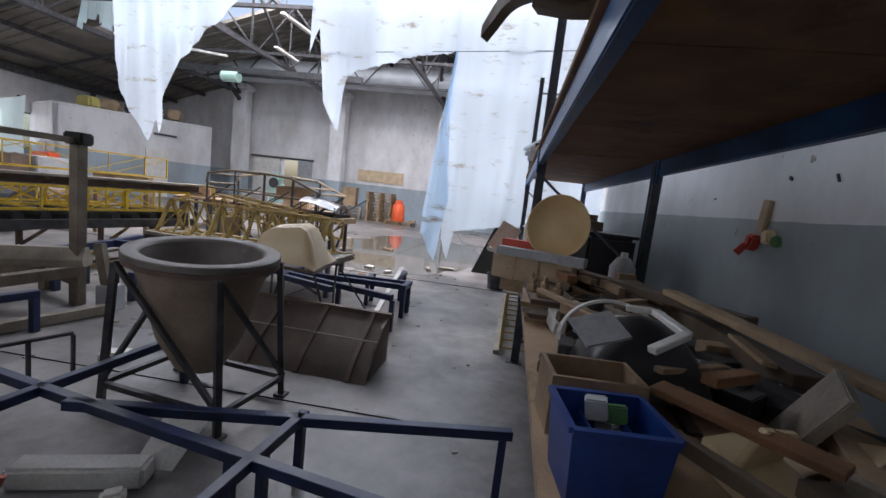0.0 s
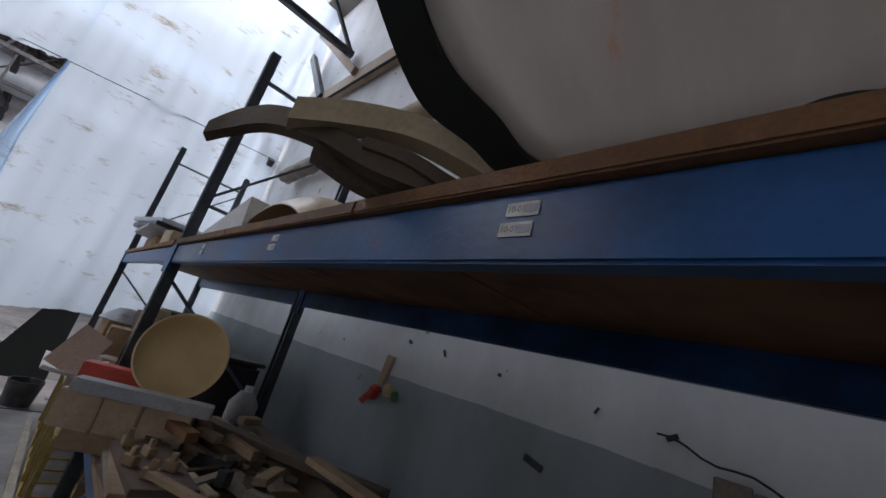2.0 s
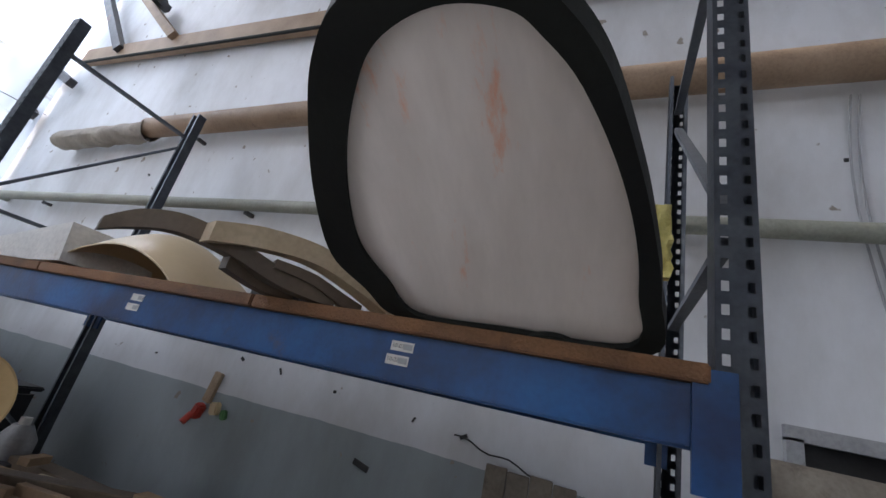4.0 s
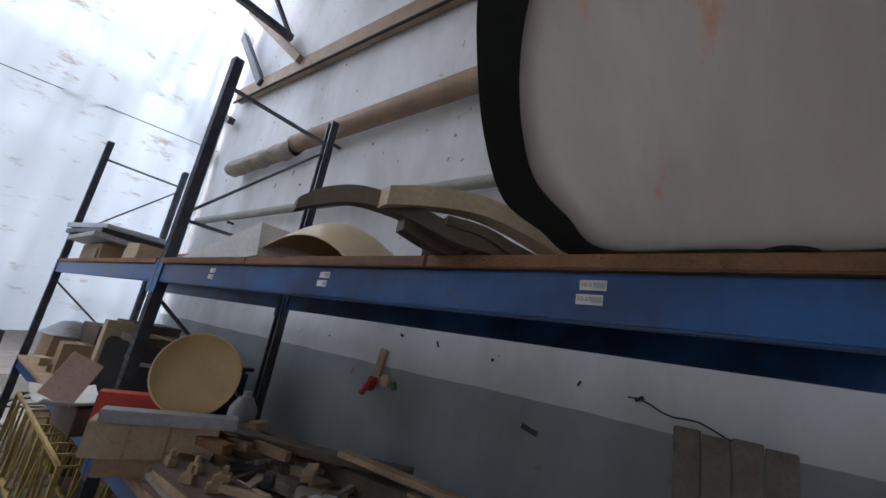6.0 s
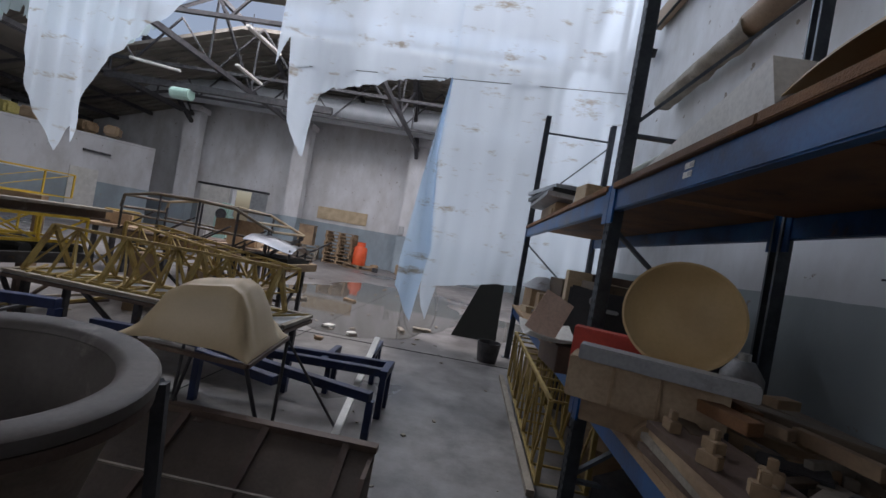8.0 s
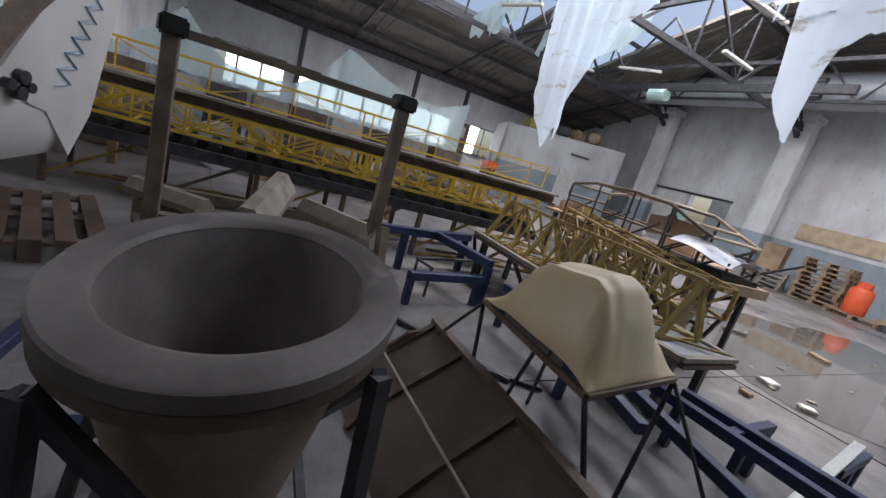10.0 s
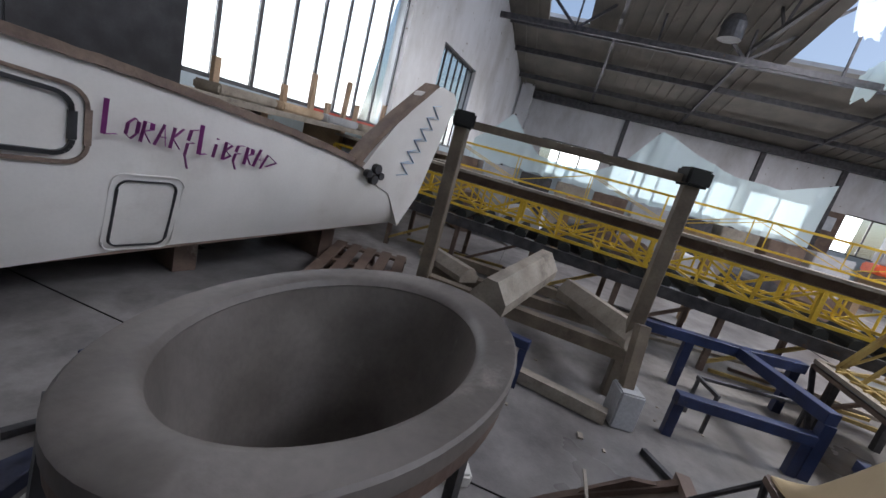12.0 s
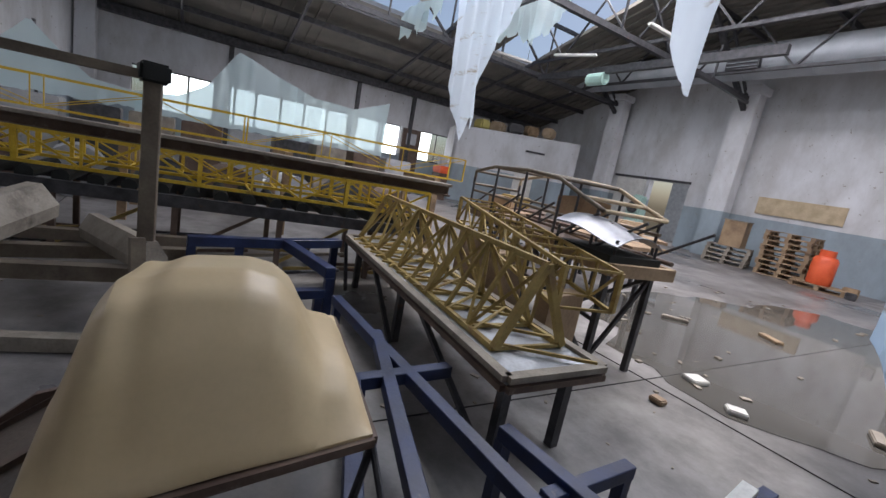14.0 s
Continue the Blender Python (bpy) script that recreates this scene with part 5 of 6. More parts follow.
for s in (Vector(), off):
    for a, b2 in zip(A0, A0[1:]):
        part("roof_tube", tube(B(), Vector(a) + s, Vector(b2) + s, 0.019), POSTM if s.length < 0.1 else PALEWOOD, cf, smooth=True)
    for x in (-4.72, -4.1, -3.5, -2.95, -2.55):
        zt = lerp(tuple((a[0], a[2]) for a in A0), x)
        yy = lerp(tuple((a[0], a[1]) for a in A0), x)
        part("pillar_tube", tube(B(), (x + s.x, yy + s.y, 0.9), (x + s.x, yy + s.y, zt), 0.014), STEEL, cf)
        part("diagonal_tube", tube(B(), (x + s.x, yy + s.y, 0.9), (x + 0.45 + s.x, yy + s.y, 1.2), 0.012), STEEL, cf)
    part("sill_tube", tube(B(), Vector((-4.75, 6.15, 0.90)) + s, Vector((-2.3, 5.8, 0.90)) + s, 0.02), BROWN, cf)
    part("waist_tube", tube(B(), Vector((-4.75, 6.15, 1.12)) + s, Vector((-2.5, 5.86, 1.1)) + s, 0.015), POSTM, cf)
for a in A0:
    part("cross_tube", tube(B(), Vector(a), Vector(a) + off, 0.017), PALEWOOD if a[0] > -2.9 else POSTM, cf)
part("body_panel", skin(B(), lambda u, v: (-3.7 + 0.75 * u, 6.6 - 0.05 * u, 1.02 + 0.24 * v + 0.03 * math.sin(3 * u)), 6, 4, (0, 0.012, 0)), WOOD, cf, "brown curved panel")
bonnet = B()
skin(bonnet, lambda u, v: (-2.72 + 0.62 * u, 5.62 + 0.55 * v, 1.02 + 0.15 * math.sin(math.pi * (0.15 + 0.7 * v)) - 0.06 * u + 0.02 * math.sin(5 * u)), 12, 12, (0, 0, 0.006))
bo = thing("bonnet_sheet", (-2.4, 5.9, 0.88), "bent shiny sheet-metal bonnet on a thin frame", "bonnet")
part("sheet", bonnet, BONNET, bo, smooth=True)
for x, y in ((-2.7, 5.66), (-2.14, 5.66), (-2.7, 6.14), (-2.14, 6.14)):
    part("stay", tube(B(), (x, y, 0.87), (x, y, 1.05), 0.011), STEEL, bo)
part("base", box(B(), (-2.4, 5.9, 0.91), (0.62, 0.5, 0.06), (0, 0, -8)), RUBBER, bo)
for o in (tb, cf, bo):
    o.matrix_basis = Matrix.Translation((-0.30, 0.25, 0)) @ o.matrix_basis
for k, (x, y, s) in enumerate(((-4.3, 8.4, 0.6), (-5.6, 8.8, 0.6), (-6.6, 8.2, 0.5), (-7.4, 9.2, 0.7), (-5.0, 9.8, 0.5))):
    bn = thing("work_bench", (x, y, 0), "cluttered dark steel bench with brown top", "bench", "benches in the hall")
    part("top", box(B(), (x, y, 0.78), (s * 1.9, s * 1.3, 0.05), (0, 0, 12 * k)), (WOOD, BROWN)[k % 2], bn)
    for dx in (-0.6, 0.6):
        for dy in (-0.35, 0.35):
            part("leg", bar(B(), (x + dx * s, y + dy * s, 0), (x + dx * s, y + dy * s, 0.76), 0.05), STEEL, bn)
    solid("stored_part", box(B(), (x - 0.1, y, 0.805 + 0.11), (s * 0.9, s * 0.5, 0.22), (0, 0, 12 * k + 9), 0.03), (CARD, GREYP, WOOD, OCHRE)[k % 4], "dusty part lying on a bench", "part", "parts on the benches")

# ---- white hull with graffiti ----
HA, HB = Vector((-1.2, -0.24, 0)), Vector((-4.81, 0.878, 0))
hd = (HB - HA).normalized()
hn = Vector((hd.y, -hd.x, 0))
hn = hn if hn.y > 0 else -hn
HL = (HB - HA).length
hull = thing("hull", (HA + HB) / 2, "large white gelcoat hull, dirty, with purple graffiti on its side", "hull")
TOPZ = ((0, 1.38), (0.75, 1.31), (1.35, 1.26), (2.2, 1.15), (2.76, 1.06), (3.1, 0.98), (HL, 0.84))
BOTZ = ((0, 0.16), (0.8, 0.21), (1.47, 0.29), (2.4, 0.35), (HL, 0.44))


def hull_at(s, f, out=0.0):
    """s metres along the side, f from bottom to top."""
    z0, z1 = lerp(BOTZ, s), lerp(TOPZ, s)
    p = HA + hd * s + hn * (0.06 * math.sin(math.pi * (0.15 + 0.7 * f)) - 0.08 * (1 - f) ** 3 + out)
    return Vector((p.x, p.y, z0 + (z1 - z0) * f))


part("side", skin(B(), lambda u, v: hull_at(u * HL, v), 48, 14, -hn * -0.03), HULL, hull, smooth=True)
part("far_side", skin(B(), lambda u, v: hull_at(u * HL, v) - hn * 1.1, 20, 6, hn * 0.03), HULL, hull, smooth=True)
part("bottom", plate(B(), (hull_at(0, 0), hull_at(HL, 0), hull_at(HL, 0) - hn * 1.1, hull_at(0, 0) - hn * 1.1), (0, 0, 0.03)), HULLDARK, hull)
part("coaming", skin(B(), lambda u, v: hull_at(u * HL * 0.86, 1, 0.03) - hn * 0.13 * v + Vector((0, 0, 0.045 + 0.012 * noise.noise((u * 30, v * 3, 0)))), 40, 2, (0, 0, 0.05)), HULLDARK, hull, "torn brown laminate edge")
part("tail_edge", plate(B(), (hull_at(HL, 0), hull_at(HL, 0.98), hull_at(HL, 0.98) - hn * 1.1, hull_at(HL, 0) - hn * 1.1), hd * 0.03), HULL, hull)
fin = [(3.76, 0.44), (3.98, 0.76), (4.29, 1.81), (4.2, 1.88), (3.99, 1.89), (3.69, 1.77), (3.24, 1.19), (3.09, 0.98), (3.35, 0.82), (3.51, 0.77)]
part("tail_fin", plate(B(), [tuple(HA + hd * s + hn * 0.065 + Vector((0, 0, z))) for s, z in fin], -hn * 0.10), HULL, hull)
part("fin_edge", skin(B(), lambda u, v: HA + hd * (3.04 + 0.86 * u ** 1.2) + hn * (0.085 - 0.14 * v) + Vector((0, 0, 1.0 + 0.88 * u + 0.01 * noise.noise((u * 20, v, 3)))), 14, 2, hd * 0.07), HULLDARK, hull, "torn brown laminate along the fin")
for k, (s, z) in enumerate(((3.14, 0.94), (3.22, 0.89), (3.30, 0.93), (3.24, 0.99))):
    p = HA + hd * s + hn * 0.07
    part("hinge", tube(B(), (p.x, p.y, z), tuple(p + hn * 0.05 + Vector((0, 0, z))), 0.035 + 0.01 * (k % 2), n=10), STEEL, hull)


def outline(name, s0, s1, z0, z1, r, w, m, out, slant=0.0, parent=None, lab=""):
    """A rounded rectangular bead on the hull side."""
    bm = B()
    pts = []
    for cx, cz, a0 in ((s1 - r, z1 - r, 0), (s0 + r, z1 - r, 90), (s0 + r, z0 + r, 180), (s1 - r, z0 + r, 270)):
        for k in range(6):
            a = radians(a0 + 18 * k)
            s, z = cx + r * math.cos(a), cz + r * math.sin(a)
            z += slant * (s - s0) * (1 if z > (z0 + z1) / 2 else 0.1)
            zz0, zz1 = lerp(BOTZ, s), lerp(TOPZ, s)
            pts.append(hull_at(s, (z - zz0) / (zz1 - zz0), out))
    for a, b2 in zip(pts, pts[1:] + pts[:1]):
        bar(bm, a, b2, w, w * 0.6)
    return part(name, bm, m, parent or hull, lab)


hatch = outline("hatch", 1.33, 1.62, 0.32, 0.72, 0.05, 0.014, BLACK, 0.006, 0.0, None, "small square hatch with a dark seam")
outline("hatch_rim", 1.30, 1.66, 0.295, 0.755, 0.06, 0.012, HULL, 0.006)
win = outline("window_seal", 0.52, 1.13, 0.84, 1.18, 0.07, 0.035, BLACK, 0.006, -0.12, None, "dark rubber seal round a blanked window")
outline("window_rim", 0.47, 1.19, 0.80, 1.23, 0.09, 0.03, HULLDARK, 0.004, -0.12)

LETTERS = {
    "L": [((0, 1), (0.12, 0), (0.75, 0.05))], "O": [((0.5, 0.95), (0.1, 0.7), (0.12, 0.2), (0.5, 0.02), (0.85, 0.3), (0.8, 0.8), (0.5, 0.95))],
    "R": [((0.1, 0), (0.1, 0.95), (0.65, 0.9), (0.7, 0.6), (0.15, 0.5), (0.8, 0))], "A": [((0, 0), (0.4, 1), (0.85, 0)), ((0.15, 0.4), (0.75, 0.42))],
    "K": [((0.1, 0), (0.1, 1)), ((0.8, 1), (0.12, 0.5), (0.85, 0))], "E": [((0.8, 0.95), (0.2, 0.9), (0.1, 0.55), (0.6, 0.5), (0.1, 0.45), (0.05, 0.05), (0.5, -0.4))],
    "I": [((0.3, 0), (0.32, 0.7)), ((0.3, 0.95), (0.36, 1.0))], "B": [((0.1, 0), (0.1, 0.95), (0.7, 0.8), (0.2, 0.5), (0.8, 0.25), (0.1, 0))],
}
gf = B()
s = 1.23
for k, ch in enumerate("LORAK ELIBERA"):
    w = 0.085 if k == 0 else 0.066
    if ch == " ":
        s += 0.01
        continue
    h = 0.17 if ch in "LE" and k < 8 else 0.115
    base = 0.955 - 0.09 * (s - 1.23) - (0.03 if ch == "E" and k == 6 else 0)
    for stroke in LETTERS[ch]:
        pts = []
        for x, y in stroke:
            ss, z = s + x * w + 0.02 * y, base + y * h
            a, b2 = lerp(BOTZ, ss), lerp(TOPZ, ss)
            pts.append(hull_at(ss, (z - a) / (b2 - a), 0.034))
        for a, b2 in zip(pts, pts[1:]):
            bar(gf, a, b2, 0.024, 0.002)
    s += w + 0.006
a = [hull_at(s + dx, (0.85 + dz - lerp(BOTZ, s)) / (lerp(TOPZ, s) - lerp(BOTZ, s)), 0.034) for dx, dz in ((-0.02, 0.02), (0.03, 0.12), (0.1, 0.08), (0.02, 0.04))]
for p, q in zip(a, a[1:]):
    bar(gf, p, q, 0.02, 0.002)
part("graffiti", gf, GRAFFITI, hull, "purple sprayed graffiti letters")
bs = B()
for k in range(6):
    s0, z0 = 3.56 + 0.06 * k, 0.96 + 0.12 * k
    for sx, sz in (((0.0, 0), (0.16, 0.02)), ((0.16, 0.02), (0.02, 0.12)), ((0.02, 0.12), (0.14, 0.15))):
        bar(bs, HA + hd * (s0 + sx[0]) + hn * 0.068 + lz * (z0 + sx[1]), HA + hd * (s0 + sz[0]) + hn * 0.068 + lz * (z0 + sz[1]), 0.03, 0.003)
part("fin_graffiti", bs, BLUESPRAY, hull, "pale blue sprayed marks")
for s, w in ((0.4, 0.9), (1.9, 0.9), (3.2, 0.8)):
    c = HA + hd * s - hn * 0.75
    solid("hull_chock", box(B(), (c.x, c.y, 0.13 + 0.005 * s), (0.16, 0.9, 0.25 + 0.012 * s), (0, 0, s_ang - 12)), BROWN, "dark timber chock under the hull", "chock", "hull chocks")
pallet((-4.15, 0.92, 0), 16, BROWN, label="brown wooden pallet on the floor beside the hull", group="pallets on the hall floor", w=1.15, d=0.75)

# timber stack and workbench under the windows
tbn = thing("window_bench", (-7, south(-7) + 0.55, 0), "long cluttered bench under the windows", "bench")
part("top", box(B(), (-7.2, south(-7.2) + 0.5, 1.22), (7.2, 0.8, 0.06), (0, 0, s_ang)), GREYWOOD, tbn)
for x in (-10.4, -9, -7.5, -6, -4.6):
    part("leg", box(B(), (x, south(x) + 0.5, 0.6), (0.1, 0.6, 1.19), (0, 0, s_ang)), WOOD, tbn)
for k, (x, h) in enumerate(((-4.3, 0.34), (-5.25, 0.30), (-5.75, 0.55), (-6.1, 0.25), (-6.5, 0.62), (-6.8, 0.35), (-7.6, 0.50), (-8.6, 0.3))):
    solid("upright_timber", box(B(), (x, south(x) + 0.42, 1.25 + h / 2), (0.07, 0.05, h), (0, 3 * math.sin(k), s_ang)), PIPEB, "rust-brown timber standing on the bench", "timber", "timbers under the windows")
for k in range(7):
    x = -4.4 - k * 0.8
    solid("packing", box(B(), (x, south(x) + 0.62, 1.25 + 0.05), (0.74, 0.35, 0.1), (0, 0, s_ang + 2 * math.sin(k)), 0.02), (GREYWOOD, CARD, GREYP)[k % 3], "dusty packing laid along the window bench", "packing", "packing on the window bench")
solid("red_tube", bar(B(), (-6.0, south(-6) + 0.3, 1.36), (-8.2, south(-8.2) + 0.3, 1.36), 0.05), REDP, "red tube lying on the window bench", "tube")
solid("plank_stack", box(B(), (-9.6, south(-9.6) + 1.5, 0.55), (2.6, 0.8, 1.1), (0, 0, s_ang), 0.01), GREYWOOD, "stack of grey planks near the windows", "plank stack")
solid("dark_locker", box(B(), (-3.25, south(-3.25) + 0.36, 1.3), (1.15, 0.5, 2.6), (0, 0, s_ang), 0.01), BLACK, "tall dark metal locker beside the window", "locker")

# ---- torn plastic sheets across the hall ----
def curtain(name, axis, at, a0, a1, top, low, n, m, label, seed=0.0, wave=0.12, k=22, rag=0.08, parent=None):
    """A hanging film between the lines top and low, ragged along its lower edge."""
    bm = B()
    rows = []
    for i in range(n + 1):
        a = a0 + (a1 - a0) * i / n
        zt, zl = lerp(top, a), lerp(low, a) + rag * ragged(a, 2, seed)
        col = []
        for j in range(k + 1):
            f = j / k
            z = zl + (zt - zl) * f
            o = wave * (noise.noise((a * 1.6, z * 0.35, seed)) + 0.4 * noise.noise((a * 6, z * 0.5, seed + 3))) * (1.2 - 0.6 * f)
            col.append(bm.verts.new((a, at + o, z) if axis == "x" else (at + o, a, z)))
        rows.append(col)
    for i in range(n):
        for j in range(k):
            bm.faces.new((rows[i][j], rows[i + 1][j], rows[i + 1][j + 1], rows[i][j + 1]))
    if parent:
        return part(name, bm, m, parent, label, smooth=True)
    return solid(name, bm, m, label, "plastic sheet", "torn plastic sheets", smooth=True)


ROOFLINE = ((-19, 5.6), (1.8, 5.68))
ps = thing("plastic_curtain", (0, 7.35, 5.6), "huge torn translucent plastic curtain hanging across the hall", "plastic sheet", "torn plastic sheets")
curtain("sheet", "x", 7.35, -1.08, 1.70, ((-1.1, 7.3), (1.8, 7.3)), ((-1.08, 1.9), (-0.98, 0.55), (-0.83, 0.24), (-0.78, 0.82), (0.2, 1.02), (1.7, 1.1)), 60, FILM, "", 1.0, 0.10, 60, 0.03, ps)
curtain("torn_flap", "x", 7.3, -3.75, -1.06, ((-3.8, 7.3), (-1, 7.3)), ((-3.75, 3.7), (-3.6, 4.2), (-3.48, 2.9), (-3.3, 2.6), (-3.14, 2.35), (-3.08, 3.0), (-3.0, 3.35), (-2.5, 3.6), (-1.75, 3.8), (-1.06, 3.93)), 70, FILM, "", 4.0, 0.12, 34, 0.10, ps)
fold = B()
skin(fold, lambda u, v: (lerp(((0, -1.36), (0.25, -1.36), (0.6, -1.24), (1, -1.06)), v) + u * lerp(((0, 0.30), (0.3, 0.42), (0.7, 0.14), (1, 0.03)), v), 7.22 + 0.06 * math.sin(7 * u + 3 * v), 0.24 + 0.5 * max(0, 1 - v * 6) * (1 - u) + 3.65 * v), 10, 40, (0, 0.004, 0))
part("fold", fold, FILM, ps, "twisted double fold", smooth=True)
part("wire", tube(B(), (-4.2, 7.3, 3.72), (1.74, 7.38, 4.12), 0.006, n=6), STEEL, ps)
curtain("hanging_plastic", "x", 7.3, -8.05, -5.4, ((-8.1, 7.38), (-5.4, 7.38)), ((-8.05, 3.4), (-7.8, 2.75), (-7.45, 2.2), (-7.2, 1.84), (-7.1, 2.35), (-6.98, 2.0), (-6.8, 2.6), (-6.6, 3.3), (-6.0, 3.9), (-5.4, 4.7)), 60, FILM, "long torn tongue of plastic hanging from the roof", 7.0, 0.2, 40, 0.06)
curtain("hanging_plastic", "x", 8.7, -14.4, -11.0, ((-14.4, 5.80), (-11.0, 6.78)), ((-14.4, 5.25), (-13.9, 4.95), (-13.4, 5.4), (-12.8, 5.0), (-12.3, 5.6), (-11.7, 5.2), (-11.0, 5.8)), 60, FILMCLEAR, "shredded plastic rags hanging under the skylight", 12.0, 0.35, 24, 0.5)
curtain("hanging_plastic", "x", 10.4, -12.6, -8.4, ((-12.6, 6.34), (-9, 7.38), (-8.4, 7.38)), ((-12.6, 5.0), (-12, 5.3), (-11.2, 4.8), (-10.4, 5.2), (-9.6, 4.7), (-8.4, 5.3)), 60, FILMCLEAR, "shredded plastic rags hanging under the skylight", 12.0, 0.35, 24, 0.5)
curtain("hanging_plastic", "x", 6.6, -11.0, -9.2, ((-11, 6.8), (-9, 7.38)), ((-11, 5.4), (-10.2, 5.0), (-9.6, 5.5), (-9.2, 5.2)), 30, FILM, "shredded plastic rags hanging under the skylight", 15.0, 0.3, 20, 0.4)
pw = curtain("draped_plastic", "y", -9.5, 2.4, 6.85, ((2.4, 1.62), (3.0, 1.7), (3.41, 1.96), (3.87, 2.66), (4.6, 2.4), (5.29, 2.19), (6.11, 2.17), (6.85, 2.46)), ((2.4, 1.3), (6.85, 1.32)), 60, FILMCLEAR, "pale green plastic sheet draped over stored crates", 20.0, 0.25, 16, 0.1)
curtain("draped_plastic", "y", -9.4, 0.5, 2.5, ((0.5, 1.7), (0.8, 1.95), (1.13, 2.35), (1.5, 1.95), (1.83, 1.68), (2.5, 1.6)), ((0.5, 1.3), (2.5, 1.35)), 30, FILMCLEAR, "pale green plastic sheet draped over stored crates", 24.0, 0.25, 14, 0.08)
for y in (1.13, 3.87, 6.82):
    solid("drape_pole", bar(B(), (-9.72, y, 1.3), (-9.62, y, 2.36 if y < 2 else 2.64 if y < 5 else 2.44), 0.04), STEEL, "thin pole holding up the draped plastic", "pole", "drape poles")

# ---- lower shelf of the rack: the near bay ----
SZ = 0.779
bn = thing("blue_bin", (0.505, 0.79, SZ), "blue plastic storage bin with dividers and small parts", "storage bin")


def tray(bm, c, w, d, h, t, slope=0.03, rot=0.0):
    """Open tapered tray."""
    M = pose(*c, 0, 0, rot)
    def q(x, y, z):
        return M @ Vector((x, y, z))
    prof = []
    for s, z in ((0, 0), (slope, h)):
        prof.append([(-w / 2 - s, -d / 2 - s, z), (w / 2 + s, -d / 2 - s, z), (w / 2 + s, d / 2 + s, z), (-w / 2 - s, d / 2 + s, z)])
    inn = []
    for s, z in ((slope - t, h), (-t, t)):
        inn.append([(-w / 2 - s, -d / 2 - s, z), (w / 2 + s, -d / 2 - s, z), (w / 2 + s, d / 2 + s, z), (-w / 2 - s, d / 2 + s, z)])
    L = [[bm.verts.new(q(*p)) for p in r] for r in (prof[0], prof[1], inn[0], inn[1])]
    for a in range(3):
        for i in range(4):
            j = (i + 1) % 4
            bm.faces.new((L[a][i], L[a][j], L[a + 1][j], L[a + 1][i]))
    bm.faces.new(L[0][::-1])
    bm.faces.new(L[3])
    bmesh.ops.recalc_face_normals(bm, faces=bm.faces)
    return bm


part("tub", tray(B(), (0.515, 0.84, SZ), 0.19, 0.16, 0.18, 0.005, 0.014, 8), BINBLUE, bn)
lipb = B()
M8 = pose(0.515, 0.84, SZ, 0, 0, 8)
for a, b2 in (((-0.109, -0.094), (0.109, -0.094)), ((0.109, -0.094), (0.109, 0.094)), ((0.109, 0.094), (-0.109, 0.094)), ((-0.109, 0.094), (-0.109, -0.094))):
    bar(lipb, M8 @ Vector((*a, 0.18)), M8 @ Vector((*b2, 0.18)), 0.016, 0.012)
part("lip", lipb, BINBLUE, bn)
for x in (-0.04, 0.05):
    part("divider", box(B(), M8 @ Vector((x, 0, 0.08)), (0.005, 0.15, 0.13), (0, 0, 8)), BINBLUE, bn)
rnd = random.Random(3)
for k in range(9):
    p = M8 @ Vector((rnd.uniform(-0.08, 0.08), rnd.uniform(-0.06, 0.06), 0.06 + 0.014 * k))
    solid("small_part", box(B(), p, (0.05, 0.035, 0.03 + 0.01 * (k % 3)), (rnd.uniform(-30, 30), 10, rnd.uniform(0, 180)), 0.004), (GREYP, WHITE, STEEL, GREEN)[k % 4], "small moulded part inside the blue bin", "small part", "parts in the blue bin")


def on_shelf(name, x, y, s, rot, m, label, cat, group="", z=SZ, bevel=0.004):
    """A board or block resting on the shelf or on what lies there."""
    return solid(name, box(B(), (x, y, z + s[2] / 2), s, rot, bevel), m, label, cat, group)


bx = thing("brown_box", (0.53, 1.13, SZ), "open brown wooden box on the shelf", "box")
part("tub", tray(B(), (0.53, 1.13, SZ), 0.26, 0.18, 0.17, 0.012, 0.0, 6), WOOD, bx)
# A flat grey panel without sides, not a tray.
gp2 = solid("loose_grey_panel", box(B(), (0.545, 1.19, SZ + 0.275), (0.15, 0.13, 0.01), (24, -14, 20), 0.005), GREYP, "grey plastic panel leaning on the clutter", "panel")
fr = thing("u_bracket", (0.71, 1.25, SZ + 0.25), "white plastic U-shaped frame lying on the clutter", "frame")
for a, b2 in (((0.66, 1.36, 1.095), (0.745, 1.34, 1.10)), ((0.745, 1.34, 1.10), (0.765, 1.13, 1.09)), ((0.765, 1.13, 1.09), (0.655, 1.06, 1.05))):
    part("side", bar(B(), a, b2, 0.03, 0.02, 0.003), WHITE, fr)
dome2 = B()
skin(dome2, lambda u, v: (0.74 + 0.20 * (u - 0.5) * 2, 1.42 + 0.18 * (v - 0.5) * 2, SZ + 0.06 + 0.22 * max(0, 1 - ((u - 0.5) * 2) ** 2) ** 0.5 * max(0, 1 - ((v - 0.5) * 2) ** 2) ** 0.5), 20, 20, (0, 0, 0.006))
solid("black_dome", dome2, BLACK, "black plastic dome half buried in clutter", "dome", smooth=True)
rimw = B()
for k in range(18):
    a, b2 = math.pi * (k / 18), math.pi * ((k + 1) / 18)
    bar(rimw, (0.66 - 0.19 * math.cos(a), 1.46 + 0.06 * math.sin(a), SZ + 0.14 + 0.16 * math.sin(a)), (0.66 - 0.19 * math.cos(b2), 1.46 + 0.06 * math.sin(b2), SZ + 0.14 + 0.16 * math.sin(b2)), 0.016, 0.01)
solid("plastic_hoop", rimw, WHITE, "curved white edging strip lying on the clutter", "strip")
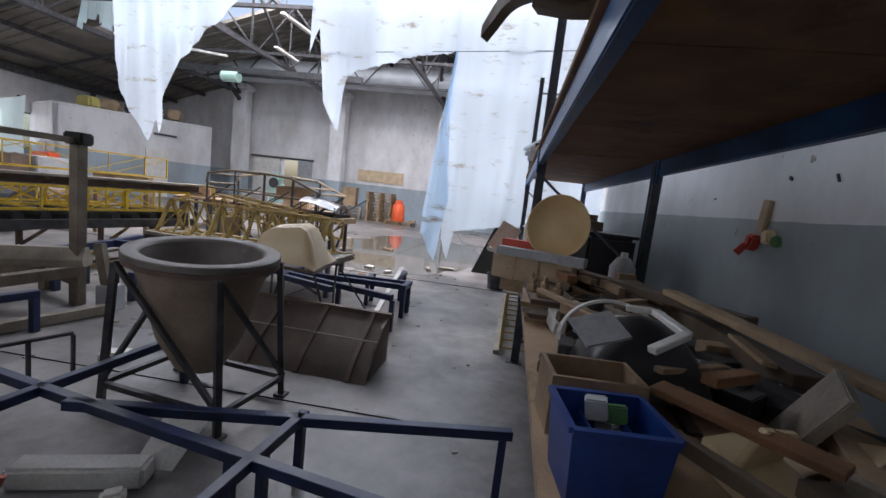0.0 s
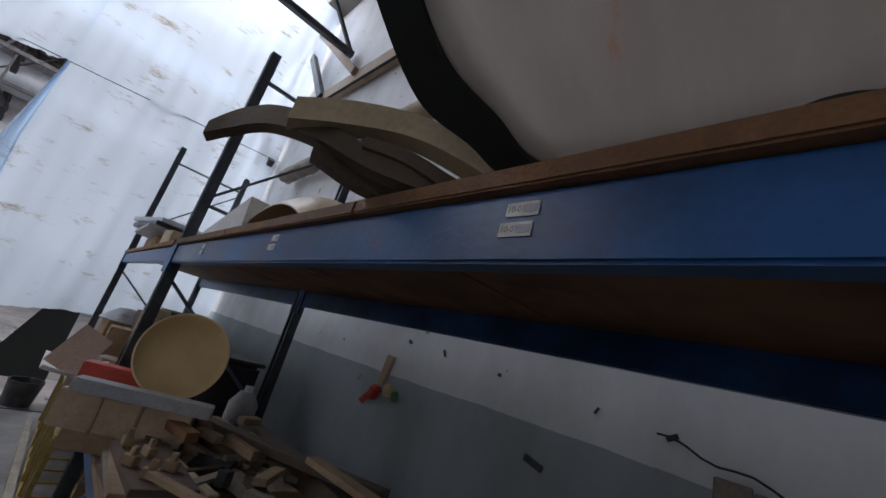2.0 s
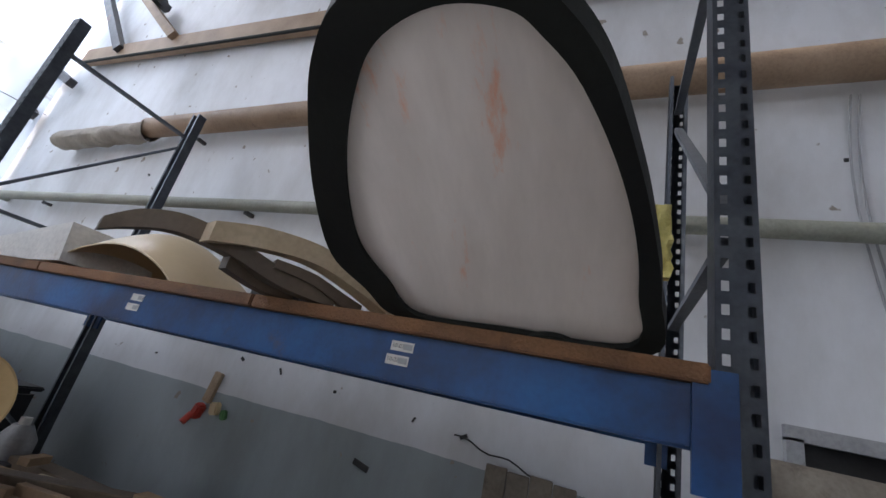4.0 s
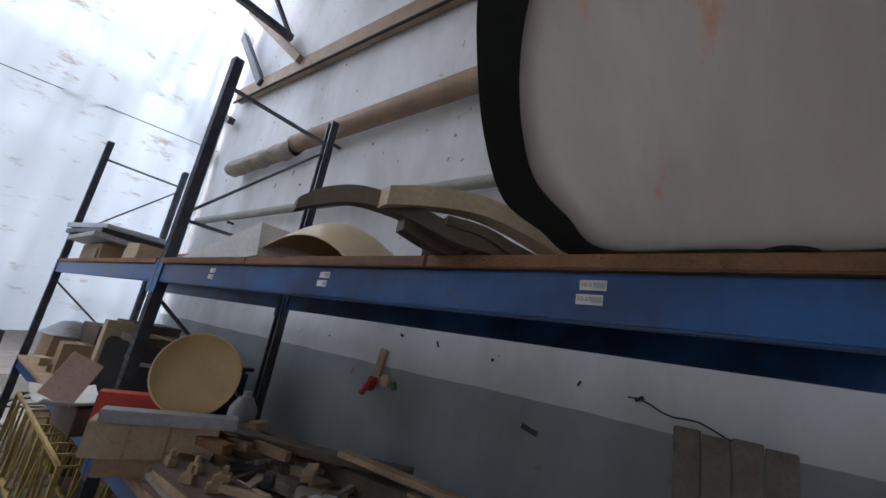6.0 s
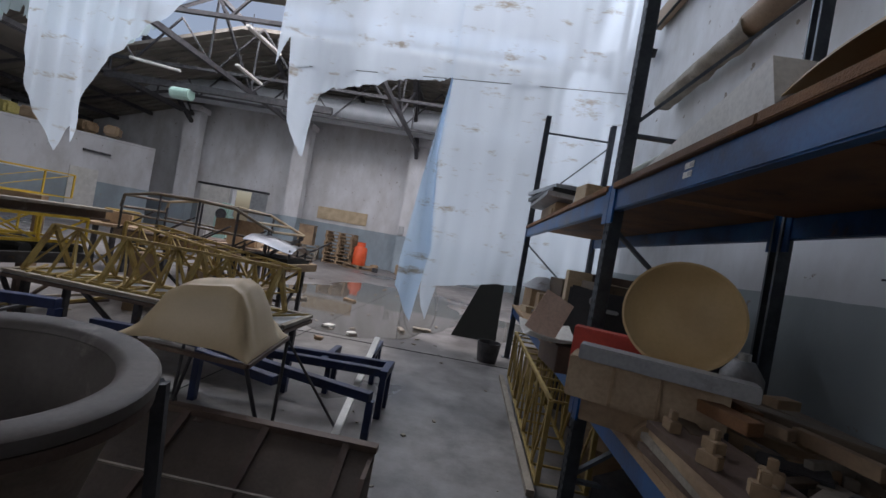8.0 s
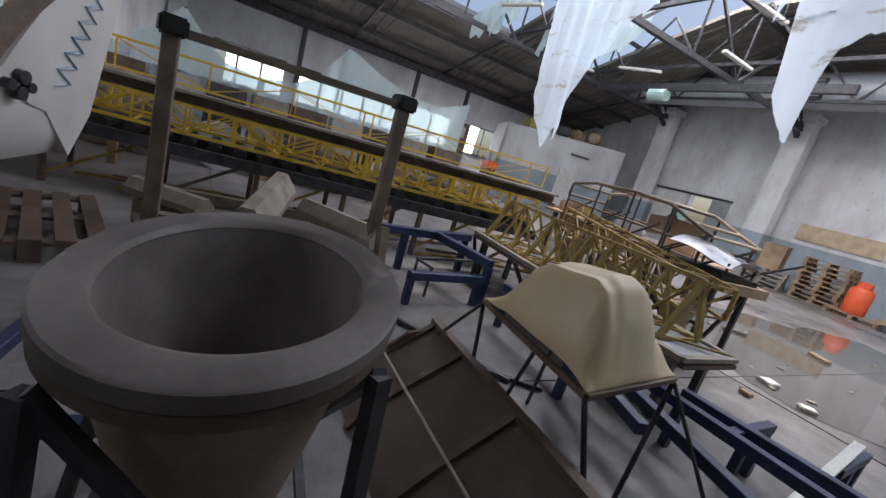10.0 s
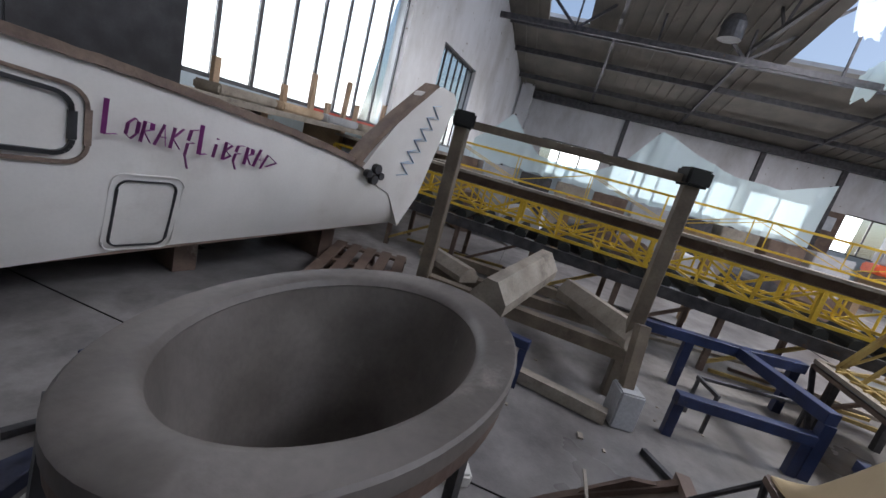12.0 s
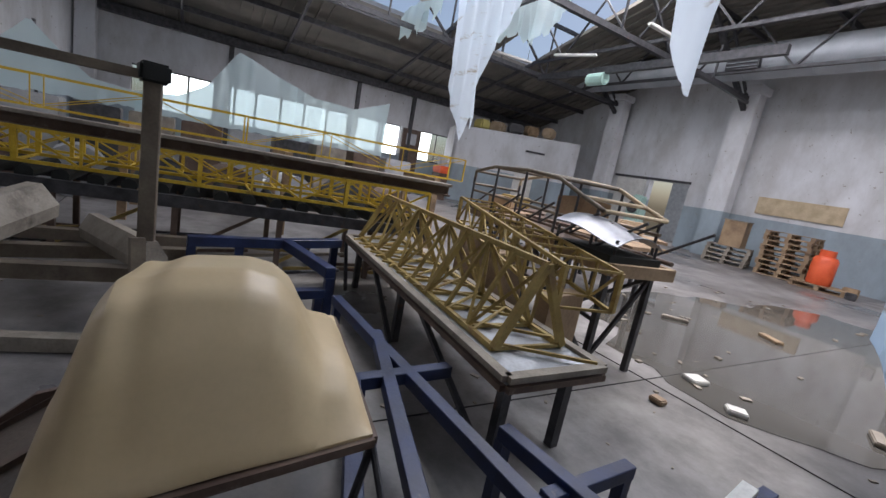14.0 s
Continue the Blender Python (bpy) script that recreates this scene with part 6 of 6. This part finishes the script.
hb = thing("holed_channel", (1.0, 1.45, SZ), "dark steel channel with a row of round holes", "channel")
ch = box(B(), (1.02, 1.50, SZ + 0.07), (0.70, 0.13, 0.10), (0, 0, -28), 0.01)
part("channel", ch, STEEL, hb)
for k in range(4):
    c = Vector((1.02, 1.50, 0)) + Vector((math.cos(radians(-28)), math.sin(radians(-28)), 0)) * (-0.24 + k * 0.16)
    part("hole_ring", lathe(B(), ((0.040, 0.0), (0.047, 0.0), (0.047, 0.006), (0.040, 0.006)), (c.x, c.y, SZ + 0.118), 18), GREYP, hb)
    # Black disc on the solid channel paints the dark inside of the hole.
    part("hole_dark_disc", lathe(B(), ((0.0, 0.0), (0.039, 0.0), (0.039, 0.003), (0.0, 0.003)), (c.x, c.y, SZ + 0.1185), 18), INK, hb)
for k, (p, q, w, h, m) in enumerate((((0.62, 3.45, 0.80), (1.34, 1.9, 0.86), 0.09, 0.05, OLIVE), ((1.1, 2.2, 0.90), (1.36, 0.7, 0.86), 0.08, 0.03, WOOD), ((0.56, 3.3, 0.72), (1.20, 2.5, 0.72), 0.07, 0.06, WOOD),
                                   ((0.7, 3.1, 0.71), (0.95, 2.2, 0.71), 0.10, 0.05, GREYWOOD), ((1.2, 3.4, 0.74), (1.28, 1.4, 0.76), 0.12, 0.1, OLIVE), ((0.58, 2.9, 0.71), (0.72, 2.2, 0.71), 0.05, 0.05, PALEWOOD),
                                   ((1.3, 1.3, 0.72), (0.95, 0.5, 0.74), 0.12, 0.05, WOOD), ((1.05, 2.9, 0.80), (1.34, 2.1, 0.78), 0.06, 0.03, PALEWOOD))):
    p, q = Vector(p) + Vector((0, 0, 0.14)), Vector(q) + Vector((0, 0, 0.14))
    solid("plank", bar(B(), p, q, w, h, 0.004), m, "old timber offcut lying among shelf clutter", "plank", "planks on the rack")
rnd = random.Random(21)
for k in range(110):
    x, y = rnd.uniform(0.5, 1.32), rnd.uniform(1.3, 3.4)
    sx, sy, sz = rnd.uniform(0.04, 0.15), rnd.uniform(0.04, 0.2), rnd.uniform(0.02, 0.07)
    on_shelf("offcut", x, y, (sx, sy, sz), (rnd.uniform(-6, 6), rnd.uniform(-6, 6), rnd.uniform(0, 180)), (OLIVE, GREYWOOD, WOOD, BLACK, STEEL, BROWN, PALEWOOD, TROUGH)[k % 8], "small wooden offcut among the shelf clutter", "offcut", "offcuts on the rack", SZ + (0.0 if k % 2 else rnd.uniform(0.0, 0.09)))
for k in range(16):
    x, y = rnd.uniform(0.95, 1.33), rnd.uniform(0.35, 1.6)
    on_shelf("scrap_piece", x, y, (rnd.uniform(0.06, 0.2), rnd.uniform(0.05, 0.2), rnd.uniform(0.03, 0.1)), (rnd.uniform(-20, 20), rnd.uniform(-20, 20), rnd.uniform(0, 180)), (BLACK, BROWN, STEEL, WOOD)[k % 4], "dark scrap piece lying on the shelf", "scrap", "scraps on the rack", SZ + rnd.uniform(0.0, 0.06))
for k, (y, hz) in enumerate(((3.42, 0.09), (3.28, 0.07), (3.1, 0.06))):
    on_shelf("wood_block", 0.56 + 0.09 * k, y, (0.06, 0.07, hz), (0, 0, 20 * k), PALEWOOD, "small pale wooden block on the shelf", "block", "small wooden blocks", bevel=0.003)
cr = thing("cream_scrap", (0.88, 0.88, SZ), "broken cream plastic fairing pieces on the shelf", "broken fairing")
part("piece", plate(B(), ((0.80, 1.03, SZ + 0.01), (0.92, 1.06, SZ + 0.04), (0.97, 0.80, SZ + 0.02), (0.86, 0.74, SZ + 0.0)), (0.02, 0.03, 0.05)), CREAM, cr)
part("piece", skin(B(), lambda u, v: (0.93 + 0.26 * u, 0.92 + 0.14 * v + 0.05 * u, SZ + 0.02 + 0.15 * u * (1 - 0.4 * v) + 0.03 * math.sin(6 * u)), 8, 5, (0.008, 0.004, 0.008)), CREAM, cr)
part("tab", box(B(), (0.90, 0.95, SZ + 0.10), (0.13, 0.02, 0.14), (15, 10, 30), 0.004), CREAM, cr)
on_shelf("torn_card", 1.12, 1.15, (0.03, 0.20, 0.26), (10, 25, -20), GREYWOOD, "torn grey board standing in the clutter", "board")
on_shelf("mint_scrap", 0.68, 2.72, (0.16, 0.2, 0.04), (6, 5, 30), MINT, "mint green plastic scrap on the shelf", "scrap")
on_shelf("white_scrap", 0.54, 2.08, (0.06, 0.16, 0.08), (15, 0, 10), WHITE, "white plastic scrap on the shelf", "scrap")
mir = B()
skin(mir, lambda u, v: (0.86 + 0.5 * (u - 0.5), 1.98 + 0.06 * v - 0.9 * (u - 0.5) ** 2 * 0.3, SZ + 0.03 + 0.09 * math.sin(math.pi * u) + 0.02 * v), 14, 3, (0, 0, 0.012))
solid("curved_fairing", mir, WHITE, "white curved blade-shaped strip on the clutter", "strip", smooth=True)

# ---- around the middle post ----
bw = thing("resin_bowl", (0.60, 3.02, 1.04), "round yellow resin bowl standing on edge", "bowl")
bmw = lathe(B(), ((0.0, 0.0), (0.145, 0.01), (0.225, 0.05), (0.257, 0.10), (0.268, 0.10), (0.236, 0.04), (0.15, -0.005), (0.0, -0.015)), (0, 0, 0), 48)
bmesh.ops.transform(bmw, matrix=pose(0.60, 3.02, 1.27, 80, 0, -24) @ Matrix.Scale(0.86, 4), verts=bmw.verts)
part("shell", bmw, BOWL, bw, smooth=True)
on_shelf("bowl_prop", 0.62, 3.06, (0.3, 0.2, 0.25), (0, 0, -22), WOOD, "wooden box propping the resin bowl", "box")
on_shelf("carton_prop", 0.48, 2.92, (0.5, 0.16, 0.09), (0, 0, -22), WOOD, "board under the long carton", "board")
cb = thing("card_carton", (0.45, 2.93, SZ + 0.09), "long cardboard carton with a grey lid on the rack", "carton")
part("body", box(B(), (0.45, 2.93, SZ + 0.175), (0.58, 0.2, 0.17), (0, 0, -22), 0.006), CARD, cb)
part("lid", box(B(), (0.47, 2.83, SZ + 0.29), (0.62, 0.1, 0.06), (0, 0, -22), 0.004), GREYP, cb, "long grey cover")
part("divider", box(B(), (0.31, 2.88, SZ + 0.175), (0.012, 0.02, 0.17), (0, 0, -22)), WOOD, cb)
part("divider", box(B(), (0.47, 2.815, SZ + 0.175), (0.012, 0.02, 0.17), (0, 0, -22)), WOOD, cb)
on_shelf("red_case", 0.36, 3.12, (0.32, 0.1, 0.2), (0, 0, -20), REDP, "red flat case behind the carton", "case", z=SZ + 0.16)
half = B()
plate(half, [(0.64 + 0.24 * math.cos(math.pi * k / 14), 2.76 - 0.06 * math.cos(math.pi * k / 14), SZ + 0.004 + 0.13 * math.sin(math.pi * k / 14)) for k in range(15)], (0.01, 0.05, 0))
solid("half_disc", half, WOOD, "half-round orange-brown board on the shelf", "board")
tk = thing("dark_tank", (1.16, 3.9, SZ), "dark grey plastic tank at the rear of the rack", "tank")
part("body", box(B(), (1.14, 4.0, SZ + 0.22), (0.42, 0.4, 0.44), (0, 0, 4), 0.03), BLACK, tk)
part("rim", box(B(), (1.14, 4.0, SZ + 0.45), (0.46, 0.44, 0.03), (0, 0, 4), 0.01), BLACK, tk)
jug = thing("plastic_jug", (1.18, 3.45, SZ), "cloudy white plastic jug behind the post", "jug")
part("body", lathe(B(), ((0, 0), (0.09, 0), (0.1, 0.03), (0.1, 0.22), (0.05, 0.30), (0, 0.30)), (1.18, 3.45, SZ), 20), GREYP, jug, smooth=True)
part("cap", lathe(B(), ((0, 0.3), (0.03, 0.3), (0.03, 0.34), (0, 0.34)), (1.18, 3.45, SZ), 14), WHITE, jug)
for k in range(9):
    on_shelf("dark_rag", 1.05 + 0.09 * math.sin(k * 2.1), 3.0 + 0.1 * k * 0.5, (0.2, 0.18, 0.09), (6, 4, 40 * k), BROWN, "crumpled dark rag at the rear of the shelf", "rag", "rags on the rack", SZ, 0.03)

# far bay: cartons, black cases, leaning boards
for k, (x, y, s, m) in enumerate(((0.95, 4.75, (0.5, 0.5, 0.55), OLIVE), (1.05, 5.5, (0.45, 0.5, 0.62), BROWN), (0.72, 5.2, (0.22, 0.14, 0.62), PALEWOOD), (1.0, 6.3, (0.5, 0.6, 0.5), OLIVE), (0.66, 6.0, (0.3, 0.3, 0.3), WOOD))):
    c = thing("carton", (x, y, SZ), "brown cardboard carton stacked on the rack", "carton", "cartons on the rack")
    part("body", box(B(), (x, y, SZ + s[2] / 2), s, (0, 0, 6 * math.sin(k * 3)), 0.006), m, c)
    part("tape", box(B(), (x, y, SZ + s[2] + 0.001), (0.05, s[1] * 0.98, 0.003), (0, 0, 6 * math.sin(k * 3))), PALEWOOD, c)
for k in range(7):
    c = thing("black_case", (0.72, 4.45, SZ), "black plastic tool case leaning against the cartons", "case", "black cases")
    part("shell", box(B(), (0.74 + 0.03 * k, 4.35 + 0.16 * k, SZ + 0.26), (0.5, 0.09, 0.46), (-14, 0, -18), 0.02), BLACK, c)
    part("handle", box(B(), (0.72 + 0.03 * k, 4.28 + 0.16 * k, SZ + 0.36), (0.16, 0.02, 0.03), (-14, 0, -18), 0.008), GREYP, c)
    part("reel", tube(B(), (0.62 + 0.03 * k, 4.29 + 0.16 * k, SZ + 0.42), (0.61 + 0.03 * k, 4.265 + 0.16 * k, SZ + 0.415), 0.035, n=14), GREYP, c)
solid("primed_panel", box(B(), (0.20, 3.74, SZ + 0.315), (0.19, 0.015, 0.28), (-24, 24, -8), 0.003), PINK, "pinkish primed panel leaning at the shelf edge", "panel")
solid("grey_hat_shell", lathe(B(), ((0.0, 0.16), (0.12, 0.14), (0.2, 0.06), (0.27, 0.0), (0.28, 0.01), (0.21, 0.075), (0.12, 0.155), (0.0, 0.175)), (0.70, 6.75, SZ + 0.30), 28), GREYP, "grey domed cover on the rack", "cover", smooth=True)
on_shelf("cover_box", 0.70, 6.75, (0.4, 0.4, 0.30), (0, 0, 5), WOOD, "wooden box under the domed cover", "box")
rnd = random.Random(33)
for k in range(18):
    on_shelf("offcut", rnd.uniform(0.46, 0.66), rnd.uniform(4.4, 7.0), (rnd.uniform(0.05, 0.2), rnd.uniform(0.06, 0.25), rnd.uniform(0.02, 0.1)), (0, 0, rnd.uniform(0, 180)), (WOOD, PALEWOOD, GREYP, CARD)[k % 4], "small offcut lying on the far shelf", "offcut", "offcuts on the rack")
tr_ = thing("curved_tray", (0.22, 3.75, SZ + 0.19), "white curved tray hanging over the shelf edge", "tray")
on_shelf("tray_box", 0.42, 3.84, (0.36, 0.36, 0.16), (0, 0, 6), BROWN, "old brown box under the curved tray", "box")
part("tray", skin(B(), lambda u, v: (0.06 + 0.34 * v, 3.52 + 0.5 * u, SZ + 0.19 + 0.05 * (2 * u - 1) ** 2 - 0.02 * math.sin(math.pi * v)), 12, 6, (0, 0, 0.008)), WHITE, tr_, smooth=True)

# beneath the lower shelf
lattice("ladder_truss", (0.30, 3.75, 0.06), (0.34, 6.0, 0.06), 0.30, 0.52, 9, OCHRE, "dull yellow lattice ladder stored under the rack", "yellow booms", 0.018, (1, 0, 0))
solid("ladder_rail", bar(B(), (0.26, 3.7, 0.02), (0.27, 6.1, 0.02), 0.05, 0.04), GREYWOOD, "pale timber rail under the lattice ladder", "rail")
for k in range(14):
    on_shelf("stored_scrap", 0.62 + 0.6 * random.Random(k).random(), 0.4 + 0.46 * k, (0.35, 0.3, 0.16 + 0.2 * random.Random(k + 9).random()), (0, 0, 31 * k), (WOOD, CARD, BROWN, STEEL)[k % 4], "box of scrap stored under the rack", "box", "boxes under the rack", z=0.002)
solid("low_bucket", lathe(B(), ((0, 0), (0.13, 0), (0.16, 0.26), (0.15, 0.26), (0.12, 0.012), (0, 0.012)), (0.12, 6.75, 0.002), 22), STEEL, "dark metal bucket on the floor by the rack", "bucket")
bb = thing("black_board", (0.0, 8.0, 0), "large black sheet leaning beyond the rack", "board")
part("sheet", plate(B(), ((-0.42, 8.0, 0.01), (0.32, 8.0, 0.01), (0.32, 8.2, 1.05), (0.0, 8.2, 1.10)), (0, 0.03, 0)), RUBBER, bb)
hoop = B()
for k in range(14):
    a, b2 = math.pi * k / 14, math.pi * (k + 1) / 14
    bar(hoop, (-1.2 + 0.35 * math.cos(a), 10.2, 0.02 + 0.6 * math.sin(a)), (-1.2 + 0.35 * math.cos(b2), 10.2, 0.02 + 0.6 * math.sin(b2)), 0.03)
solid("bent_hoop", hoop, GREYP, "pale bent hoop standing on the wet floor", "hoop")

# ---- scrap offcuts heaped on the lower shelf ----
orn = random.Random(77)
for k in range(64):
    y = 0.55 + 2.75 * orn.random()
    x = 0.52 + 0.78 * orn.random()
    if x < 0.70 and 0.6 < y < 1.05:
        continue
    s3 = (0.03 + 0.04 * orn.random(), 0.12 + 0.36 * orn.random() ** 1.5, 0.016 + 0.035 * orn.random())
    lift = (0.0, 0.07, 0.15)[k % 3] + 0.03 * orn.random()
    tilt = 0 if k % 3 else orn.uniform(-9, 9)
    on_shelf("wood_offcut", x, y, s3, (tilt, orn.uniform(-6, 6) if lift else 0, orn.uniform(-75, 75)), (BROWN, OLIVE, WOOD, BROWN, GREYWOOD, CHIPDARK)[k % 6], "dirty sawn wood offcut heaped on the lower shelf", "offcut", "wood offcuts on the shelf", SZ + lift, 0.002)
for k in range(5):
    on_shelf("short_board", 0.50 + 0.012 * math.sin(k * 2.1), 2.42, (0.24 + 0.02 * (k % 2), 0.52 + 0.03 * (k % 3), 0.026), (0, 0, 5 * math.sin(k * 1.7)), (WOOD, BROWN, GREYWOOD)[k % 3], "short sawn board stacked on the lower shelf", "board", "stacked short boards", SZ + 0.026 * k, 0.002)
for k, (x, y) in enumerate(((0.43, 2.62), (0.50, 2.50), (0.42, 2.38), (0.56, 2.34), (0.47, 2.24))):
    c = thing("wooden_block", (x, y, SZ + 0.13), "small stepped wooden block on the shelf edge", "block", "stepped blocks")
    part("base", box(B(), (x, y, SZ + 0.150), (0.038, 0.06, 0.038), (0, 0, 17 * k), 0.003), WOOD, c)
    part("knob", box(B(), (x, y, SZ + 0.184), (0.022, 0.026, 0.034), (0, 0, 17 * k), 0.003), WOOD, c)

# ---- east wall: pipes, tray, socket ----
def pipe_run(name, pts, r, m, label, brackets=()):
    t = thing(name, pts[0], label, "pipe")
    for a, b2 in zip(pts, pts[1:]):
        part("pipe", tube(B(), a, b2, r, n=14), m, t, smooth=True)
    for y in brackets:
        part("bracket", box(B(), (EAST - 0.04, y, pts[0][2] - r - 0.01), (0.09, 0.03, 0.03)), STEEL, t)
    return t


pipe_run("lower_pipe", ((1.64, 6.95, 2.86), (1.64, -1.9, 2.84)), 0.048, PIPEG, "green-grey painted pipe along the wall", (6, 3, 0))
pipe_run("elbow_pipe", ((1.64, 6.95, 2.86), (1.74, 6.95, 2.86)), 0.048, PIPEG, "short pipe end turned into the wall")
pipe_run("upper_pipe", ((1.60, 4.7, 3.66), (1.60, -1.9, 3.82)), 0.10, PIPEB, "thick brown pipe along the wall", (4, 1.5, -1))
ins = B()
skin(ins, lambda u, v: (1.60 + (0.105 + 0.03 * noise.noise((u * 9, v * 6, 1))) * math.cos(2 * math.pi * v), 4.65 + 1.55 * u, 3.62 - 0.06 * u + (0.105 + 0.035 * noise.noise((u * 9, v * 6, 8))) * math.sin(2 * math.pi * v)), 30, 16, (0, 0, 0.004))
solid("torn_insulation", ins, GREYWOOD, "ragged brown insulation on the pipe end", "pipe insulation", smooth=True)
tray_ = thing("cable_tray", (1.62, 3, 4.75), "brown wooden cable tray high on the wall with a black cable", "cable tray")
part("board", bar(B(), (1.68, -1.9, 4.78), (1.66, 7.0, 4.98), 0.10, 0.20), PIPEB, tray_)
part("cable", tube(B(), (1.60, -1.9, 4.62), (1.60, 7.0, 4.84), 0.018), RUBBER, tray_)
for p, q, m in (((1.6, 6.2, 4.95), (1.5, 8.2, 7.1), STEEL), ((1.6, 5.2, 5.0), (1.5, 7.6, 6.9), PIPEB), ((1.6, 7.3, 4.0), (1.5, 11.0, 6.6), STEEL), ((1.62, 6.9, 4.5), (1.62, 10.5, 6.2), STEEL), ((1.6, 8.3, 4.2), (1.6, 8.3, 7.2), STEEL)):
    solid("wall_strut", bar(B(), p, q, 0.09, 0.11), m, "old steel strut leaning high against the wall", "strut", "wall struts")
cbx = thing("power_socket", (1.70, 2.66, 1.3), "red industrial power socket with a cream box", "power socket")
part("backplate", box(B(), (1.735, 2.70, 1.50), (0.03, 0.07, 0.20), (8, 0, 0), 0.004), CARD, cbx)
part("socket", box(B(), (1.71, 2.73, 1.34), (0.07, 0.065, 0.10), (20, 0, 0), 0.015), REDP, cbx)
part("plug", tube(B(), (1.68, 2.74, 1.32), (1.64, 2.75, 1.26), 0.022, n=12), REDP, cbx)
part("cover", box(B(), (1.72, 2.60, 1.38), (0.05, 0.07, 0.08), (-12, 0, 0), 0.01), CREAM, cbx)
part("cap", box(B(), (1.71, 2.50, 1.36), (0.04, 0.04, 0.06), (-20, 0, 0), 0.008), GREEN, cbx)
solid("wall_vent", box(B(), (1.742, 1.45, 1.325), (0.012, 0.10, 0.03), (14, 0, 0)), STEEL, "dark slot-shaped vent in the wall", "vent")
for k, (y, z) in enumerate(((3.4, 1.62), (2.55, 1.72), (2.2, 1.70), (1.75, 1.66), (1.2, 1.62), (0.9, 1.60), (3.0, 2.4), (4.6, 3.2), (1.0, 2.6), (-0.8, 3.3), (2.0, 2.1), (0.6, 3.2))):
    solid("wall_chip", box(B(), (1.746, y, z), (0.008, 0.018 + 0.012 * (k % 3), 0.010 + 0.008 * (k % 2)), (30 * k, 0, 0)), INK, "dark chip in the wall plaster", "wall chip", "wall chips")
wr = B()
pts = [(1.735, 0.95 - 0.05 * k, 1.60 - 0.01 * k + 0.012 * math.sin(k * 1.3)) for k in range(10)]
for a, b2 in zip(pts, pts[1:]):
    tube(wr, a, b2, 0.004, n=6)
solid("loose_cable", wr, INK, "loose dark cable hanging on the wall", "cable")
wr = B()
for s in (0, 0.035):
    pts = [(1.735, -0.85 - s + 0.04 * math.sin(k * 0.5), 3.7 - 0.17 * k) for k in range(11)]
    for a, b2 in zip(pts, pts[1:]):
        tube(wr, a, b2, 0.006, n=6)
solid("wall_cable", wr, GREYP, "grey cables hanging down the wall", "cable")
dfr = thing("door_3", (1.74, -0.8, 0), "low dark doorway with a grey frame", "door", kind="structure")
part("jamb", box(B(), (1.735, -0.50, 0.96), (0.05, 0.06, 1.92)), GREYP, dfr)
part("jamb", box(B(), (1.735, -1.12, 0.96), (0.05, 0.06, 1.92)), GREYP, dfr)
part("head", box(B(), (1.735, -0.81, 1.94), (0.05, 0.68, 0.06)), GREYP, dfr)
